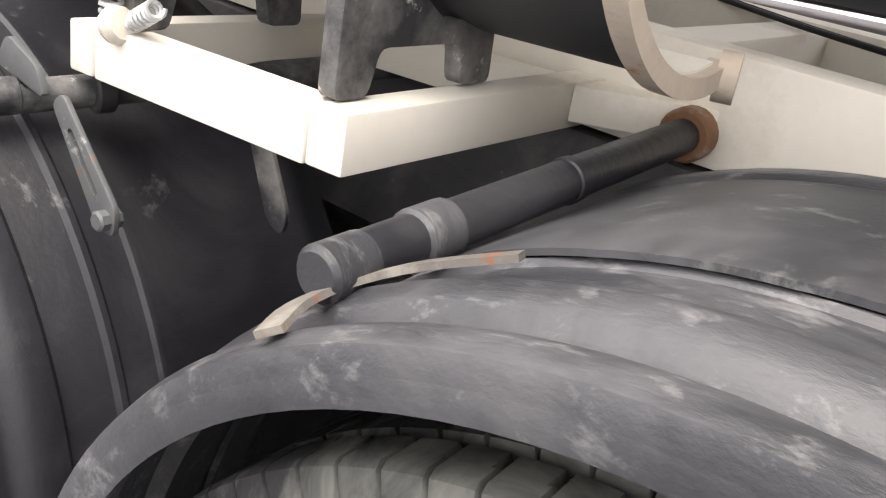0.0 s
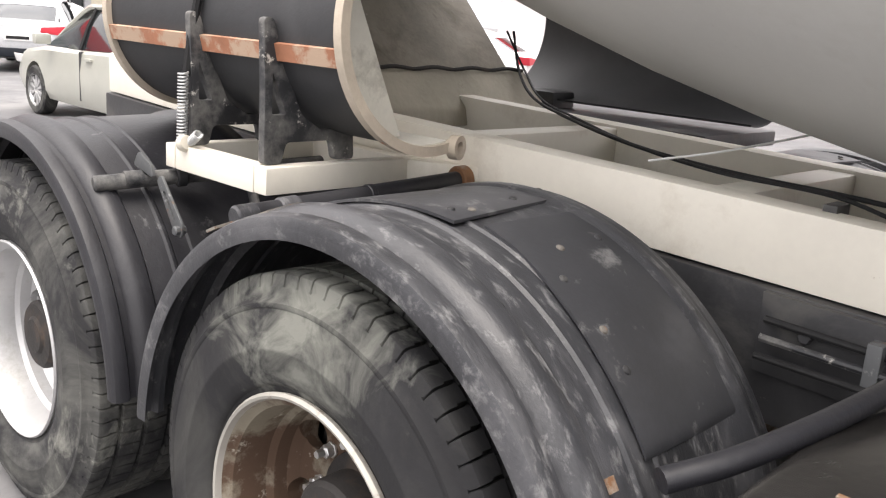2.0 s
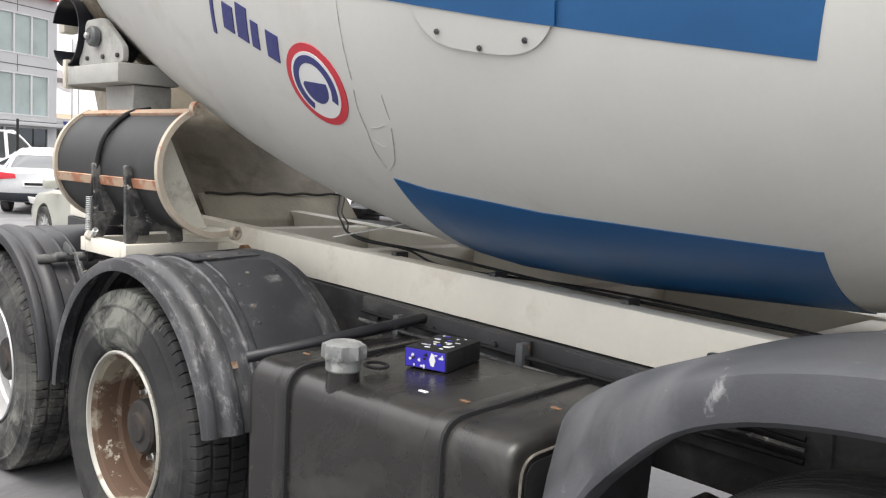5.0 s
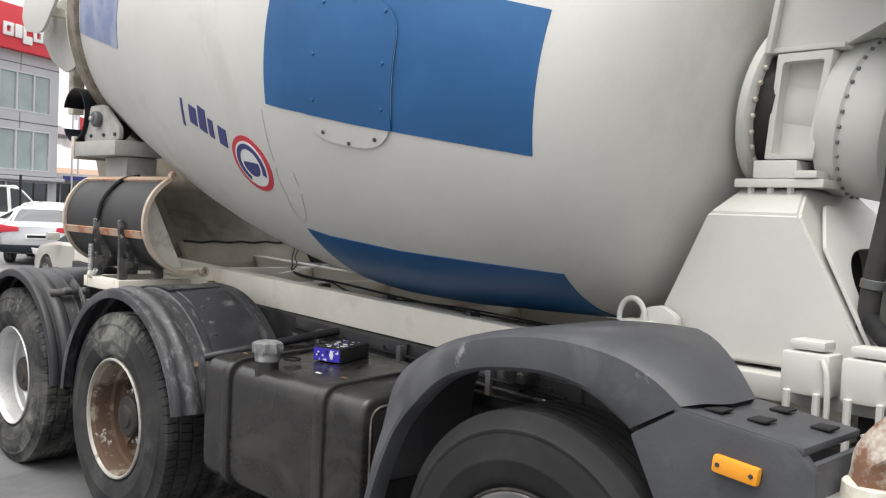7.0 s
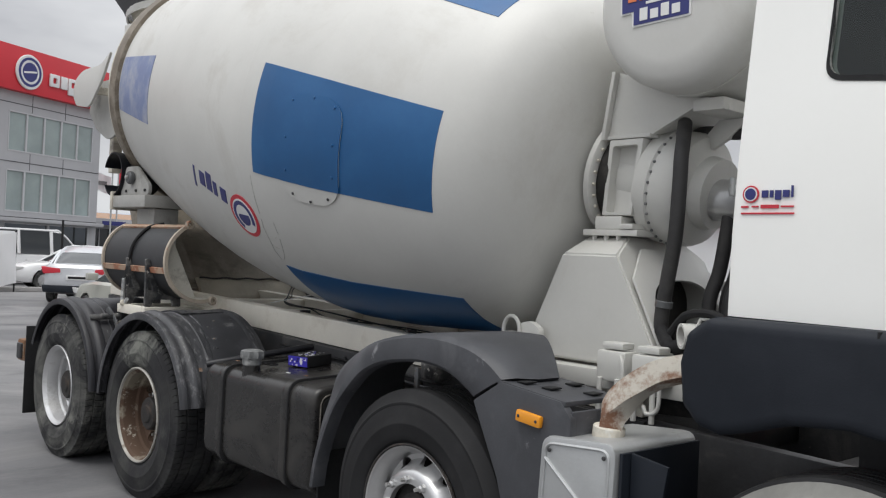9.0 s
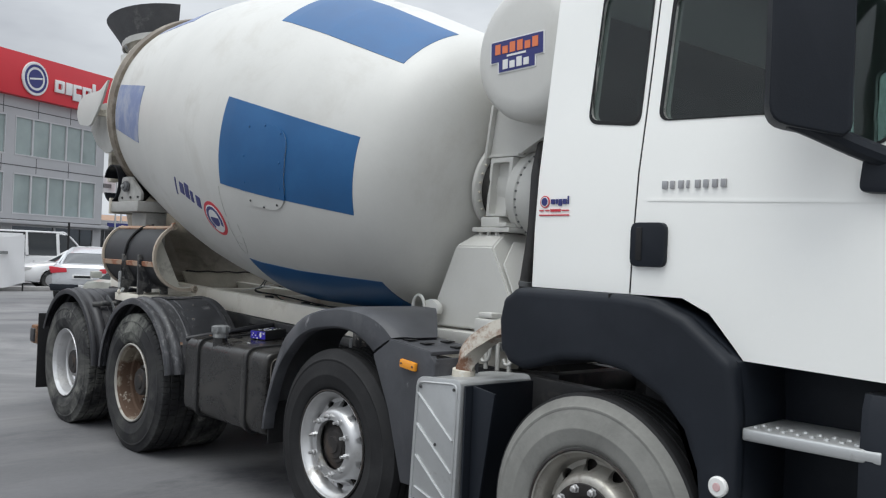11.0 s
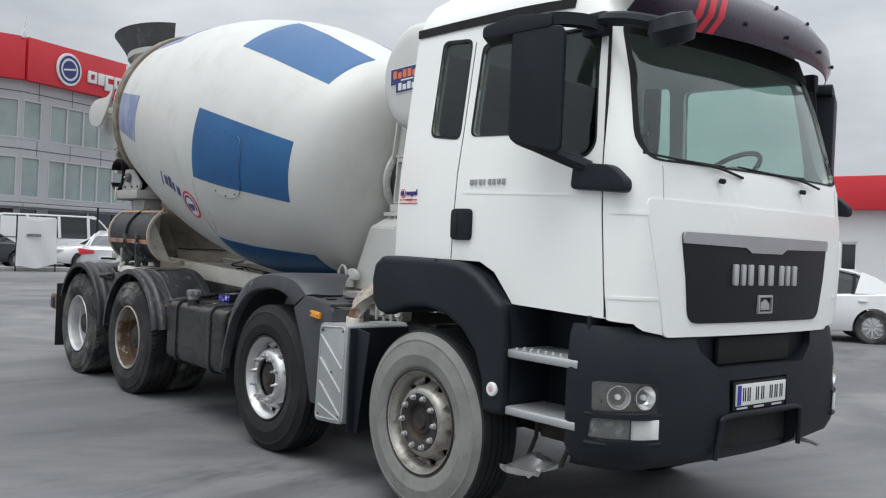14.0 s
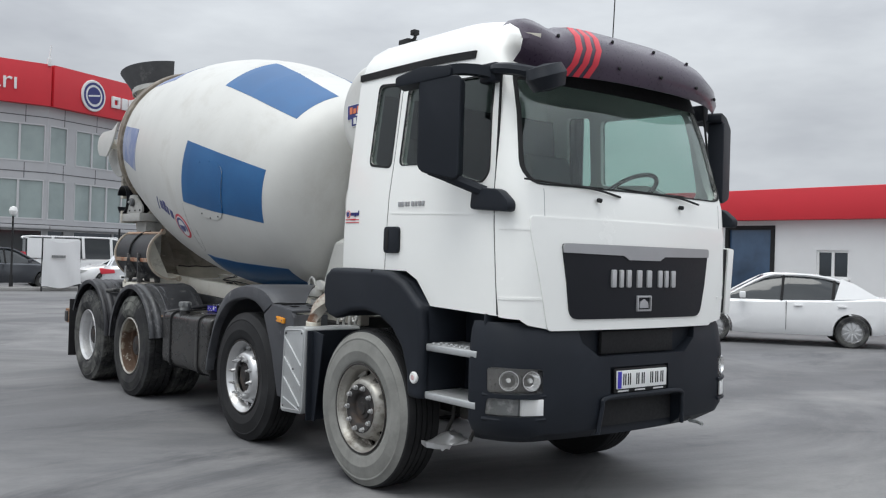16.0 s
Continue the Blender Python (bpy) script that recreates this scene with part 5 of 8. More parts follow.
for d, e in ((0.0, 0.0), (0.055, 0.05), (0.11, -0.02), (0.07, 0.10), (0.14, 0.06)):
    part("pump_hose", tube(curve([(4.87 + d, -0.02 + e, 1.93), (4.875 + d, -0.06 + e, 1.78), (4.855 + d, -0.07 + e, 1.62), (4.83 + d, -0.10 + e, 1.48), (4.84 + d, -0.10 + e, 1.28)], 8), 0.031, 12), M_hose, truck, "thick black pump hose")
part("pump_hose", tube(curve([(4.74, -0.33, 1.36), (4.84, -0.40, 1.30), (4.96, -0.42, 1.34), (5.10, -0.40, 1.40), (5.22, -0.34, 1.36)], 8), 0.028, 12), M_rubber, truck, "black bent hose")
part("elbow_fitting", tube(curve([(5.06, -0.14, 2.02), (5.06, -0.16, 2.12), (5.10, -0.17, 2.17), (5.20, -0.18, 2.18)], 6), 0.022, 10), M_galv, truck, "steel hose elbow")
part("pump_block", box(4.86, -0.20, 1.17, 5.16, 0.20, 1.36, 0.03), M_under, truck, "grimy hydraulic pump")
part("pump_post", box(5.05, -0.24, 1.2, 5.20, -0.10, 1.86, 0.02), M_steel, truck, "dark pump support post")
part("looped_hose", tube(curve([(4.85, -0.42, 1.36), (4.95, -0.46, 1.44), (5.08, -0.47, 1.45), (5.2, -0.45, 1.38), (5.32, -0.42, 1.30)], 8), 0.018, 10), M_rubber, truck, "black looped hose")

# lifting shackle and clamps on the subframe
hook = part("shackle", tube([(3.965 + 0.053 * math.cos(radians(a)), -0.44, 1.290 + 0.070 * math.sin(radians(a))) for a in range(-10, 191, 10)], 0.010, 10), M_drum, truck, "white painted lifting ring")
part("shackle_block", box(3.92, -0.46, 1.19, 4.06, -0.385, 1.285, 0.015), M_drum, hook)
part("shackle_ear", prism(rounded([(3.985, 1.26), (4.135, 1.25), (4.135, 1.31), (4.07, 1.345), (3.995, 1.325)], 0.025), "y", -0.43, -0.39, 0.006), M_drum, hook)
for x in (4.56, 4.74):
    clamp = part("clamp_block", box(x, -0.535, 1.135, x + 0.15, -0.43, 1.265, 0.015), M_drum, truck, "white U-bolt clamp block")
    part("clamp_cap", box(x + 0.02, -0.525, 1.27, x + 0.13, -0.44, 1.30, 0.01), M_drum, clamp)
    for u in (0.02, 0.11):
        part("bolt", cyl((x + u + 0.01, -0.545, 0.99), (x + u + 0.01, -0.545, 1.15), 0.012, 8, 0.002), M_drum, clamp)
    part("u_strap", tube(curve([(x + 0.13, -0.54, 1.25), (x + 0.15, -0.55, 1.2), (x + 0.15, -0.55, 1.06), (x + 0.10, -0.55, 1.03), (x + 0.08, -0.55, 1.06)], 5), 0.009, 8), M_drum, clamp)

# cables from the rear support along the subframe
for k in range(2):
    d = 0.035 * k
    part("cable", tube(curve([(0.22 - d, 0.74, 1.52), (0.30, 0.70 + d, 1.37), (0.55 + d, 0.50, 1.29), (0.95, 0.22 + d, 1.262), (1.38, -0.08, 1.256), (1.70, -0.20 - d, 1.25), (1.97, -0.22 - d, 1.245), (2.25, -0.28, 1.24 - d), (2.9, -0.27 + 2 * d, 1.20), (3.8, -0.22, 1.17)], 8), 0.0055 - 0.001 * k, 8), M_rubber, truck, "black cable")
part("cable_tie", tube(curve([(1.55, -0.30, 1.258), (1.70, -0.20, 1.30), (1.85, -0.02, 1.36), (1.98, 0.02, 1.42)], 5), 0.003, 6), M_print_white, truck, "thin white wire")
for x in (1.98, 2.5, 3.05, 3.6):
    part("hose_clip", box(x, -0.345, top_z(x) - 0.02, x + 0.03, -0.28, top_z(x) + 0.014, 0.004), M_steel, truck)
part("tie_bar", tube([(1.9, 0.30, 1.10), (2.6, -0.28, 1.09)], 0.018, 8), M_cement, truck)
part("air_tank", lathe([(0, -0.36), (0.08, -0.35), (0.11, -0.32), (0.115, -0.29), (0.115, 0.29), (0.11, 0.32), (0.08, 0.35), (0, 0.36)], (2.72, 0.02, 0.92), (1, 0, 0), 24), M_spatter, truck, "cement-spattered air tank between the rails")

for k in range(3):
    part("air_line", tube(curve([(1.95, -0.455 - 0.012 * k, 1.015 - 0.035 * k), (2.6, -0.452 - 0.01 * k, 0.99 - 0.03 * k), (3.2, -0.46, 0.975 - 0.035 * k), (3.7, -0.455, 0.95 - 0.03 * k)], 6), 0.008, 8), M_spatter if k == 1 else M_rubber, truck, "thin air line clipped to the chassis")
for x in (2.15, 2.75, 3.3):
    part("line_clip", box(x, -0.475, 0.90, x + 0.03, -0.425, 1.03, 0.006), M_galv, truck)
part("valve_block", join(box(3.42, -0.54, 0.99, 3.56, -0.44, 1.09, 0.015), cyl((3.46, -0.50, 1.09), (3.46, -0.50, 1.13), 0.02)), M_spatter, truck, "dusty valve block on the rail")

# ---- fuel tank ----
TK = rounded([(-1.12, 0.42), (-1.12, 0.955), (-0.52, 0.985), (-0.52, 0.42)], [0.10, 0.085, 0.05, 0.08], 6)
fuel = part("fuel_tank", prism(TK, "x", 2.20, 3.30, 0.045, 5), M_tank, truck, "black painted fuel tank with straps")
for x in (2.36, 3.02):
    part("tank_strap", prism(rounded([(-1.126, 0.41), (-1.126, 0.962), (-0.515, 0.992), (-0.515, 0.41)], [0.10, 0.085, 0.05, 0.08], 6), "x", x, x + 0.055, 0.004), M_tank, fuel)
    part("strap_edge", prism(rounded([(-1.131, 0.405), (-1.131, 0.967), (-0.51, 0.997), (-0.51, 0.405)], [0.10, 0.085, 0.05, 0.08], 6), "x", x + 0.058, x + 0.070, 0.003), M_rubber, fuel)
part("end_recess", prism(rounded([(-1.06, 0.50), (-1.06, 0.90), (-0.58, 0.93), (-0.58, 0.50)], 0.05, 5), "x", 3.300, 3.306, 0.002), M_rubber, fuel)
part("end_seam", tube([Vector((3.302, y, z)) for y, z in rounded([(-1.075, 0.485), (-1.075, 0.915), (-0.565, 0.945), (-0.565, 0.485)], 0.06, 5)] + [Vector((3.302, -1.06, 0.49))], 0.004, 6), M_strap, fuel, "rusty seam of the tank end")
neck = part("filler_neck", lathe([(0.052, -0.06), (0.048, 0.0), (0.048, 0.035), (0, 0.035)], (2.60, -1.055, 0.975), (0, 0, 1), 24), M_tank, fuel)
capm = lathe([(0, 0.085), (0.046, 0.085), (0.058, 0.078), (0.060, 0.068), (0.060, 0.040), (0.054, 0.034), (0.052, 0.02), (0.052, 0.005), (0.048, 0.0)], (2.60, -1.055, 0.985), (0, 0, 1), 32)
for v in capm.verts:
    d = Vector((v.co.x - 2.60, v.co.y + 1.055))
    if v.co.z > 1.022 and d.length > 0.05:
        k = 1.0 + 0.10 * math.cos(8 * math.atan2(d.y, d.x))
        v.co.x, v.co.y = 2.60 + d.x * k, -1.055 + d.y * k
part("filler_cap", capm, M_cap, fuel, "grey scalloped fuel cap")
part("loose_ring", lathe([(0.030, -0.004), (0.038, -0.004), (0.040, 0), (0.038, 0.004), (0.030, 0.004)], (2.60, -0.93, 0.985), (0.05, 0.02, 1), 24, closed=True), M_rubber, fuel, "black gasket ring")
part("tank_bracket", join(tube(curve([(2.10, -1.06, 0.93), (2.16, -0.95, 0.955), (2.22, -0.75, 0.99), (2.28, -0.44, 1.035)], 6), 0.020, 12)), M_guard_dark, truck, "black guard support bracket")
for i, (x, y) in enumerate(((2.31, -0.99), (2.86, -1.0), (3.0, -0.98), (3.2, -0.85))):
    part("rust_flake", box(x, y, 0.966 + 0.03 * (y + 1.12) / 0.6, x + 0.03, y + 0.012, 0.9695 + 0.03 * (y + 1.12) / 0.6, 0.001), M_rust if i != 1 else M_print_white, fuel)

# added box, out of sight, that keeps far-side light from under the truck
part("battery_box", prism(rounded([(0.52, 0.42), (0.52, 0.97), (1.10, 0.95), (1.10, 0.42)], 0.05, 4), "x", 2.25, 3.30, 0.03, 3), M_under, truck, "dark steel box behind the fuel tank")

# the torn blue box that lies on the tank
carton = tagged(new("parcel", mesh_of("parcel", box(-0.075, -0.10, 0, 0.075, 0.10, 0.062, 0.003), M_rubber)), "dark small box with torn blue and white label on the tank", "box")
carton.matrix_basis = pose(2.665, -0.715, 0.9785, 2.2, 0, 14)
part("blue_label", box(-0.070, -0.1035, 0.004, 0.070, -0.1005, 0.058, 0), M_violet, carton, "torn blue printed label")
def flake(rnd, cx, cz, w, h):
    n = rnd.randint(5, 8)
    return [(cx + w * rnd.uniform(0.5, 1.0) * math.cos(2 * math.pi * i / n), cz + h * rnd.uniform(0.5, 1.0) * math.sin(2 * math.pi * i / n)) for i in range(n)]


rng = random.Random(17)
for k in range(16):
    part("torn_patch", prism(flake(rng, rng.uniform(-0.062, 0.062), rng.uniform(0.010, 0.052), rng.uniform(0.003, 0.010), rng.uniform(0.003, 0.009)), "y", -0.1055, -0.1030, 0), M_print_white if k % 3 else M_rubber, carton)
part("torn_patch", prism(flake(rng, 0.026, 0.032, 0.012, 0.026), "y", -0.1056, -0.1030, 0), M_print_white, carton)
for k in range(22):
    part("torn_patch", prism(flake(rng, rng.uniform(-0.066, 0.066), rng.uniform(-0.09, 0.09), rng.uniform(0.004, 0.016), rng.uniform(0.003, 0.010)), "z", 0.0618, 0.0638, 0), M_print_white if k % 4 else M_violet, carton)

# ---- second-axle mudguard ----
# stations of the guard from its rear foot over the top: opening edge, outer crease, top surface
GUARD2 = (((3.40, 0.50), (3.36, 0.50), (3.33, 0.50)), ((3.42, 0.62), (3.385, 0.63), (3.34, 0.66)), ((3.47, 0.76), (3.44, 0.77), (3.352, 0.86)), ((3.54, 0.90), (3.52, 0.91), (3.37, 0.99)),
          ((3.64, 1.01), (3.60, 1.04), (3.41, 1.065)), ((3.75, 1.10), (3.70, 1.15), (3.53, 1.148)), ((3.90, 1.155), (3.82, 1.228), (3.69, 1.220)), ((4.08, 1.18), (4.02, 1.275), (3.92, 1.280)),
          ((4.20, 1.18), (4.22, 1.288), (4.16, 1.305)), ((4.32, 1.155), (4.40, 1.268), (4.40, 1.298)), ((4.41, 1.11), (4.52, 1.225), (4.55, 1.250)), ((4.45, 1.085), (4.60, 1.172), (4.67, 1.176)))


def front_guard(s):
    rows = []
    lines = [curve([Vector((st[k][0], 0, st[k][1])) for st in GUARD2], 3) for k in range(3)]
    for a, b, c in zip(*lines):
        inner = 0.62 + 0.20 * max(0.0, c.x - 4.33) / 0.24
        m = (b + c) / 2 + Vector((0, 0, 0.006))
        down = (Vector((4.11, 0, HUB_Z)) - c).normalized() * 0.02
        sec = [(a, 1.10), (a, 1.158), (a.lerp(b, 0.12), 1.170), (a.lerp(b, 0.6), 1.172), (b, 1.163), (b.lerp(m, 0.6), 1.145), (m, 1.115), (m.lerp(c, 0.6), 1.075), (c, 1.03), (c, inner), (c + down, inner), (c + down, 1.03), (b.lerp(a, 0.3), 1.10)]
        rows.append([Vector((p.x, s * y, p.z)) for p, y in sec])
    return loft(rows)


for s in (-1, 1):
    g2 = part("mudguard", front_guard(s), M_guard_front, truck, "dusty grey-black plastic front mudguard")
    fr = part("front_panel", prism([(4.455, 1.075), (4.60, 1.165), (4.90, 1.135), (4.95, 1.08), (4.95, 0.45), (4.72, 0.45), (4.60, 0.80)], "y", *sorted((s * 1.17, s * 1.13)), 0.012), M_guard_front, g2, "black plastic front panel")
    part("panel_top", prism([(4.58, 1.172), (4.92, 1.135), (4.92, 1.115), (4.58, 1.15)], "y", *sorted((s * 1.165, s * 0.84)), 0.006), M_guard_front, g2)
    part("panel_front", box(4.925, min(s * 1.15, s * 0.86), 0.50, 4.945, max(s * 1.15, s * 0.86), 1.10, 0.005), M_guard_front, g2)
    for i, (x, y) in enumerate(((4.64, 1.09), (4.74, 1.06), (4.72, 0.90), (4.85, 0.95))):
        z = 1.172 - 0.109 * (x - 4.58)
        part("clip_slot", box(x, s * y - 0.03, z, x + 0.05, s * y + 0.03, z + 0.006, 0.002), M_rubber, g2)
    part("inner_flap", box(3.36, min(s * 1.12, s * 0.6), 0.40, 3.375, max(s * 1.12, s * 0.6), 0.66, 0.003), M_rubber, g2)
    amb = part("side_lamp", moved(box(-0.06, min(s * 1.192, s * 1.166), -0.0225, 0.06, max(s * 1.192, s * 1.166), 0.0225, 0.010), pose(4.765, 0, 1.053, 0, 6, 0)), M_amber, g2, "amber side marker lamp")
    for x, z in ((4.722, 1.0575), (4.808, 1.0485)):
        part("screw", cyl((x, s * 1.190, z), (x, s * 1.195, z), 0.006, 8, 0.001), M_steel, amb)

# ribbed aluminium tool box and the bent square tube above it
for s in (-1,):
    SH = rounded([(4.835, 1.008), (5.162, 1.030), (5.140, 0.37), (4.805, 0.35)], 0.05, 4)
    shield = part("tool_box", prism(SH, "y", -1.185, -0.69, 0.012), M_alu, truck, "dented aluminium box with diagonal ribs")
    part("border", tube([Vector((x, -1.186, z)) for x, z in rounded([(4.855, 0.983), (5.137, 1.003), (5.117, 0.395), (4.827, 0.375)], 0.04, 4)] + [Vector((4.855, -1.186, 0.95))], 0.006, 6), M_alu, shield)
    for i in range(4):
        z = 0.93 - 0.155 * i
        part("rib", tube([(4.855, -1.187, z), (5.115, -1.187, z - 0.20 if z > 0.62 else max(z - 0.2, 0.39))], 0.006, 6), M_alu, shield)
    for x, z in ((4.875, 0.96), (5.115, 0.975), (5.095, 0.42), (4.855, 0.40), (4.995, 0.695)):
        part("rivet", cyl((x, -1.184, z), (x, -1.192, z), 0.008, 8, 0.002), M_steel, shield)
    part("bent_tube", tube(curve([(5.015, -1.03, 1.035), (5.035, -1.02, 1.12), (5.085, -1.0, 1.19), (5.16, -0.96, 1.25), (5.28, -0.92, 1.29), (5.42, -0.87, 1.31), (5.6, -0.8, 1.31)], 5), 0.05, 4, [(-0.040, -0.040), (0.040, -0.040), (0.040, 0.040), (-0.040, 0.040)], up=(0, 0.35, 1)), M_tube, truck, "cream square exhaust tube with rust")
    part("tube_socket", cyl((5.010, -1.03, 1.0), (5.015, -1.03, 1.055), 0.058, 20), M_cement, truck)
    part("air_pipe", lathe([(0.040, 0), (0.052, 0), (0.052, 0.30), (0.040, 0.30)], (4.95, -0.50, 1.356), (0.62, 0.78, 0.02), 24, closed=True), M_drum, truck, "white open pipe end")
    part("pipe_inside", lathe([(0.0395, 0.03), (0.038, 0.29), (0.0395, 0.29)], (4.95, -0.50, 1.356), (0.62, 0.78, 0.02), 24, closed=True), M_rust, truck)
    part("pipe_clip", tube([Vector((5.02, -0.47, 1.28)), Vector((5.00, -0.49, 1.36)), Vector((5.02, -0.47, 1.43)), Vector((5.14, -0.47, 1.435)), Vector((5.16, -0.47, 1.28))], 0.008, 6), M_drum, truck)
    part("pipe_bracket", box(4.98, -0.46, 1.17, 5.14, -0.34, 1.29, 0.01), M_drum, truck)
    part("side_shield", box(5.166, -1.17, 0.33, 5.18, -0.70, 1.0, 0.004), M_bumper, truck)
    part("wheel_flap", prism([(5.185, 0.33), (5.23, 0.33), (5.33, 0.98), (5.185, 1.0)], "y", -1.13, -1.115, 0.004), M_bumper, truck, "dark plastic flap behind the front wheel")

# ---- cab ----
CAB_LEVELS = [  # height, half width, front, back, corner depth
    (1.10, 1.080, 7.372, 5.48, 0.19), (1.45, 1.088, 7.386, 5.478, 0.19), (1.75, 1.088, 7.382, 5.482, 0.19), (1.98, 1.080, 7.364, 5.488, 0.19), (2.20, 1.055, 7.308, 5.490, 0.19),
    (2.45, 1.030, 7.240, 5.495, 0.19), (2.66, 1.010, 7.165, 5.50, 0.20), (2.79, 0.998, 7.12, 5.503, 0.21), (2.88, 0.985, 7.075, 5.516, 0.22), (2.96, 0.965, 7.045, 5.53, 0.23), (3.03, 0.925, 7.00, 5.56, 0.25),
    (3.09, 0.85, 6.91, 5.62, 0.28), (3.13, 0.73, 6.74, 5.72, 0.30), (3.155, 0.50, 6.40, 5.90, 0.20)]


def cab_ring(hw, xf, xb, rc):
    """A plan outline: square back, sides, and a bowed front with deep rounded corners."""
    pts = [(xb, -hw + 0.035), (xb + 0.010, -hw + 0.010), (xb + 0.035, -hw)]
    pts += [(xb + 0.035 + (xf - rc - 0.06 - xb - 0.035) * i / 4, -hw) for i in range(1, 5)]
    n = 7
    for i in range(1, n + 1):
        a = radians(90 * i / n)
        pts.append((xf - rc - 0.06 + rc * math.sin(a), -hw + rc * 0.85 * (1 - math.cos(a))))
    y1 = hw - rc * 0.85
    for i in range(1, 5):
        y = -y1 + y1 * i / 4
        pts.append((xf - 0.06 * (y / y1) ** 2, y))
    pts += [(x, -y) for x, y in reversed(pts[:-1])]
    return [(x, y - 0.03 * (y + hw) / hw) for x, y in pts]


def cab_solid(shrink=0.0, z0=None):
    bm = bmesh.new()
    rings = []
    for i, (z, hw, xf, xb, rc) in enumerate(CAB_LEVELS):
        zz = z - shrink * (0.0 if z < 2.6 else min(1, (z - 2.6) / 0.3))
        if z0 is not None and i == 0:
            zz = z0
        rings.append([bm.verts.new((x, y, zz)) for x, y in cab_ring(hw - shrink, xf - shrink * 1.1, xb + shrink, rc)])
    k = len(rings[0])
    for A, B in zip(rings, rings[1:]):
        for j in range(k):
            bm.faces.new((A[j], A[(j + 1) % k], B[(j + 1) % k], B[j]))
    bm.faces.new(list(reversed(rings[0])))
    bm.faces.new(rings[-1])
    bmesh.ops.recalc_face_normals(bm, faces=bm.faces)
    return bm


def both(pts, axis, a0, a1):
    return join(prism(pts, axis, a0, a1, 0), prism(pts, axis, -a1, -a0, 0))


W_SCREEN = rounded([(-0.985, 2.03), (0.930, 2.03), (0.835, 2.74), (-0.888, 2.74)], [0.15, 0.15, 0.08, 0.08], 6)
W_SIDE = rounded([(5.765, 2.22), (6.025, 2.19), (6.04, 2.75), (5.785, 2.77)], 0.05, 5)
W_DOOR = rounded([(6.135, 2.19), (6.62, 2.175), (6.78, 2.085), (7.00, 2.035), (7.055, 2.10), (6.995, 2.65), (6.93, 2.69), (6.155, 2.71)], [0.05, 0.06, 0.06, 0.06, 0.06, 0.06, 0.04, 0.05], 5)
BELOW = [(5.2, 0.9), (5.2, 1.488), (6.28, 1.482), (6.40, 1.43), (6.50, 1.32), (6.545, 1.268), (7.175, 1.248), (7.195, 1.24), (7.29, 1.232), (7.335, 1.165), (7.6, 1.160), (7.6, 0.9)]
groove = lambda x0, x1, z0, z1: both([(-1.3, z0), (-1.0765, z0), (-1.0765, 1.75), (-1.069, 1.98), (-1.044, 2.20), (-1.017, 2.45), (-0.997, z1), (-1.3, z1)], "x", x0, x1)


def door_line(xa, xb, z0, z1, d0=-0.012, d1=0.048, w=0.0045, sides=(-1, 1)):
    """A narrow shut line that follows the lean of the cab's side."""
    out = []
    levels = [z for z in (z0, 1.75, 1.98, 2.20, 2.45, z1)]
    for s in sides:
        bm = bmesh.new()
        rows = []
        for z in levels:
            hw = np.interp(z, [l[0] for l in CAB_LEVELS], [l[1] for l in CAB_LEVELS])
            x = xa + (xb - xa) * (z - z0) / (z1 - z0)
            rows.append([bm.verts.new((x + dx, s * yy, z)) for dx, yy in ((-w, hw + d0), (w, hw + d0), (w, hw + d1), (-w, hw + d1))])
        for A, B in zip(rows, rows[1:]):
            for j in range(4):
                bm.faces.new((A[j], A[(j + 1) % 4], B[(j + 1) % 4], B[j]))
        bm.faces.new(list(reversed(rows[0])))
        bm.faces.new(rows[-1])
        bmesh.ops.recalc_face_normals(bm, faces=bm.faces)
        out.append(bm)
    return join(*out)


shell = carve(cab_solid(), cab_solid(0.05, 1.30), prism(BELOW, "y", -2, 2, 0), prism(W_SCREEN, "x", 6.9, 7.8, 0), both(W_SIDE, "y", -1.4, -0.8), both(W_DOOR, "y", -1.4, -0.8),
              door_line(6.03, 6.075, 1.40, 2.74), door_line(7.180, 7.060, 1.2, 2.74))
cab = part("cab", shell, M_white, truck, "white glossy day cab with dark windows")


for a, b, z0, z1 in ((6.03, 6.075, 1.49, 2.74), (7.176, 7.060, 1.255, 2.74)):
    for s in (-1, 1):
        part("door_seal", door_line(a, b, z0, z1, -0.014, -0.003, 0.006, (s,)), M_rubber, cab)


def pane(outline, axis, a0, a1):
    glass_shell = carve(cab_solid(0.014), cab_solid(0.019))
    return keep(glass_shell, prism(outline, axis, a0, a1, 0))


def grown(pts, d):
    c = Vector((sum(p[0] for p in pts) / len(pts), sum(p[1] for p in pts) / len(pts)))
    return [tuple(c + (Vector(p) - c) * (1 + d)) for p in pts]


screen = part("windscreen", pane(grown(W_SCREEN, 0.01), "x", 6.9, 7.8), M_glass, cab, "clear tinted windscreen")
panes = [screen]
for s in (-1, 1):
    for o in (W_SIDE, W_DOOR):
        # same glass both sides; the near tint carries the interior's darkness
        panes.append(part("side_window", pane(grown(o, 0.03), "y", *sorted((s * 1.4, s * 0.8))), M_glass_shade if s < 0 else M_glass_side, cab, "dark tinted side window" if s < 0 else "green tinted side window"))
for p in panes:
    p.visible_shadow = False


def gasket(outline, axis, a0, a1, width):
    """A black rubber frame round a window, lying on the cab's skin."""
    skin = carve(cab_solid(-0.003), cab_solid(0.02))
    band = carve(prism(grown(outline, width), axis, a0, a1, 0), prism(outline, axis, a0 - 0.1, a1 + 0.1, 0))
    return keep(skin, band)


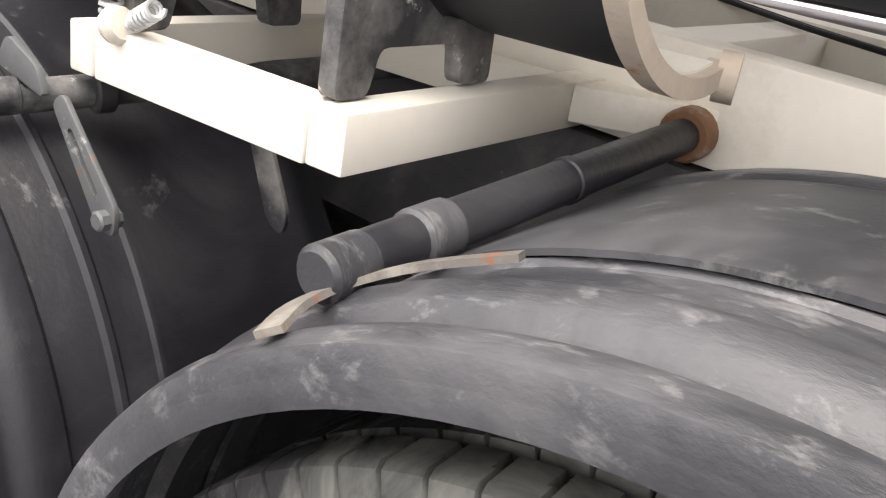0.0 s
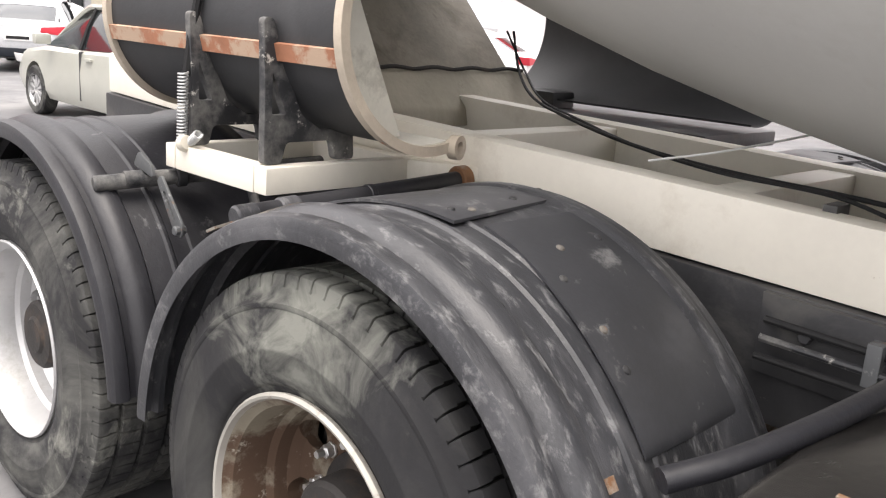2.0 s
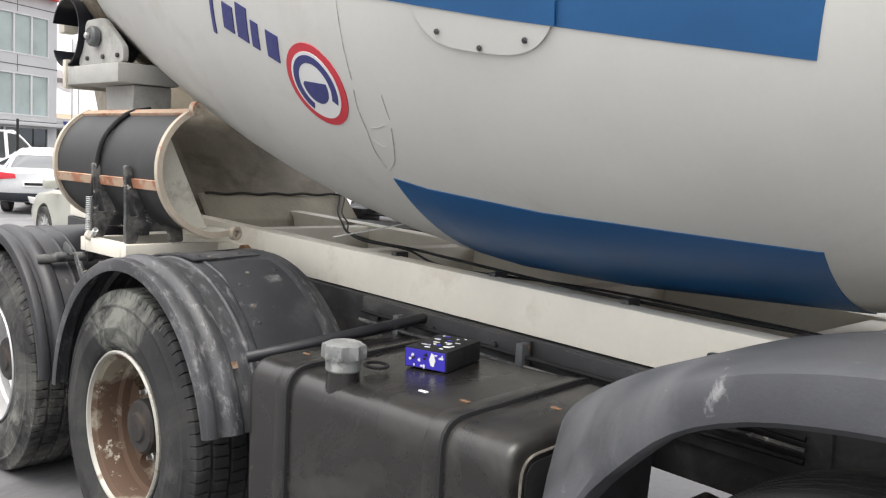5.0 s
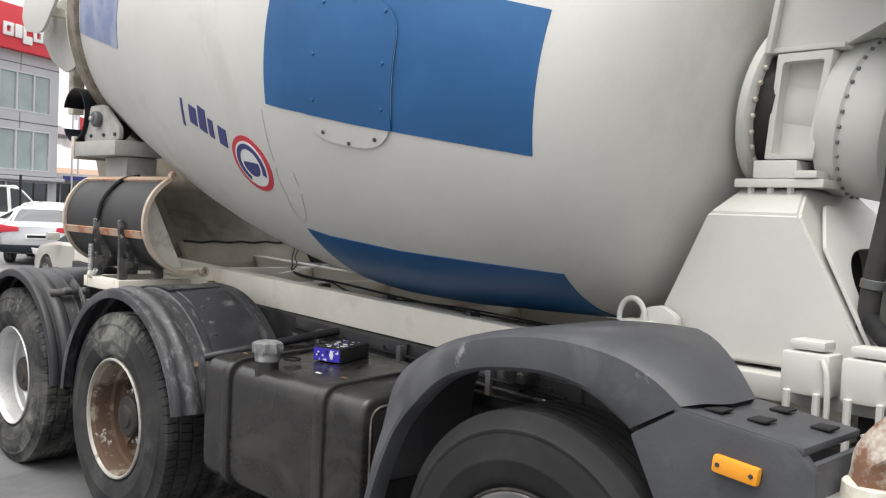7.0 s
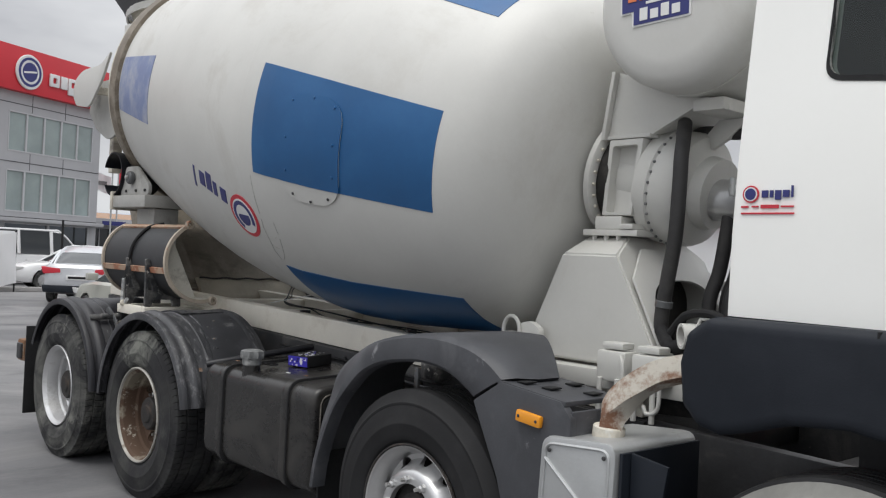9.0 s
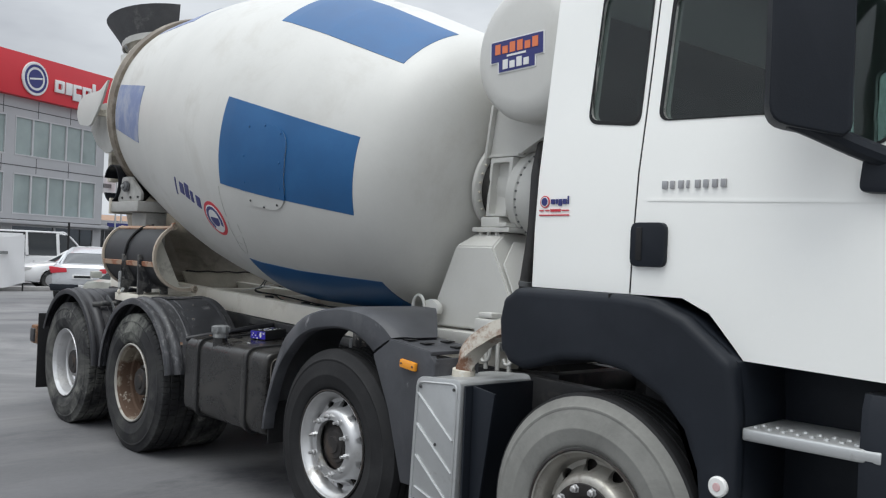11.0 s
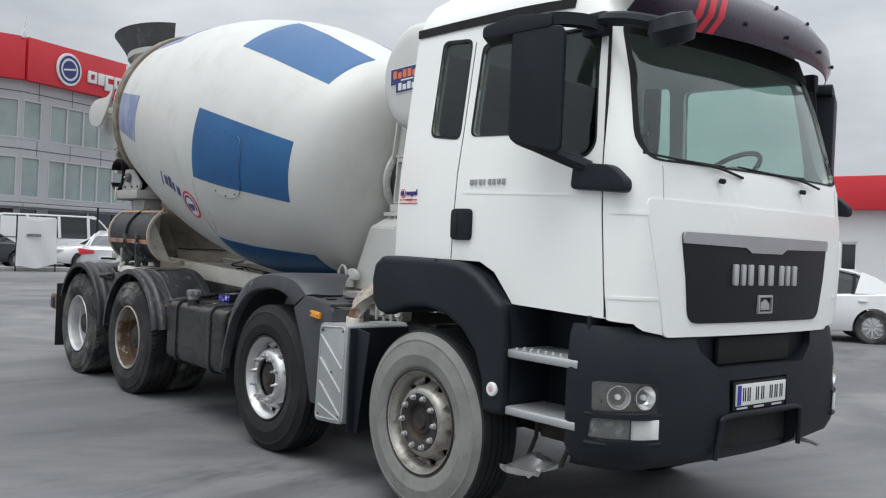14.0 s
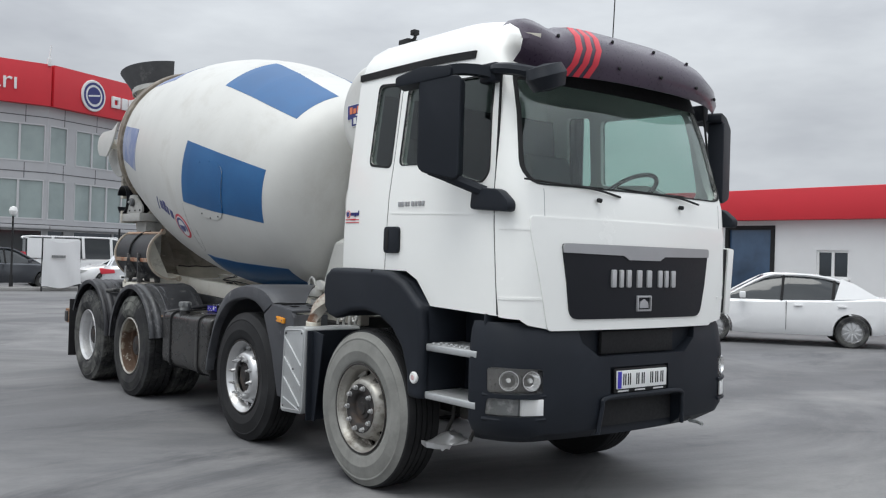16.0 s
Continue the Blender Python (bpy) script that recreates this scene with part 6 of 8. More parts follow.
part("screen_seal", gasket(W_SCREEN, "x", 6.9, 7.8, 0.025), M_rubber, cab)
for s in (-1, 1):
    part("window_seal", gasket(W_SIDE, "y", *sorted((s * 1.4, s * 0.8)), 0.06), M_rubber, cab)
    part("window_seal", gasket(W_DOOR, "y", *sorted((s * 1.4, s * 0.8)), 0.030), M_rubber, cab)

seam_skin = lambda: carve(cab_solid(-0.0012), cab_solid(0.004))
for y in (-0.86, 0.86):
    part("flap_seam", keep(seam_skin(), prism([(y - 0.002, 1.80), (y + 0.002, 1.80), (y + 0.002, 2.00), (y - 0.002, 2.00)], "x", 7.0, 7.8, 0)), M_grey_line, cab)

# the raised hood round the grille and the swage along the door
HOOD = rounded([(-0.82, 1.165), (0.76, 1.165), (0.80, 1.32), (0.90, 1.74), (0.90, 1.835), (-0.97, 1.835), (-0.97, 1.74), (-0.86, 1.32)], 0.03, 3)
part("hood_panel", keep(carve(cab_solid(-0.006), cab_solid(0.004)), prism(HOOD, "x", 7.1, 7.8, 0)), M_white, cab)
for s in (-1, 1):
    part("door_swage", keep(carve(cab_solid(-0.0025), cab_solid(0.004)), prism([(6.10, 1.862), (7.13, 1.835), (7.13, 1.845), (6.10, 1.872)], "y", *sorted((s * 1.4, s * 0.8)), 0)), M_white, cab)
    part("corner_swage", keep(carve(cab_solid(-0.0025), cab_solid(0.004)), prism([(s * 0.87, 1.752), (s * 1.2, 1.752), (s * 1.2, 1.772), (s * 0.87, 1.772)], "x", 7.18, 7.8, 0)), M_white, cab)
    part("corner_swage", keep(carve(cab_solid(-0.0025), cab_solid(0.004)), prism([(s * 0.84, 1.345), (s * 1.2, 1.345), (s * 1.2, 1.360), (s * 0.84, 1.360)], "x", 7.18, 7.8, 0)), M_white, cab)

# inside the cab
part("dashboard", prism(rounded([(6.75, 1.45), (7.22, 1.45), (7.24, 1.99), (7.0, 2.03), (6.78, 1.92)], 0.05), "y", -1.0, 1.0, 0.02), M_seat, cab)
part("cab_floor", box(5.55, -1.02, 1.50, 6.80, 1.02, 1.53, 0.005), M_seat, cab)
part("back_wall", box(5.60, -0.98, 1.50, 5.63, 0.98, 2.75, 0.005), M_seat, cab)
for y in (-0.55, 0.55):
    seat = part("seat", box(5.95, y - 0.25, 1.55, 6.45, y + 0.25, 1.78, 0.06, 3), M_seat, cab, "dark cloth seat")
    part("backrest", prism(rounded([(5.85, 1.78), (6.02, 1.78), (5.92, 2.42), (5.80, 2.42)], 0.05), "y", y - 0.24, y + 0.24, 0.05, 3), M_seat, seat)
# made-up dark cloth that cuts down the bright far rear window
part("curtain", tube([(5.70 + 0.036 * i, 0.955 + 0.012 * (i % 2), 2.45) for i in range(7)], 0.1, 4, [(-0.006, -0.36), (0.006, -0.36), (0.006, 0.36), (-0.006, 0.36)], up=(0, 0, 1)), M_seat, cab, "dark folded curtain")
wheel_c = Vector((6.76, 0.55, 2.09))
sw = part("steering_wheel", lathe([(0.215 + 0.016 * math.cos(radians(a)), 0.016 * math.sin(radians(a))) for a in range(0, 360, 45)], wheel_c, (-0.55, 0, 0.83), 32, closed=True), M_rubber, cab)
part("wheel_spokes", join(tube([wheel_c + Vector((0, -0.21, 0)), wheel_c - Vector((0, 0, 0.03)), wheel_c + Vector((0, 0.21, 0))], 0.02, 8), cyl(wheel_c - Vector((0, 0, 0.02)), (7.0, 0.55, 1.65), 0.03)), M_rubber, sw)

# front: grille, emblem, plate, wipers
GR = rounded([(-0.745, 1.685), (0.680, 1.685), (0.600, 1.232), (-0.665, 1.232)], [0.03, 0.03, 0.07, 0.07], 5)
gskin = carve(cab_solid(-0.014), cab_solid(0.03))
grille = part("grille", keep(gskin, prism(GR, "x", 7.1, 7.8, 0)), M_grille, cab, "black front grille panel")
trim = carve(prism(grown(GR, 0.0), "x", 7.1, 7.8, 0), prism([(-0.9, 1.0), (0.9, 1.0), (0.9, 1.632), (0.16, 1.622), (0.11, 1.596), (-0.19, 1.596), (-0.24, 1.622), (-0.9, 1.632)], "x", 7.0, 7.9, 0))
part("chrome_strip", keep(carve(cab_solid(-0.022), cab_solid(0.005)), trim), M_chrome, grille, "silver trim strip")
for y, w in ((-0.295, 0.040), (-0.225, 0.034), (-0.155, 0.040), (-0.055, 0.046), (0.040, 0.046), (0.150, 0.040), (0.215, 0.034), (0.285, 0.040)):
    part("letter_bar", box(7.392, y - 0.035 - w / 2, 1.425, 7.412, y - 0.035 + w / 2, 1.535, 0.008), M_rim_bright, grille, "silver letter drawn as plain bars")
part("emblem_frame", carve(box(7.390, -0.105, 1.275, 7.408, 0.035, 1.375, 0.006), box(7.2, -0.093, 1.287, 7.6, 0.023, 1.363, 0)), M_chrome, grille)
part("emblem_shape", prism(rounded([(-0.080, 1.295), (0.010, 1.295), (0.005, 1.33), (-0.035, 1.355), (-0.075, 1.335)], 0.008), "x", 7.392, 7.404, 0.003), M_chrome, grille)
PLATE = Matrix.Translation((0, -0.05, 0))
plate = part("number_plate", moved(box(7.408, -0.240, 0.800, 7.418, 0.240, 0.912, 0.003), PLATE), M_print_white, truck, "white number plate with plain bars")
part("blue_band", moved(box(7.4165, -0.236, 0.804, 7.4195, -0.200, 0.908, 0), PLATE), M_violet, plate)
for y in (-0.172, -0.128, -0.048, 0.004, 0.088, 0.138, 0.190):
    for d in (-0.013, 0.006):
        part("digit_bar", moved(box(7.4165, y + d, 0.822, 7.4200, y + d + 0.009, 0.893, 0), PLATE), M_rubber, plate)
part("plate_holder", moved(box(7.400, -0.252, 0.775, 7.407, 0.252, 0.925, 0.002), PLATE), M_rubber, plate)
for y in (-0.22, -0.06, 0.12):
    part("holder_text_bar", moved(box(7.4070, y, 0.780, 7.4085, y + 0.10, 0.790, 0), PLATE), M_print_white, plate)
for y0, y1 in ((-0.75, -0.20), (0.05, 0.62)):
    w = part("wiper", tube(curve([(7.367, y0 + 0.5, 1.985), (7.367, y0 + 0.25, 2.02), (7.342, y0 - 0.05, 2.03)], 5), 0.007, 6), M_rubber, cab, "black wiper")
    part("blade", tube(curve([(7.352, y0 + 0.35, 2.03), (7.357, y0, 2.03), (7.322, y0 - 0.28, 2.045)], 5), 0.006, 6), M_rubber, w)
    part("washer", cyl((7.36, y0 + 0.3, 1.955), (7.392, y0 + 0.3, 1.95), 0.014, 10), M_rubber, w)

# sun visor with three red stripes, roof rail, roof lamp, aerial
VZ = [(2.70, 7.345), (2.78, 7.375), (2.87, 7.36), (2.96, 7.29), (3.03, 7.18), (3.05, 7.07)]


def visor_pt(k, y, lift=0.0):
    """A place on the visor: k from its lower edge over the brow to its back edge; the right end is bent up and cut short."""
    z, x = VZ[k]
    b, up = abs(y), k / 5
    if y < 0:
        back = 0.22 * b ** 3 * (1 - 0.80 * up)
        rise = (0.012 * b - 0.045 * math.exp(-((y + 0.69) / 0.09) ** 2) - 0.06 * max(0.0, (b - 0.86) / 0.115) ** 2) * up + 0.14 * max(0.0, b - 0.74) ** 1.2 * 3.0 * (1 - up)
        return Vector((x - back + lift, y, z - 0.02 * b * b + rise))
    return Vector((x - 0.22 * b ** 3 + lift, y * 1.02, z - 0.09 * b ** 3 * up - 0.02 * b * b))


def visor_sheet(y0, y1, lift, thick, k0=0, k1=5, n=24, lean=0.0):
    bm = bmesh.new()
    ys = [y0 + (y1 - y0) * i / n for i in range(n + 1)]
    A = [[bm.verts.new(visor_pt(k, y + lean * k, lift)) for y in ys] for k in range(k0, k1 + 1)]
    B = [[bm.verts.new(visor_pt(k, y + lean * k, lift - thick)) for y in ys] for k in range(k0, k1 + 1)]
    for g, f in ((A, 1), (B, -1)):
        for p, q in zip(g, g[1:]):
            for j in range(n):
                bm.faces.new((p[j], p[j + 1], q[j + 1], q[j])[::f])
    rim = lambda g: g[0] + [r[-1] for r in g[1:]] + list(reversed(g[-1][:-1])) + [r[0] for r in reversed(g[1:-1])]
    a, b = rim(A), rim(B)
    for i in range(len(a)):
        bm.faces.new((a[i], b[i], b[(i + 1) % len(a)], a[(i + 1) % len(a)]))
    bmesh.ops.recalc_face_normals(bm, faces=bm.faces)
    return bm


visor = part("sun_visor", visor_sheet(-0.975, 1.02, 0.0, 0.006, n=40), M_visor, cab, "smoked purple sun visor with red stripes")
for y in (-0.705, -0.630, -0.555):
    part("red_stripe", visor_sheet(y, y + 0.044, 0.003, 0.003, 0, 5, 4, 0.036), M_print_red, visor)
for k, y in ((1, -0.3), (3, -0.28), (1, 0.1), (3, 0.12), (1, 0.5), (3, 0.5), (1, 0.85), (3, -0.72)):
    part("screw", cyl(visor_pt(k, y, 0), visor_pt(k, y, 0.012), 0.012, 8, 0.003), M_rubber, visor)
part("header_strip", keep(carve(cab_solid(-0.006), cab_solid(0.002)), prism([(-0.90, 2.665), (0.90, 2.665), (0.86, 2.80), (-0.86, 2.80)], "x", 6.9, 7.8, 0)), M_rubber, cab, "black strip over the windscreen")
part("visor_lamp", moved(box(-0.02, -0.055, -0.014, 0.03, 0.055, 0.014, 0.006), pose(7.205, -0.90, 2.905, 0, 0, -28)), M_cement, visor, "dusty brown marker lamp")
for s in (-1, 1):
    part("roof_rail", tube(curve([(5.53, s * 0.990, 2.862), (6.1, s * 0.992, 2.862), (6.5, s * 0.992, 2.857), (6.82, s * 0.990, 2.842)], 5), 0.016, 4, [(-0.012, -0.024), (0.012, -0.024), (0.012, 0.024), (-0.012, 0.024)], up=(0, 0, 1)), M_rubber, cab, "black roof gutter trim")
lamp = part("roof_horn", join(box(5.69, -0.79, 3.06, 5.81, -0.69, 3.155, 0.012), tube([(5.79, -0.74, 3.13), (5.83, -0.74, 3.16), (5.835, -0.74, 3.19)], 0.012, 8), box(5.80, -0.765, 3.175, 5.85, -0.715, 3.215, 0.008)), M_rubber, cab, "black roof lamp base")
part("aerial", tube([(7.0, 0.05, 2.97), (7.03, 0.05, 3.75)], 0.004, 6), M_rubber, cab, "thin black aerial")

# mirrors, handle, badge, steps
for s in (-1, 1):
    turn = pose(6.875, -1.31, 0, 0, 0, 37) if s < 0 else pose(7.03, 1.32, 0, 0, 0, -67)
    housing = prism(rounded([(-0.130, 2.085), (0.128, 2.035), (0.128, 2.660), (-0.130, 2.640)], [0.06, 0.05, 0.04, 0.04], 4), "y", *sorted((s * 0.02, -s * 0.10)), 0.035, 3)
    mir = part("mirror", moved(housing, turn), M_bumper, cab, "large black plastic wing mirror")
    part("mirror_glass", moved(prism(rounded([(-0.10, 2.14), (0.10, 2.12), (0.10, 2.62), (-0.10, 2.61)], 0.03), "y", *sorted((-s * 0.098, -s * 0.103)), 0.001), turn), M_mirror, mir)
    part("upper_arm", tube(curve([(7.03, s * 1.00, 2.680), (6.97, s * 1.08, 2.705), (6.90, s * 1.20, 2.705), (6.84, s * 1.30, 2.68)], 5), 0.03, 4, [(-0.035, -0.030), (0.035, -0.030), (0.035, 0.030), (-0.035, 0.030)], up=(0, 0, 1)), M_bumper, mir)
    part("arm_mount", box(6.92, min(s * 0.985, s * 1.055), 2.635, 7.07, max(s * 0.985, s * 1.055), 2.755, 0.02), M_bumper, mir)
    part("lower_arm", prism(rounded([(6.955, 1.872), (7.29, 1.85), (7.295, 1.91), (7.20, 1.985), (6.97, 2.005)], 0.03), "y", *sorted((s * 1.06, s * 1.13)), 0.015), M_bumper, mir)
    part("arm_neck", tube(curve([(7.05, s * 1.09, 1.975), (6.96, s * 1.17, 2.02), (6.87, s * 1.28, 2.075), (6.82, s * 1.33, 2.10)], 4), 0.036, 10), M_bumper, mir)
    part("kerb_mirror", moved(prism(rounded([(-0.20, 2.585), (0.14, 2.65), (0.14, 2.715), (-0.05, 2.705), (-0.20, 2.645)], 0.02), "y", *sorted((s * 0.05, -s * 0.11)), 0.02), pose(6.80, -1.335, 0, 0, 0, 37) if s < 0 else pose(7.0, 1.28, 0, 0, 0, -67)), M_bumper, mir, "black kerb mirror")
    hand = part("door_handle", prism(rounded([(6.04, 1.597), (6.205, 1.597), (6.205, 1.775), (6.04, 1.775)], 0.034, 4), "y", *sorted((s * 1.075, s * 1.112)), 0.008), M_bumper, cab, "black recessed door handle")
    part("grip", box(6.07, min(s * 1.105, s * 1.116), 1.62, 6.10, max(s * 1.105, s * 1.116), 1.755, 0.006), M_rubber, hand)
front_mirror = part("front_mirror", moved(lathe([(0, -0.06), (0.10, -0.05), (0.13, 0.0), (0.11, 0.04), (0, 0.05)], (0, 0, 0), (0, 0, 1), 20), pose(7.39, -0.945, 2.635, 14, -12, 30) @ Matrix.Diagonal((0.9, 1.5, 1.45, 1))), M_bumper, cab, "black front mirror on an arm")
part("mirror_arm", tube(curve([(7.02, -1.02, 2.715), (7.12, -1.06, 2.70), (7.24, -1.05, 2.68), (7.36, -0.98, 2.65)], 5), 0.036, 8), M_bumper, front_mirror)
for i in range(8):
    part("badge_bar", box(6.17 + 0.037 * i, -1.0925, 1.908, 6.17 + 0.037 * i + (0.024, 0.018, 0.022, 0.010, 0.022, 0.020, 0.022, 0.022)[i], -1.080, 1.940, 0.003), M_chrome, cab, "silver badge drawn as plain bars")
sticker = part("sticker", cyl((5.555, -1.0860, 1.868), (5.555, -1.0895, 1.868), 0.027, 24, 0), M_print_red, cab, "small red and navy dealer sticker with plain bars")
part("sticker_ring", cyl((5.555, -1.0890, 1.868), (5.555, -1.0905, 1.868), 0.022, 24, 0), M_print_white, sticker)
part("sticker_dot", cyl((5.555, -1.0900, 1.868), (5.555, -1.0915, 1.868), 0.018, 20, 0), M_navy, sticker)
for x0, x1, z0, z1, m in ((5.592, 5.612, 1.857, 1.879, M_navy), (5.618, 5.629, 1.857, 1.879, M_navy), (5.635, 5.654, 1.850, 1.879, M_navy), (5.660, 5.680, 1.857, 1.879, M_navy), (5.686, 5.692, 1.857, 1.892, M_navy),
                          (5.525, 5.548, 1.826, 1.832, M_print_red), (5.560, 5.582, 1.827, 1.832, M_print_red), (5.590, 5.648, 1.824, 1.835, M_print_red), (5.655, 5.695, 1.827, 1.832, M_print_red), (5.525, 5.697, 1.806, 1.811, M_print_red)):
    part("letter_bar", box(x0, -1.0905, z0, x1, -1.0860, z1, 0), m, sticker)

# front wheel arch covers, steps and bumper
def crumpled(s):
    """A small folded tread plate with knocked-in faces."""
    rnd = random.Random(11)
    rows = []
    for i in range(11):
        x = 6.56 + 0.027 * i
        top = np.interp(x, [6.55, 6.61, 6.69, 6.78, 6.85], [0.415, 0.455, 0.495, 0.475, 0.445])
        low = np.interp(x, [6.55, 6.63, 6.78, 6.85], [0.395, 0.395, 0.40, 0.43])
        sec = [(1.13, low), (1.135, low + 0.028), (1.10, low * 0.5 + top * 0.5), (1.05, top), (0.98, top + 0.005), (0.98, top - 0.012), (1.05, top - 0.02), (1.10, low + 0.012)]
        rows.append([Vector((x + rnd.uniform(-0.008, 0.008), s * (y + rnd.uniform(-0.008, 0.008)), z + rnd.uniform(-0.007, 0.007))) for y, z in sec])
    return loft(rows)


ARCH_OUT = [(5.385, 1.20), (5.37, 1.33), (5.395, 1.43), (5.47, 1.482), (6.03, 1.484), (6.19, 1.470), (6.34, 1.415), (6.45, 1.335), (6.545, 1.265), (6.57, 1.10), (6.575, 0.90), (6.57, 0.68)]
ARCH_IN = [(6.43, 0.68), (6.41, 0.85), (6.35, 0.99), (6.24, 1.10), (6.08, 1.175), (5.91, 1.20), (5.74, 1.185), (5.60, 1.14), (5.52, 1.12), (5.44, 1.14)]
for s in (-1, 1):
    ar = part("wheel_arch", prism(ARCH_OUT + ARCH_IN, "y", *sorted((s * 1.17, s * 1.06)), 0.05, 4), M_bumper, truck, "dark grey plastic wheel arch cover")
    part("arch_shell", prism(ARCH_OUT + [(x, z) for x, z in ((6.555, 0.68), (6.56, 0.90), (6.555, 1.09), (6.53, 1.252), (6.44, 1.318), (6.33, 1.398), (6.185, 1.454), (6.03, 1.468), (5.47, 1.466), (5.41, 1.418), (5.386, 1.325), (5.401, 1.20))], "y", *sorted((s * 1.12, s * 0.55)), 0.003), M_bumper, ar)
    part("inner_arch", prism(ARCH_IN[:8] + [(x - 0.004, z + 0.014) for x, z in reversed(ARCH_IN[:8])], "y", *sorted((s * 1.10, s * 0.60)), 0.002), M_bumper, ar)
    part("seam", box(5.985, min(s * 1.1665, s * 1.10), 1.27, 5.991, max(s * 1.1665, s * 1.10), 1.482, 0), M_rubber, ar)
    rl = part("round_lamp", cyl((6.515, s * 1.155, 0.815), (6.515, s * 1.185, 0.815), 0.038, 24, 0.006), M_lamp, ar, "round clear side lamp with pale pink centre")
    part("red_core", cyl((6.515, s * 1.184, 0.815), (6.515, s * 1.1875, 0.815), 0.016, 16, 0.002), M_pink, rl)
    well = part("step_well", join(box(6.56, min(s * 0.80, s * 0.78), 0.62, 7.10, max(s * 0.80, s * 0.78), 1.262, 0.004)), M_bumper, truck)
    part("well_front", box(7.085, min(s * 1.10, s * 0.80), 0.60, 7.10, max(s * 1.10, s * 0.80), 1.255, 0.004), M_bumper, well)
    for z, y in ((1.035, 1.135), (0.735, 1.135)):
        st = part("step", prism(rounded([(s * y, z - 0.045), (s * y, z), (s * (y - 0.30), z + 0.005), (s * (y - 0.30), z - 0.05)], 0.008, 2), "x", 6.58, 7.065, 0.006), M_alu, well, "perforated aluminium step")
        if z > 1:
            for i in range(9):
                for j in range(2):
                    part("grip_stud", lathe([(0.012, 0), (0.010, 0.006), (0.004, 0.007), (0, 0.004)], (6.61 + 0.052 * i, s * (y - 0.04 - 0.06 * j), z + 0.001), (0, 0, 1), 8), M_alu, st)
    lowst = part("folding_step", crumpled(s), M_foil, truck, "bent and crumpled lower aluminium step")
    for x in (6.62, 6.86):
        part("step_hanger", tube([(x, s * 0.99, 0.455), (x, s * 0.93, 0.56), (x, s * 0.92, 0.70)], 0.012, 8), M_under, lowst)


def bumper_solid():
    bm = bmesh.new()
    rings = []
    for z, hw, xf, rc in ((0.50, 1.02, 7.30, 0.30), (0.56, 1.10, 7.385, 0.30), (0.62, 1.13, 7.405, 0.30), (0.80, 1.135, 7.41, 0.30), (1.0, 1.135, 7.40, 0.30), (1.16, 1.12, 7.37, 0.28), (1.21, 1.10, 7.34, 0.26)):
        rings.append([bm.verts.new((x, y, z)) for x, y in cab_ring(hw, xf, 6.98, rc)])
    k = len(rings[0])
    for A, B in zip(rings, rings[1:]):
        for j in range(k):
            bm.faces.new((A[j], A[(j + 1) % k], B[(j + 1) % k], B[j]))
    bm.faces.new(list(reversed(rings[0])))
    bm.faces.new(rings[-1])
    bmesh.ops.recalc_face_normals(bm, faces=bm.faces)
    return bm


HL = {s: rounded([(s * 0.86, 0.805), (s * 0.86, 0.945), (s * 1.118, 0.955), (s * 1.118, 0.80)], 0.02, 3) for s in (-1, 1)}
FL = {s: rounded([(s * 0.86, 0.675), (s * 0.86, 0.775), (s * 1.118, 0.775), (s * 1.118, 0.67)], 0.015, 3) for s in (-1, 1)}
bumper_bm = carve(bumper_solid(), prism([(-0.62, 1.3), (-0.55, 1.09), (-0.42, 1.0), (0.42, 1.0), (0.55, 1.09), (0.62, 1.3)], "x", 7.30, 7.6, 0),
                  prism(rounded([(-0.40, 0.48), (-0.37, 0.735), (0.37, 0.735), (0.40, 0.48)], 0.03), "x", 7.30, 7.6, 0), box(7.372, -0.33, 0.765, 7.6, 0.23, 0.935, 0),
                  *[prism(o, "x", 7.09, 7.6, 0) for d in (HL, FL) for o in d.values()])
bumper = part("bumper", bumper_bm, M_bumper, truck, "dark grey plastic front bumper")
part("towing_cover", box(7.31, -0.35, 1.01, 7.335, 0.35, 1.15, 0.006), M_rubber, bumper)
part("lower_rim", tube(curve([(7.395, -0.43, 0.535), (7.408, -0.41, 0.69), (7.412, -0.37, 0.752), (7.415, 0.0, 0.758), (7.412, 0.33, 0.752), (7.408, 0.37, 0.69), (7.395, 0.39, 0.535)], 5), 0.014, 8), M_bumper, bumper)
for s in (-1, 1):
    part("lamp_brow", tube(curve([(7.352, s * 0.84, 0.79), (7.315, s * 0.95, 0.79), (7.235, s * 1.06, 0.79), (7.12, s * 1.125, 0.79)], 5), 0.011, 8), M_bumper, bumper)
    part("lamp_brow", tube(curve([(7.352, s * 0.84, 0.655), (7.315, s * 0.95, 0.652), (7.235, s * 1.06, 0.65), (7.12, s * 1.125, 0.65)], 5), 0.012, 8), M_bumper, bumper)
part("lower_mesh", box(7.31, -0.36, 0.56, 7.325, 0.36, 0.73, 0.004), M_rubber, bumper)
lens_skin = lambda: carve(bumper_solid(), moved(bumper_solid(), Matrix.Translation((-0.012, 0, 0)) @ Matrix.Diagonal((1, 0.985, 1, 1))))
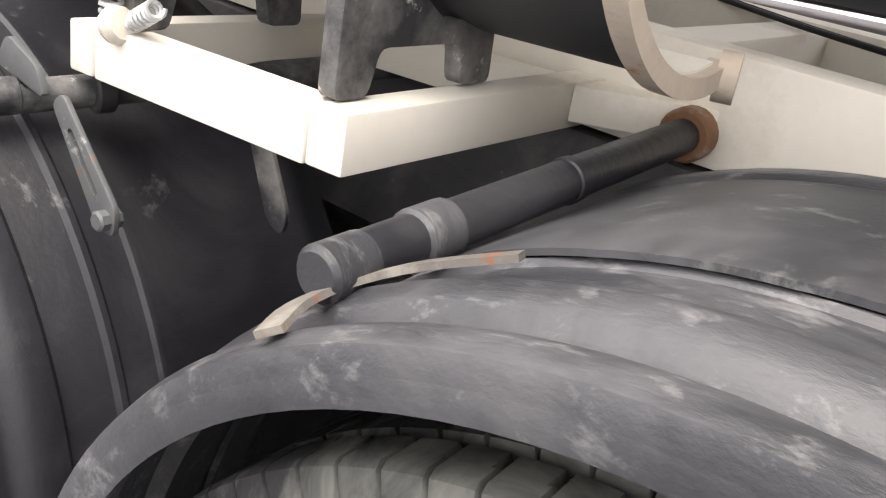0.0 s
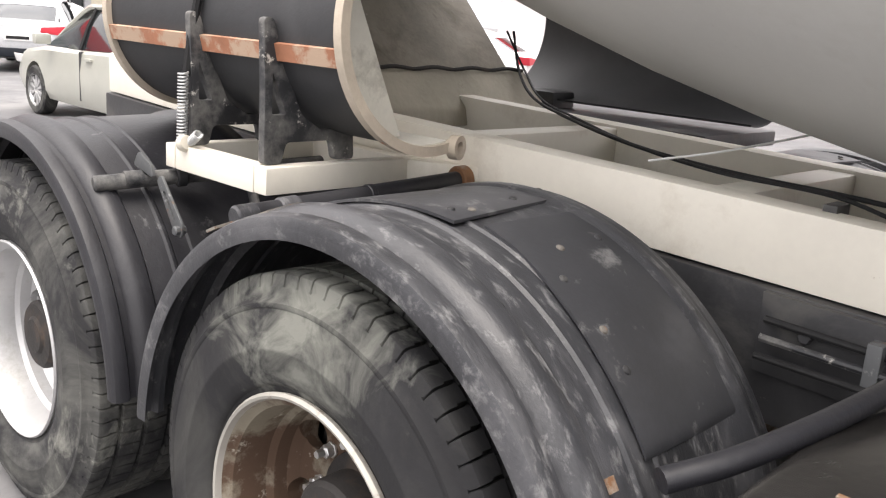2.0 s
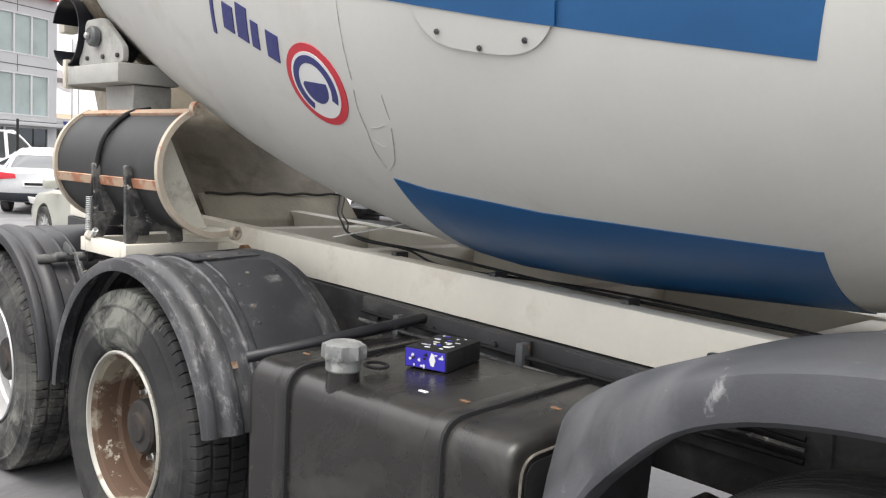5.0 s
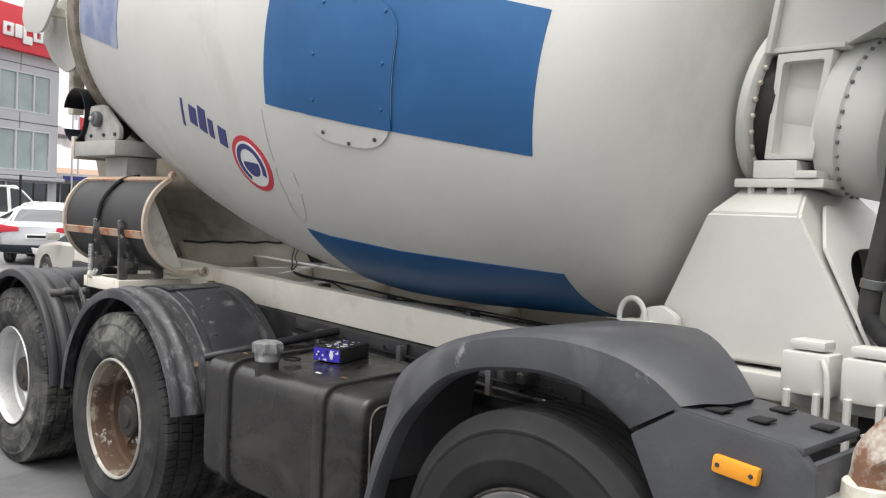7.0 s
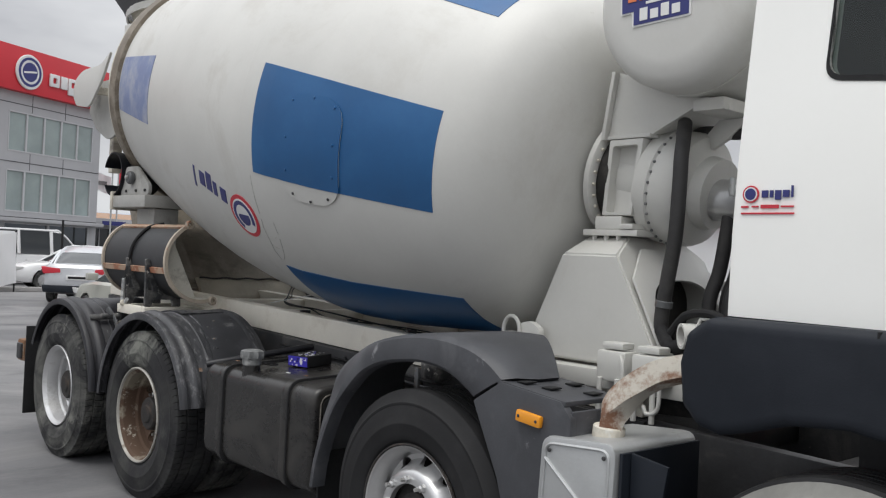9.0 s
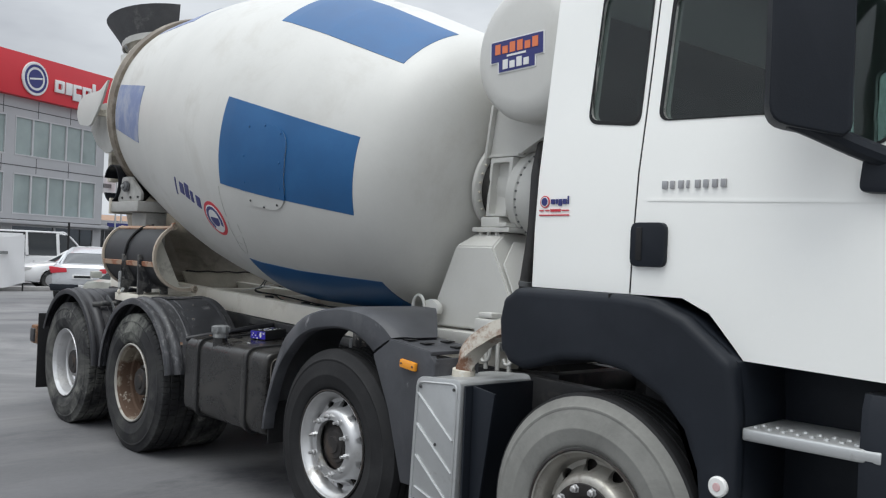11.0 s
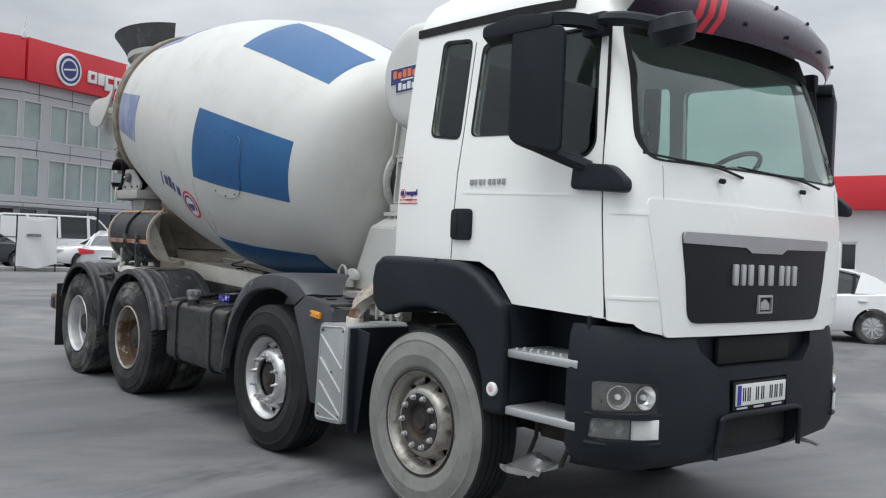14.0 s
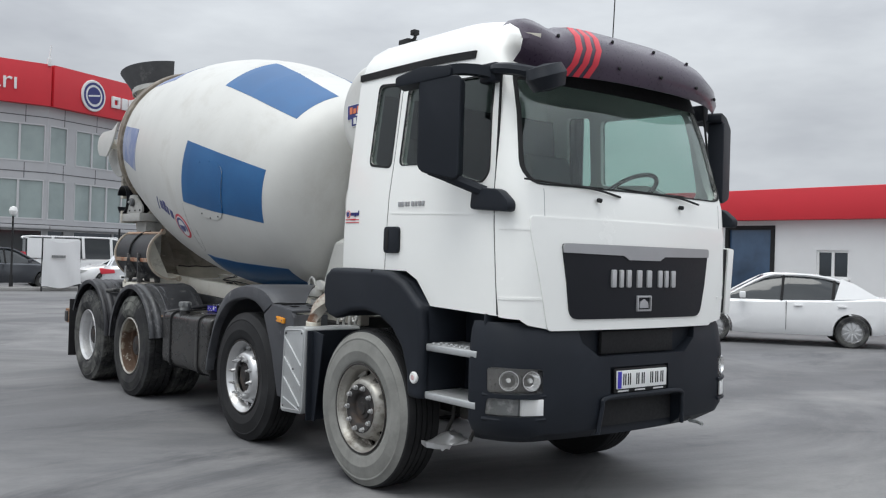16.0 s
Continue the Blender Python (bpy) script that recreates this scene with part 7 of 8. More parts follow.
for s in (-1, 1):
    hl = part("headlight", keep(lens_skin(), prism(grown(HL[s], 0.01), "x", 7.0, 7.6, 0)), M_glass_lamp, bumper, "clear twin headlight")
    hl.visible_shadow = False
    for x, y, tilt in ((7.315, 0.925, 0.25), (7.245, 1.035, 0.7)):
        rf = part("reflector", lathe([(0.0, -0.040), (0.025, -0.036), (0.045, -0.018), (0.054, 0.006), (0.058, 0.006), (0.049, -0.022), (0.025, -0.044), (0, -0.05)], (x, s * y, 0.877), (1, s * tilt, 0), 24), M_reflector, hl)
        part("bulb", lathe([(0.0, 0.0), (0.012, -0.004), (0.016, -0.016), (0.012, -0.03), (0, -0.035)], (x, s * y, 0.877), (1, s * tilt, 0), 14), M_lamp, rf)
    part("lamp_bowl", prism([(7.29, s * 0.862), (7.30, s * 0.862), (7.285, s * 0.94), (7.215, s * 1.04), (7.125, s * 1.117), (7.105, s * 1.117), (7.205, s * 1.03), (7.275, s * 0.935)], "z", 0.806, 0.948, 0.001), M_bowl, hl)
    fl = part("fog_light", keep(lens_skin(), prism(grown(FL[s], 0.01), "x", 7.0, 7.6, 0)), M_glass_lamp, bumper, "clear fog and turn lamp")
    fl.visible_shadow = False
    part("lamp_back", prism([(7.35, s * 0.862), (7.36, s * 0.862), (7.335, s * 0.93), (7.30, s * 0.982), (7.285, s * 0.982), (7.325, s * 0.925)], "z", 0.678, 0.772, 0.001), M_print_white, fl)
    part("lamp_back", prism([(7.27, s * 0.986), (7.28, s * 0.986), (7.22, s * 1.055), (7.13, s * 1.117), (7.115, s * 1.117), (7.21, s * 1.05)], "z", 0.678, 0.772, 0.001), M_cap, fl)
part("tow_eye", tube(curve([(7.30, 0.60, 0.515), (7.36, 0.61, 0.512), (7.41, 0.60, 0.505)], 4), 0.012, 8), M_alu, truck, "small bent metal tab")
flap = part("corner_flap", prism(rounded([(1.215, 1.22), (1.275, 1.22), (1.315, 1.70), (1.245, 1.71)], 0.015, 3), "x", 7.08, 7.14, 0.006), M_white, cab, "open white corner flap beside the grille")
part("flap_back", prism([(1.155, 1.23), (1.210, 1.23), (1.240, 1.70), (1.195, 1.70)], "x", 7.08, 7.13, 0.004), M_rubber, flap)
for z in (1.34, 1.58):
    part("hinge", box(7.07, 0.97, z - 0.025, 7.11, 1.19, z + 0.025, 0.006), M_rubber, flap)
part("radiator", box(7.05, -0.5, 0.62, 7.20, 0.5, 1.14, 0.02), M_steel, truck)
part("engine_block", box(5.6, -0.36, 0.86, 6.9, 0.36, 1.40, 0.05), M_steel, truck)
# added block that stops light passing under the cab and darkens the ground
part("undertray", prism(rounded([(5.35, 0.62), (5.7, 0.50), (7.0, 0.46), (7.2, 0.58), (7.2, 0.88), (5.35, 0.88)], 0.05, 3), "y", -0.56, 0.56, 0.03), M_under, truck, "grimy engine pan and axle gear")
for s in (-1, 1):
    # inner well block, likewise added to hold light back
    part("well_lining", box(6.50, min(s * 0.78, s * 0.57), 0.52, 7.08, max(s * 0.78, s * 0.57), 1.20, 0.02), M_under, truck)
    part("brake_drum", cyl((AXLES[0], s * 0.62, HUB_Z), (AXLES[0], s * 0.86, HUB_Z), 0.21, 24, 0.02), M_under, truck)
    part("leaf_spring", prism(rounded([(5.2, 0.66), (5.9, 0.56), (6.6, 0.66), (6.6, 0.72), (5.9, 0.63), (5.2, 0.72)], 0.02), "y", s * 0.44 - 0.045, s * 0.44 + 0.045, 0.006), M_under, truck)
    part("leaf_spring", prism(rounded([(3.4, 0.66), (4.1, 0.56), (4.8, 0.66), (4.8, 0.72), (4.1, 0.63), (3.4, 0.72)], 0.02), "y", s * 0.44 - 0.045, s * 0.44 + 0.045, 0.006), M_under, truck)

# ---- office building: two faces that meet at a corner ----
def lettering(text, size, material, parent, m, extrude=0.03, name="sign_letters"):
    cu = bpy.data.curves.new(name, "FONT")
    cu.body, cu.size, cu.extrude = text, size, extrude
    ob = new("tmp", cu)
    me = bpy.data.meshes.new_from_object(ob.evaluated_get(bpy.context.evaluated_depsgraph_get()))
    bpy.data.objects.remove(ob)
    me.materials.clear()
    me.materials.append(material)
    o = new(name, me)
    o.parent, o.matrix_basis = parent, m
    return o


office = thing("office_building", "grey clad three-storey office building with a red fascia", "building")
CORNER = Vector((-44.6, 10.05, 0))
R_DIR, L_DIR = Vector((-0.456, 0.89, 0)).normalized(), Vector((0, -1, 0))


def face_matrix(d, right):
    """u runs along the face away from the corner, v goes into the building, w up."""
    inward = Vector((-d.y, d.x, 0)) if right else Vector((d.y, -d.x, 0))
    m = Matrix((d, inward, (0, 0, 1))).transposed().to_4x4()
    m.translation = CORNER
    return m


def pane_set(face, m, u0, u1, z0, z1, n, glassm):
    fr = part("window", moved(carve(box(u0, -0.02, z0, u1, 0.14, z1, 0), *[box(u0 + (u1 - u0) * i / n + 0.06, -0.5, z0 + 0.07, u0 + (u1 - u0) * (i + 1) / n - 0.06, 0.5, z1 - 0.07, 0) for i in range(n)]), m), M_frame, face)
    for i in range(n):
        part("pane", moved(box(u0 + (u1 - u0) * i / n + 0.05, 0.06, z0 + 0.06, u0 + (u1 - u0) * (i + 1) / n - 0.05, 0.08, z1 - 0.06, 0), m), glassm, fr)


def office_face(d, right, length):
    m = face_matrix(d, right)
    s = 1 if right else -1
    groups, u = [], 0.9 if right else 0.5
    if right:
        groups, u = [(0.15, 1.45, 1), (2.10, 8.55, 5)], length
    else:
        groups, u = [(0.12, 2.9, 2)], 3.7
    while u < length - 2.0:
        n = 2 if right and u < 2 else 4
        w = 1.25 * n
        if u + w > length - 0.3:
            break
        groups.append((u, u + w, n))
        u += w + 0.75
    rows = ((6.35, 8.55), (3.05, 5.35))
    flip = lambda bm: bm
    wall = part("wall", moved(carve(box(0, 0, 0, length, 0.35, 9.6, 0), *[box(a, -1, z0, b, 1, z1, 0) for a, b, n in groups for z0, z1 in rows],
                                    *[box(a, -1, 0.25, b, 1, 2.45, 0) for a, b, n in groups]), m), M_panel, office, "grey aluminium clad wall")
    for a, b, n in groups:
        for z0, z1 in rows:
            pane_set(wall, m, a, b, z0, z1, n, M_window)
        pane_set(wall, m, a, b, 0.25, 2.45, max(1, n // 2), M_window_dark)
    for z in (2.72, 5.75, 8.95):
        part("panel_joint", moved(box(0, -0.012, z, length, -0.002, z + 0.05, 0), m), M_joint, wall)
    for i in range(int(length / 2.5)):
        part("panel_joint", moved(box(1.2 + 2.5 * i, -0.010, 5.40, 1.24 + 2.5 * i, -0.001, 6.30, 0), m), M_joint, wall)
        part("panel_joint", moved(box(1.2 + 2.5 * i, -0.010, 8.60, 1.24 + 2.5 * i, -0.001, 9.58, 0), m), M_joint, wall)
    part("ledge", moved(box(-0.1, -0.6, 2.50, length, -0.002, 2.70, 0.02), m), M_panel, wall)
    part("fascia", moved(box(-0.05 if right else 0.0, -0.45, 9.6, length, 0.4, 12.0, 0.02), m), M_red, office, "red sheet fascia")
    return m


mr = office_face(R_DIR, True, 9.2)
ml = office_face(L_DIR, False, 38.0)
part("core", prism([(-44.95, 10.0), (-48.95, 17.9), (-62, 17.9), (-62, -27), (-44.95, -27)], "z", 0.05, 11.8, 0), M_panel, office)


# the low shop wing at the end of the right face
wing = part("wing", carve(box(-58, 18.02, 0.05, -50.4, 22.2, 3.1, 0), box(-50.8, 18.4, 0.3, -50, 19.9, 2.45, 0), box(-50.8, 20.2, 0.3, -50, 21.8, 2.45, 0)), M_panel, office, "low grey shop wing with dark glass")
part("canopy", box(-50.38, 18.0, 2.62, -49.5, 22.4, 2.95, 0.02), M_panel, wing, "grey sheet canopy")
part("sign_bar", box(-49.49, 18.9, 2.66, -49.44, 20.4, 2.92, 0), M_navy, wing)
for y0, y1 in ((18.4, 19.9), (20.2, 21.8)):
    part("pane", box(-50.62, y0 + 0.02, 0.32, -50.58, y1 - 0.02, 2.43, 0), M_window_dark, wing)
    part("mullion", box(-50.57, (y0 + y1) / 2 - 0.03, 0.31, -50.50, (y0 + y1) / 2 + 0.03, 2.44, 0), M_frame, wing)


def on_fascia(bm):
    return moved(bm, mr)


sign = part("round_sign", on_fascia(cyl((2.85, -0.46, 10.72), (2.85, -0.58, 10.72), 0.95, 40, 0.03)), M_print_white, office, "round white and navy emblem sign")
part("navy_ring", on_fascia(lathe([(0.66, 0), (0.80, 0), (0.80, 0.02), (0.66, 0.02)], (2.85, -0.58, 10.72), (0, -1, 0), 40, closed=True)), M_navy, sign)
part("navy_disc", on_fascia(cyl((2.85, -0.58, 10.72), (2.85, -0.60, 10.72), 0.52, 36, 0.004)), M_navy, sign)
part("white_stroke", on_fascia(prism([(2.40, 10.60), (3.30, 10.74), (3.30, 10.84), (2.40, 10.70)], "y", -0.612, -0.602, 0)), M_print_white, sign)
for i, (w, h0, h1) in enumerate(((0.72, 10.25, 10.98), (0.5, 10.25, 10.98), (0.68, 10.0, 10.98), (0.72, 10.25, 10.98), (0.24, 10.25, 11.3))):
    u = 4.35 + (0, 0.84, 1.42, 2.2, 3.02)[i]
    part("letter_bar", on_fascia(carve(box(u, -0.58, h0, u + w, -0.455, h1, 0.06), box(u + 0.2, -1, 10.45, u + w + (0.1 if i == 2 else -0.2), 0, 10.78, 0.05)) if i in (0, 2, 3) else box(u, -0.58, h0, u + w, -0.455, h1, 0.06)), M_print_white, sign, "white raised letter drawn as a plain shape")
lettering("zarı", 1.45, M_print_white, office, Matrix.Translation((-44.12, 6.15, 10.35)) @ Euler((radians(90), 0, radians(90))).to_matrix().to_4x4(), 0.05)
cam_box = part("roof_camera", join(box(-44.25, 9.8, 11.9, -44.05, 10.0, 12.35, 0.03), tube([(-44.15, 9.9, 12.3), (-44.15, 9.98, 13.1)], 0.04, 6)), M_print_white, office, "small camera mast")

# ---- low white building with red fascia ----
hall = thing("low_building", "white single-storey building with red fascia", "building")
part("wall", carve(box(-16, 19, 0, 22, 27, 2.9, 0), box(-2.08, 18.5, 1.30, -1.15, 19.3, 2.07, 0), box(-4.98, 18.5, 0.75, -3.35, 19.3, 2.76, 0), box(9.0, 18.5, 0.1, 11.0, 19.3, 2.3, 0)), M_wall, hall, "white rendered wall")
part("fascia", box(-16.3, 18.7, 2.9, 22.3, 27.3, 3.78, 0.03), M_red, hall, "red sheet fascia")
hw1 = part("window", carve(box(-2.08, 19.03, 1.30, -1.15, 19.11, 2.07, 0), box(-2.02, 18, 1.36, -1.66, 20, 2.01, 0), box(-1.58, 18, 1.36, -1.21, 20, 2.01, 0)), M_print_white, hall, "white framed window")
part("pane", box(-2.05, 19.06, 1.33, -1.18, 19.08, 2.04, 0), M_window_dark, hw1)
part("sill", box(-2.12, 18.90, 1.25, -1.11, 19.02, 1.295, 0.005), M_print_white, hw1)
hw2 = part("shop_window", carve(box(-4.98, 18.96, 0.75, -3.35, 19.12, 2.76, 0), box(-4.86, 18, 0.87, -3.47, 20, 2.64, 0)), M_rubber, hall, "dark framed display window")
part("pane", box(-4.90, 19.04, 0.83, -3.43, 19.07, 2.68, 0), M_shop, hw2)
hd = part("door", box(9.0, 19.05, 0.1, 11.0, 19.12, 2.3, 0.01), M_panel, hall)

# ---- parked cars ----
def car_section(x, hw, z0, zs, z1, crown):
    half = [(hw * 0.55, z0), (hw * 0.93, z0 + 0.03), (hw * 0.99, z0 + 0.14), (hw, zs), (hw * 0.965, z1 - 0.06), (hw * 0.90, z1 - 0.01), (hw * 0.5, z1 + crown)]
    return [(x, y, z) for y, z in half] + [(x, -y, z) for y, z in reversed(half)]


def roof_section(x, hb, ht, zb, zt):
    half = [(hb, zb), (hb * 0.99, zb + 0.02), ((hb + ht) / 2 + 0.015, (zb + zt) / 2), (ht + 0.01, zt - 0.05), (ht * 0.9, zt - 0.012), (ht * 0.5, zt)]
    return [(x, y, z) for y, z in half] + [(x, -y, z) for y, z in reversed(half)]


CAR_TYRE = mesh_of("tyre", lathe([(0.20, -0.09), (0.29, -0.10), (0.315, -0.08), (0.32, 0), (0.315, 0.08), (0.29, 0.10), (0.20, 0.09)], (0, 0, 0), (0, 1, 0), 28), M_tyre)


def car_rim():
    disc = lathe([(0.215, -0.095), (0.205, -0.085), (0.195, -0.03), (0.05, -0.06), (0, -0.06), (0, -0.02), (0.19, 0.0), (0.215, 0.09)], (0, 0, 0), (0, 1, 0), 30)
    return mesh_of("rim", disc, M_silver)


CAR_RIM = car_rim()
SPOKE = mesh_of("spoke", prism([(-0.014, 0.04), (0.014, 0.04), (0.020, 0.195), (-0.020, 0.195)], "y", -0.075, -0.05, 0.003), M_rim_bright)


def parked_car(label, m, paint, kind="saloon", lamps=True):
    """A car along x, its nose at +x, standing on z = 0."""
    t = thing("car", label, "car", at=m)
    van = kind == "van"
    L = 4.55 if not van else 4.9
    f, b = L / 2, -L / 2
    hw = 0.87 if not van else 0.93
    if van:
        body = [(b, 0.80, 0.42, 0.8, 1.00, 0.0), (b + 0.08, 0.90, 0.30, 0.75, 1.08, 0.01), (0.6, hw, 0.26, 0.7, 1.10, 0.01), (1.3, hw, 0.26, 0.7, 1.08, 0.02), (f - 0.25, 0.85, 0.28, 0.65, 0.92, 0.02), (f - 0.05, 0.78, 0.30, 0.6, 0.78, 0.0), (f, 0.70, 0.36, 0.58, 0.70, 0.0)]
        top = [(b + 0.04, 0.86, 0.78, 1.06, 1.86), (b + 0.25, 0.88, 0.80, 1.08, 1.94), (0.5, 0.88, 0.80, 1.08, 1.95), (1.05, 0.86, 0.76, 1.06, 1.88), (1.85, 0.80, 0.70, 0.98, 1.02)]
    else:
        body = [(b, 0.66, 0.45, 0.72, 0.92, 0.0), (b + 0.06, 0.78, 0.34, 0.72, 0.99, 0.01), (b + 0.45, 0.85, 0.24, 0.68, 1.02, 0.01), (-0.9, hw, 0.20, 0.66, 0.96, 0.01), (0.4, hw, 0.20, 0.64, 0.92, 0.01), (1.05, hw, 0.21, 0.62, 0.91, 0.02),
                (f - 0.5, 0.83, 0.22, 0.58, 0.83, 0.03), (f - 0.15, 0.74, 0.26, 0.52, 0.70, 0.02), (f, 0.58, 0.32, 0.46, 0.58, 0.0)]
        top = [(b + 0.42, 0.74, 0.64, 0.97, 1.00), (-1.25, 0.78, 0.60, 0.96, 1.30), (-0.7, 0.80, 0.58, 0.94, 1.44), (-0.1, 0.80, 0.60, 0.92, 1.465), (0.35, 0.79, 0.58, 0.91, 1.40), (1.18, 0.74, 0.66, 0.90, 0.925)]
    arches = [cyl((x, -1.2, 0.32), (x, 1.2, 0.32), 0.365, 28, 0) for x in ((-1.32, 1.32) if not van else (-1.5, 1.5))]
    shell = part("body", carve(loft([car_section(*s) for s in body]), *arches), paint, t)
    glass_top = part("glasshouse", loft([roof_section(*s) for s in top]), M_window_dark, t, "dark car windows")
    rx = (-0.95, 0.35) if not van else (b + 0.10, 0.95)
    rs = [s for s in top if rx[0] - 0.4 <= s[0] <= rx[1] + 0.2]
    part("roof", loft([[(x, y * 1.01, z) for x, y, z in ((s[0], (s[2] + 0.012), s[4] - 0.06), (s[0], s[2] * 0.9, s[4] - 0.004), (s[0], s[2] * 0.5, s[4] + 0.008), (s[0], -s[2] * 0.5, s[4] + 0.008), (s[0], -s[2] * 0.9, s[4] - 0.004), (s[0], -(s[2] + 0.012), s[4] - 0.06))] for s in rs]), paint, t)
    for s in (-1, 1):
        rail = [Vector((x, s * (ht + 0.012), zt - 0.035)) for x, hb, ht, zb, zt in top]
        part("pillar_rail", tube(curve(rail, 4), 0.035, 6), paint, t)
        for px in ((0.02, -0.95) if not van else (0.75, -0.3, -1.4)):
            lo = np.interp(px, [q[0] for q in top], [q[3] for q in top]), np.interp(px, [q[0] for q in top], [q[1] for q in top])
            hi = np.interp(px - 0.05, [q[0] for q in top], [q[4] for q in top]), np.interp(px - 0.05, [q[0] for q in top], [q[2] for q in top])
            part("pillar", tube([(px, s * (lo[1] + 0.006), lo[0]), (px - 0.03, s * ((lo[1] + hi[1]) / 2 + 0.020), (lo[0] + hi[0]) / 2), (px - 0.05, s * (hi[1] + 0.012), hi[0] - 0.04)], 0.03 if not van else 0.06, 6), paint if van else M_rubber, t)
        if not van:
            q = [Vector((-0.98, s * 0.806, 0.945)), Vector((-1.84, s * 0.752, 0.985)), Vector((-1.36, s * 0.655, 1.275)), Vector((-1.12, s * 0.622, 1.365))]
            bm = bmesh.new()
            a = [bm.verts.new(v + Vector((0, s * 0.016, 0.006))) for v in q]
            c = [bm.verts.new(v - Vector((0, s * 0.03, 0.01))) for v in q]
            bm.faces.new(a)
            bm.faces.new(c[::-1])
            for i in range(4):
                bm.faces.new((a[i], c[i], c[(i + 1) % 4], a[(i + 1) % 4]))
            bmesh.ops.recalc_face_normals(bm, faces=bm.faces)
            part("rear_pillar", bm, paint, t)
        if van:
            part("panel", loft([[(x, s * 0.872, 1.08), (x, s * 0.892, 1.08), (x, s * 0.868, 1.52), (x, s * 0.845, 1.84), (x, s * 0.82, 1.84), (x, s * 0.84, 1.5)] for x in (b + 0.1, -0.45)]), paint, t)
        for i, wx in enumerate((-1.32, 1.32) if not van else (-1.5, 1.5)):
            w = part("wheel", CAR_TYRE, None, t)
            w.matrix_basis = pose(wx, s * (hw - 0.11), 0.32, 0, 0, 0 if s < 0 else 180)
            part("rim", CAR_RIM, None, w)
            for j in range(10):
                sp = part("spoke", SPOKE, None, w)
                sp.matrix_basis = Matrix.Rotation(2 * math.pi * j / 10, 4, "Y")
        part("mirror", moved(box(-0.06, -0.10, -0.065, 0.06, 0.10, 0.065, 0.03, 2), Matrix.Translation((0.78 if not van else 1.25, s * 0.96, 1.0 if not van else 1.2))), paint, t)
        part("door_seam", box(-0.075, min(s * (hw + 0.003), s * (hw - 0.1)), 0.32, -0.065, max(s * (hw + 0.003), s * (hw - 0.1)), 0.90, 0), M_joint, t)
        for hx in (-0.28, -1.1) if not van else (0.3,):
            part("door_handle", box(hx - 0.10, min(s * (hw + 0.015), s * (hw - 0.06)), 0.80, hx + 0.06, max(s * (hw + 0.015), s * (hw - 0.06)), 0.835, 0.008), paint, t)
        part("tail_light", prism(rounded([(s * 0.40, 0.80), (s * 0.80, 0.76), (s * 0.86, 0.94), (s * 0.42, 0.90)], 0.02), "x", b - 0.012, b + 0.28, 0.02) if not van else box(b - 0.02, s * 0.86 - 0.05, 0.8, b + 0.06, s * 0.86 + 0.05, 1.3, 0.01), M_print_red, t)
        part("headlight", prism(rounded([(s * 0.45, 0.58), (s * 0.74, 0.62), (s * 0.78, 0.74), (s * 0.48, 0.68)], 0.02), "x", f - 0.35, f - 0.085, 0.02), M_lamp, t)
    part("rear_bumper", prism([(-0.80, 0.30), (0.80, 0.30), (0.84, 0.48), (-0.84, 0.48)], "x", b - 0.03, b + 0.25, 0.04), M_bumper, t)
    part("front_grille", box(f - 0.10, -0.5, 0.34, f + 0.012, 0.5, 0.50, 0.02), M_bumper, t)
    part("plate", box(b - 0.022, -0.26, 0.62, b - 0.004, 0.26, 0.74, 0.004), M_print_white, t, "white plate with a plain bar")
    part("plate_bar", box(b - 0.026, -0.20, 0.65, b - 0.021, 0.22, 0.71, 0), M_rubber, t)
    return t


def at_ground(x, y, heading):
    return pose(x, y, 0, 0, 0, heading)


parked_car("white saloon car parked before the low white building", at_ground(0.50, 12.90, 216.5), M_carwhite)
parked_car("silver saloon car parked with its tail to the truck", at_ground(-18.0, 6.1, 150), M_carsilver)
parked_car("pale beige saloon car parked behind the truck", at_ground(-8.25, 3.55, 180), M_carbeige)
parked_car("white saloon car parked by the kerb", at_ground(-23.1, 7.75, -96), M_carwhite)
parked_car("dark grey saloon car parked by the fence", at_ground(-24.0, 3.2, 86), M_cardark)
parked_car("white minibus parked before the office", at_ground(-26.6, 7.05, 80), M_carwhite, "van")
parked_car("white van parked before the office", at_ground(-29.5, 1.5, 82), M_carwhite, "van")
parked_car("white hatchback with red trim parked beyond the truck", at_ground(-12.5, 13.4, 200), M_carwhite)
parked_car("red car parked beyond the truck", at_ground(-17.5, 16.6, 190), M_print_red)

# ---- kerb, fence posts, banner, lamp, flags ----
solo("kerb", box(-21.9, -30, 0, -21.65, 30, 0.14, 0.02), M_kerb, "low grey concrete kerb", "kerb", kind="structure")
post0 = solo("fence_post", join(cyl((0, 0, 0), (0, 0, 2.1), 0.035, 10, 0.004), cyl((0, 0, 0), (0, 0, 0.03), 0.08, 12, 0.004)), M_rubber, "thin black steel fence post", "post", group="fence posts on the kerb")
post0.matrix_basis = pose(-21.78, 6.6, 0.135)
for y in (2.6, -3, 11.5, 16):
    copy_thing(post0, pose(-21.78, y, 0.135))
street = thing("lamp_post", "dark lamp post with white ball lamp", "lamp", at=pose(-22.3, 3.15, 0))
part("pole", lathe([(0.07, 0), (0.06, 0.5), (0.035, 0.55), (0.03, 2.6), (0, 2.6)], (0, 0, 0), (0, 0, 1), 14), M_rubber, street)
part("globe", lathe([(0.03, 2.55), (0.10, 2.6), (0.14, 2.72), (0.10, 2.84), (0, 2.88)], (0, 0, 0), (0, 0, 1), 18), M_print_white, street)
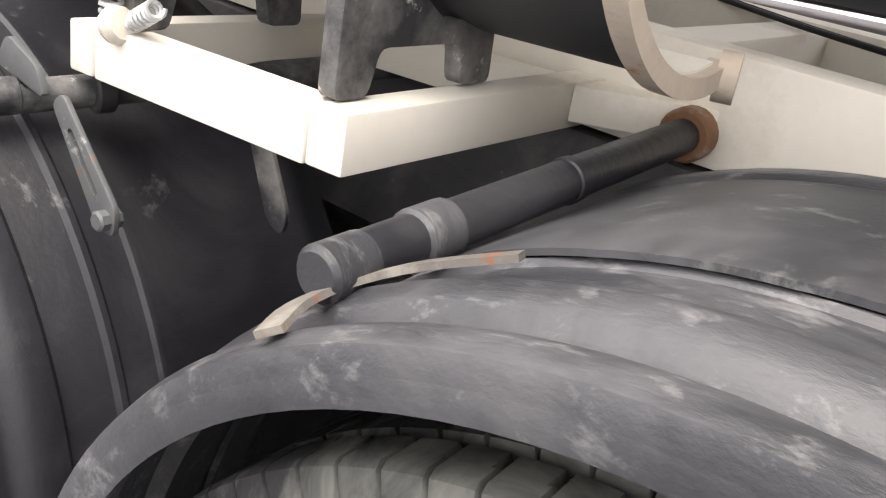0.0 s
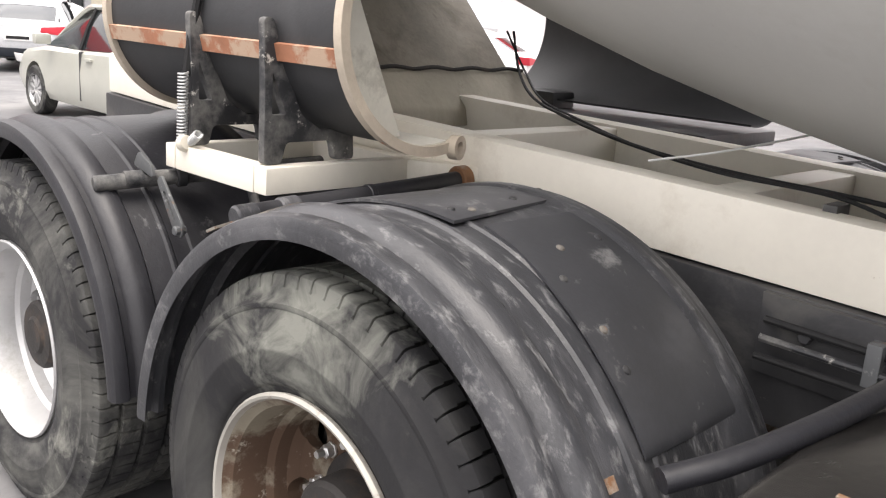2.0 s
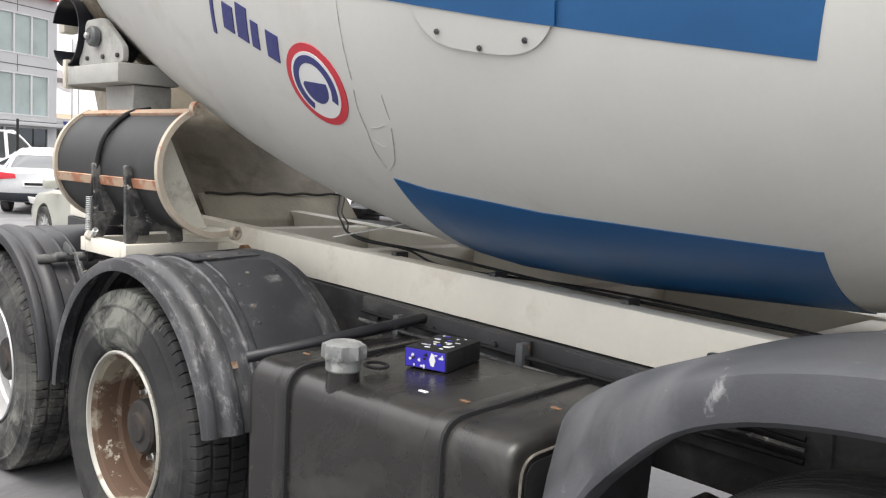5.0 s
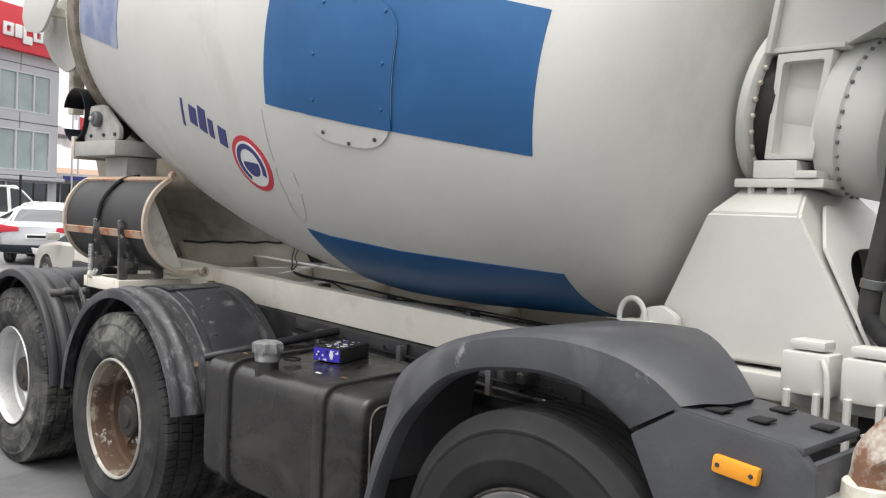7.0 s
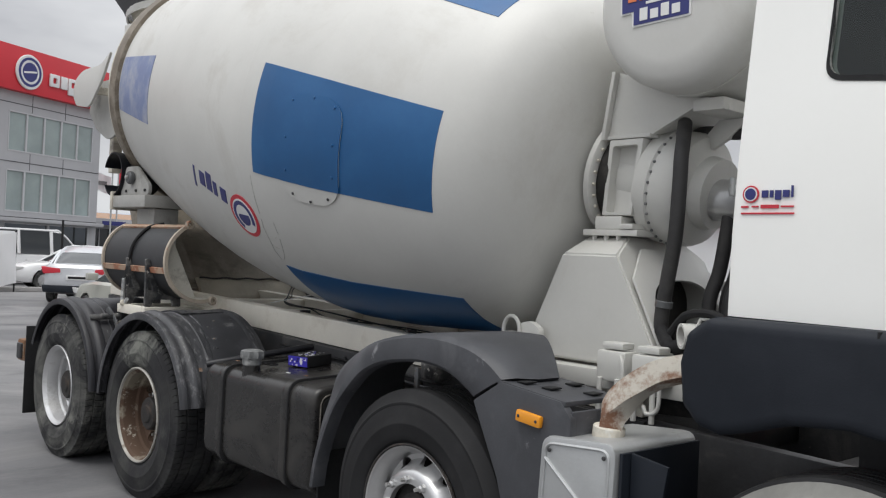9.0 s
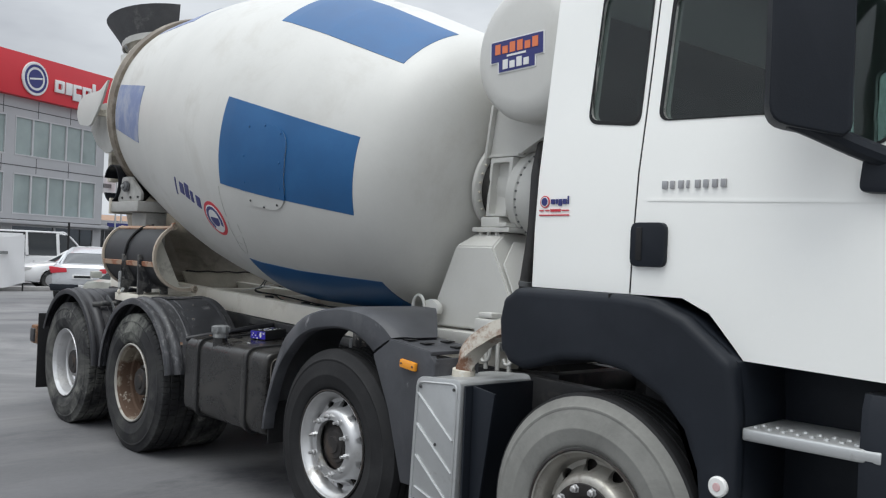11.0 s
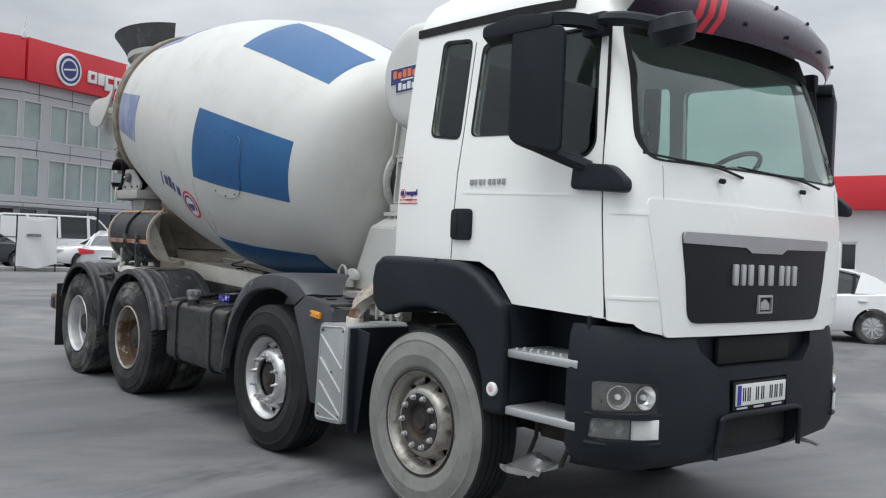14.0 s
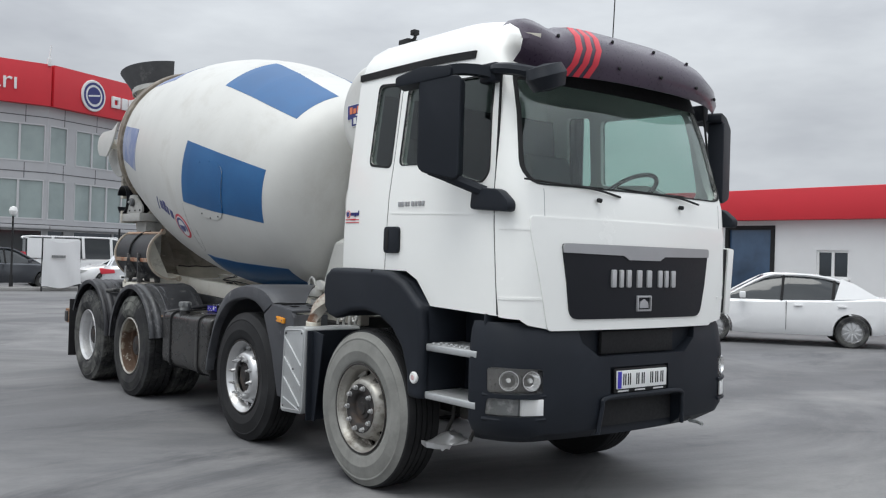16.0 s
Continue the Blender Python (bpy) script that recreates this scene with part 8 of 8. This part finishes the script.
banner = thing("banner", "white cloth banner sagging between posts by the kerb", "banner", at=pose(-21.45, 4.55, 0, 0, 0, 90))


def cloth(w, h, z0):
    bm = bmesh.new()
    g = [[bm.verts.new((w * (i / 10 - 0.5) + 0.08 * (1 - j / 10) * (i / 10 - 0.5), 0.05 * math.sin(i * 1.1 + j * 0.5) * (1 - j / 12), z0 + h * j / 10 + 0.10 * (i / 10) * (1 - j / 10) + 0.06 * math.cos(i * 0.6))) for j in range(11)] for i in range(11)]
    for A, B in zip(g, g[1:]):
        for j in range(10):
            bm.faces.new((A[j], B[j], B[j + 1], A[j + 1]))
    r = bmesh.ops.extrude_face_region(bm, geom=bm.faces[:])
    for v in r["geom"]:
        if isinstance(v, bmesh.types.BMVert):
            v.co.y += 0.006
    bmesh.ops.recalc_face_normals(bm, faces=bm.faces)
    return bm


part("sheet", cloth(1.2, 1.6, 0.12), M_wall, banner)
part("pole", cyl((-0.62, 0.08, 0), (-0.62, 0.08, 1.85), 0.025, 10), M_rubber, banner)
part("pole", cyl((0.62, 0.08, 0), (0.62, 0.08, 1.85), 0.025, 10), M_rubber, banner)
part("print_bar", box(-0.35, -0.075, 1.15, 0.1, -0.055, 1.24, 0), M_cap, banner, "faded print drawn as a plain bar")


def flag(label, x, y, h, material, w, ht, emblem):
    t = thing("flag_pole", label, "flag", at=pose(x, y, 0, 0, 0, 115))
    part("pole", lathe([(0.06, 0), (0.04, h), (0, h + 0.05)], (0, 0, 0), (0, 0, 1), 10), M_alu, t)
    bm = bmesh.new()
    g = [[bm.verts.new((0.05 + w * i / 14, 0.10 * math.sin(i * 0.9) * (i / 14), h - 0.1 - ht + ht * j / 8 - 0.30 * w * (i / 14) ** 1.3 * 0.6)) for j in range(9)] for i in range(15)]
    for A, B in zip(g, g[1:]):
        for j in range(8):
            bm.faces.new((A[j], B[j], B[j + 1], A[j + 1]))
    r = bmesh.ops.extrude_face_region(bm, geom=bm.faces[:])
    for v in r["geom"]:
        if isinstance(v, bmesh.types.BMVert):
            v.co.y += 0.01
    bmesh.ops.recalc_face_normals(bm, faces=bm.faces)
    f = part("cloth", bm, material, t)
    if emblem:
        cx, cz = w * 0.32, h - 0.1 - ht * 0.5 - 0.05 * w
        part("crescent", prism([(cx + 0.24 * ht * math.cos(radians(a)), cz + 0.24 * ht * math.sin(radians(a))) for a in range(40, 321, 14)] + [(cx + 0.06 * ht + 0.19 * ht * math.cos(radians(a)), cz + 0.19 * ht * math.sin(radians(a))) for a in range(310, 49, -14)], "y", -0.10, -0.06, 0), M_print_white, f)
        part("star", prism([((0.10 if i % 2 == 0 else 0.042) * ht * math.cos(radians(36 * i + 180)) + cx + 0.30 * ht, (0.10 if i % 2 == 0 else 0.042) * ht * math.sin(radians(36 * i + 180)) + cz) for i in range(10)], "y", -0.10, -0.06, 0), M_print_white, f)
    else:
        part("print_bar", box(w * 0.3, -0.06, h - 0.25 - ht * 0.6, w * 0.75, -0.03, h - 0.1 - ht * 0.5, 0), M_cap, f)
    return t


flag("red national flag with white crescent on a pole", -50.0, 20.0, 6.7, M_print_red, 1.8, 1.25, True)
flag("white company flag with faded print on a pole", -51.0, 18.75, 6.2, M_wall, 1.6, 1.15, False)
flag("bare steel flag pole with furled cloth", -47.5, 18.6, 7.5, M_wall, 0.3, 1.2, False)

# far houses and hills at the end of the street
for i, (x, y, w, d, h, mm) in enumerate(((-95, 36, 9, 12, 5, M_house), (-110, 46, 10, 16, 7, M_house2), (-90, 52, 9, 10, 4.5, M_house2), (-120, 30, 12, 12, 6.5, M_house), (-105, 62, 10, 14, 6, M_house), (-80, 26, 7, 8, 3.6, M_house2))):
    h *= 0.6
    hs = thing("house", "far small plastered house with tiled roof", "house", group="far houses", at=pose(x, y, 0, 0, 0, 14 * i))
    part("wall", box(-w / 2, -d / 2, 0, w / 2, d / 2, h, 0), mm, hs)
    part("roof", prism([(-w / 2 - 0.4, h), (w / 2 + 0.4, h), (0, h + 1.1)], "y", -d / 2 - 0.4, d / 2 + 0.4, 0), M_tile, hs)
    for j in range(3):
        part("window", box(w / 2 - 0.02, -d / 3 + j * d / 3 - 0.6, h * 0.45, w / 2 + 0.06, -d / 3 + j * d / 3 + 0.6, h * 0.45 + 1.3, 0), M_window_dark, hs)


def hills():
    bm = bmesh.new()
    n = 160
    lo, hi = [], []
    for i in range(n + 1):
        a = radians(60 + 240 * i / n)
        r = 900
        z = 34 + 26 * noise.noise(Vector((i * 0.06, 3.1, 0))) + 9 * noise.noise(Vector((i * 0.25, 7.7, 0)))
        lo.append(bm.verts.new((r * math.cos(a), r * math.sin(a), -1)))
        hi.append(bm.verts.new(((r + 200) * math.cos(a), (r + 200) * math.sin(a), z)))
    for i in range(n):
        bm.faces.new((lo[i], lo[i + 1], hi[i + 1], hi[i]))
    return bm


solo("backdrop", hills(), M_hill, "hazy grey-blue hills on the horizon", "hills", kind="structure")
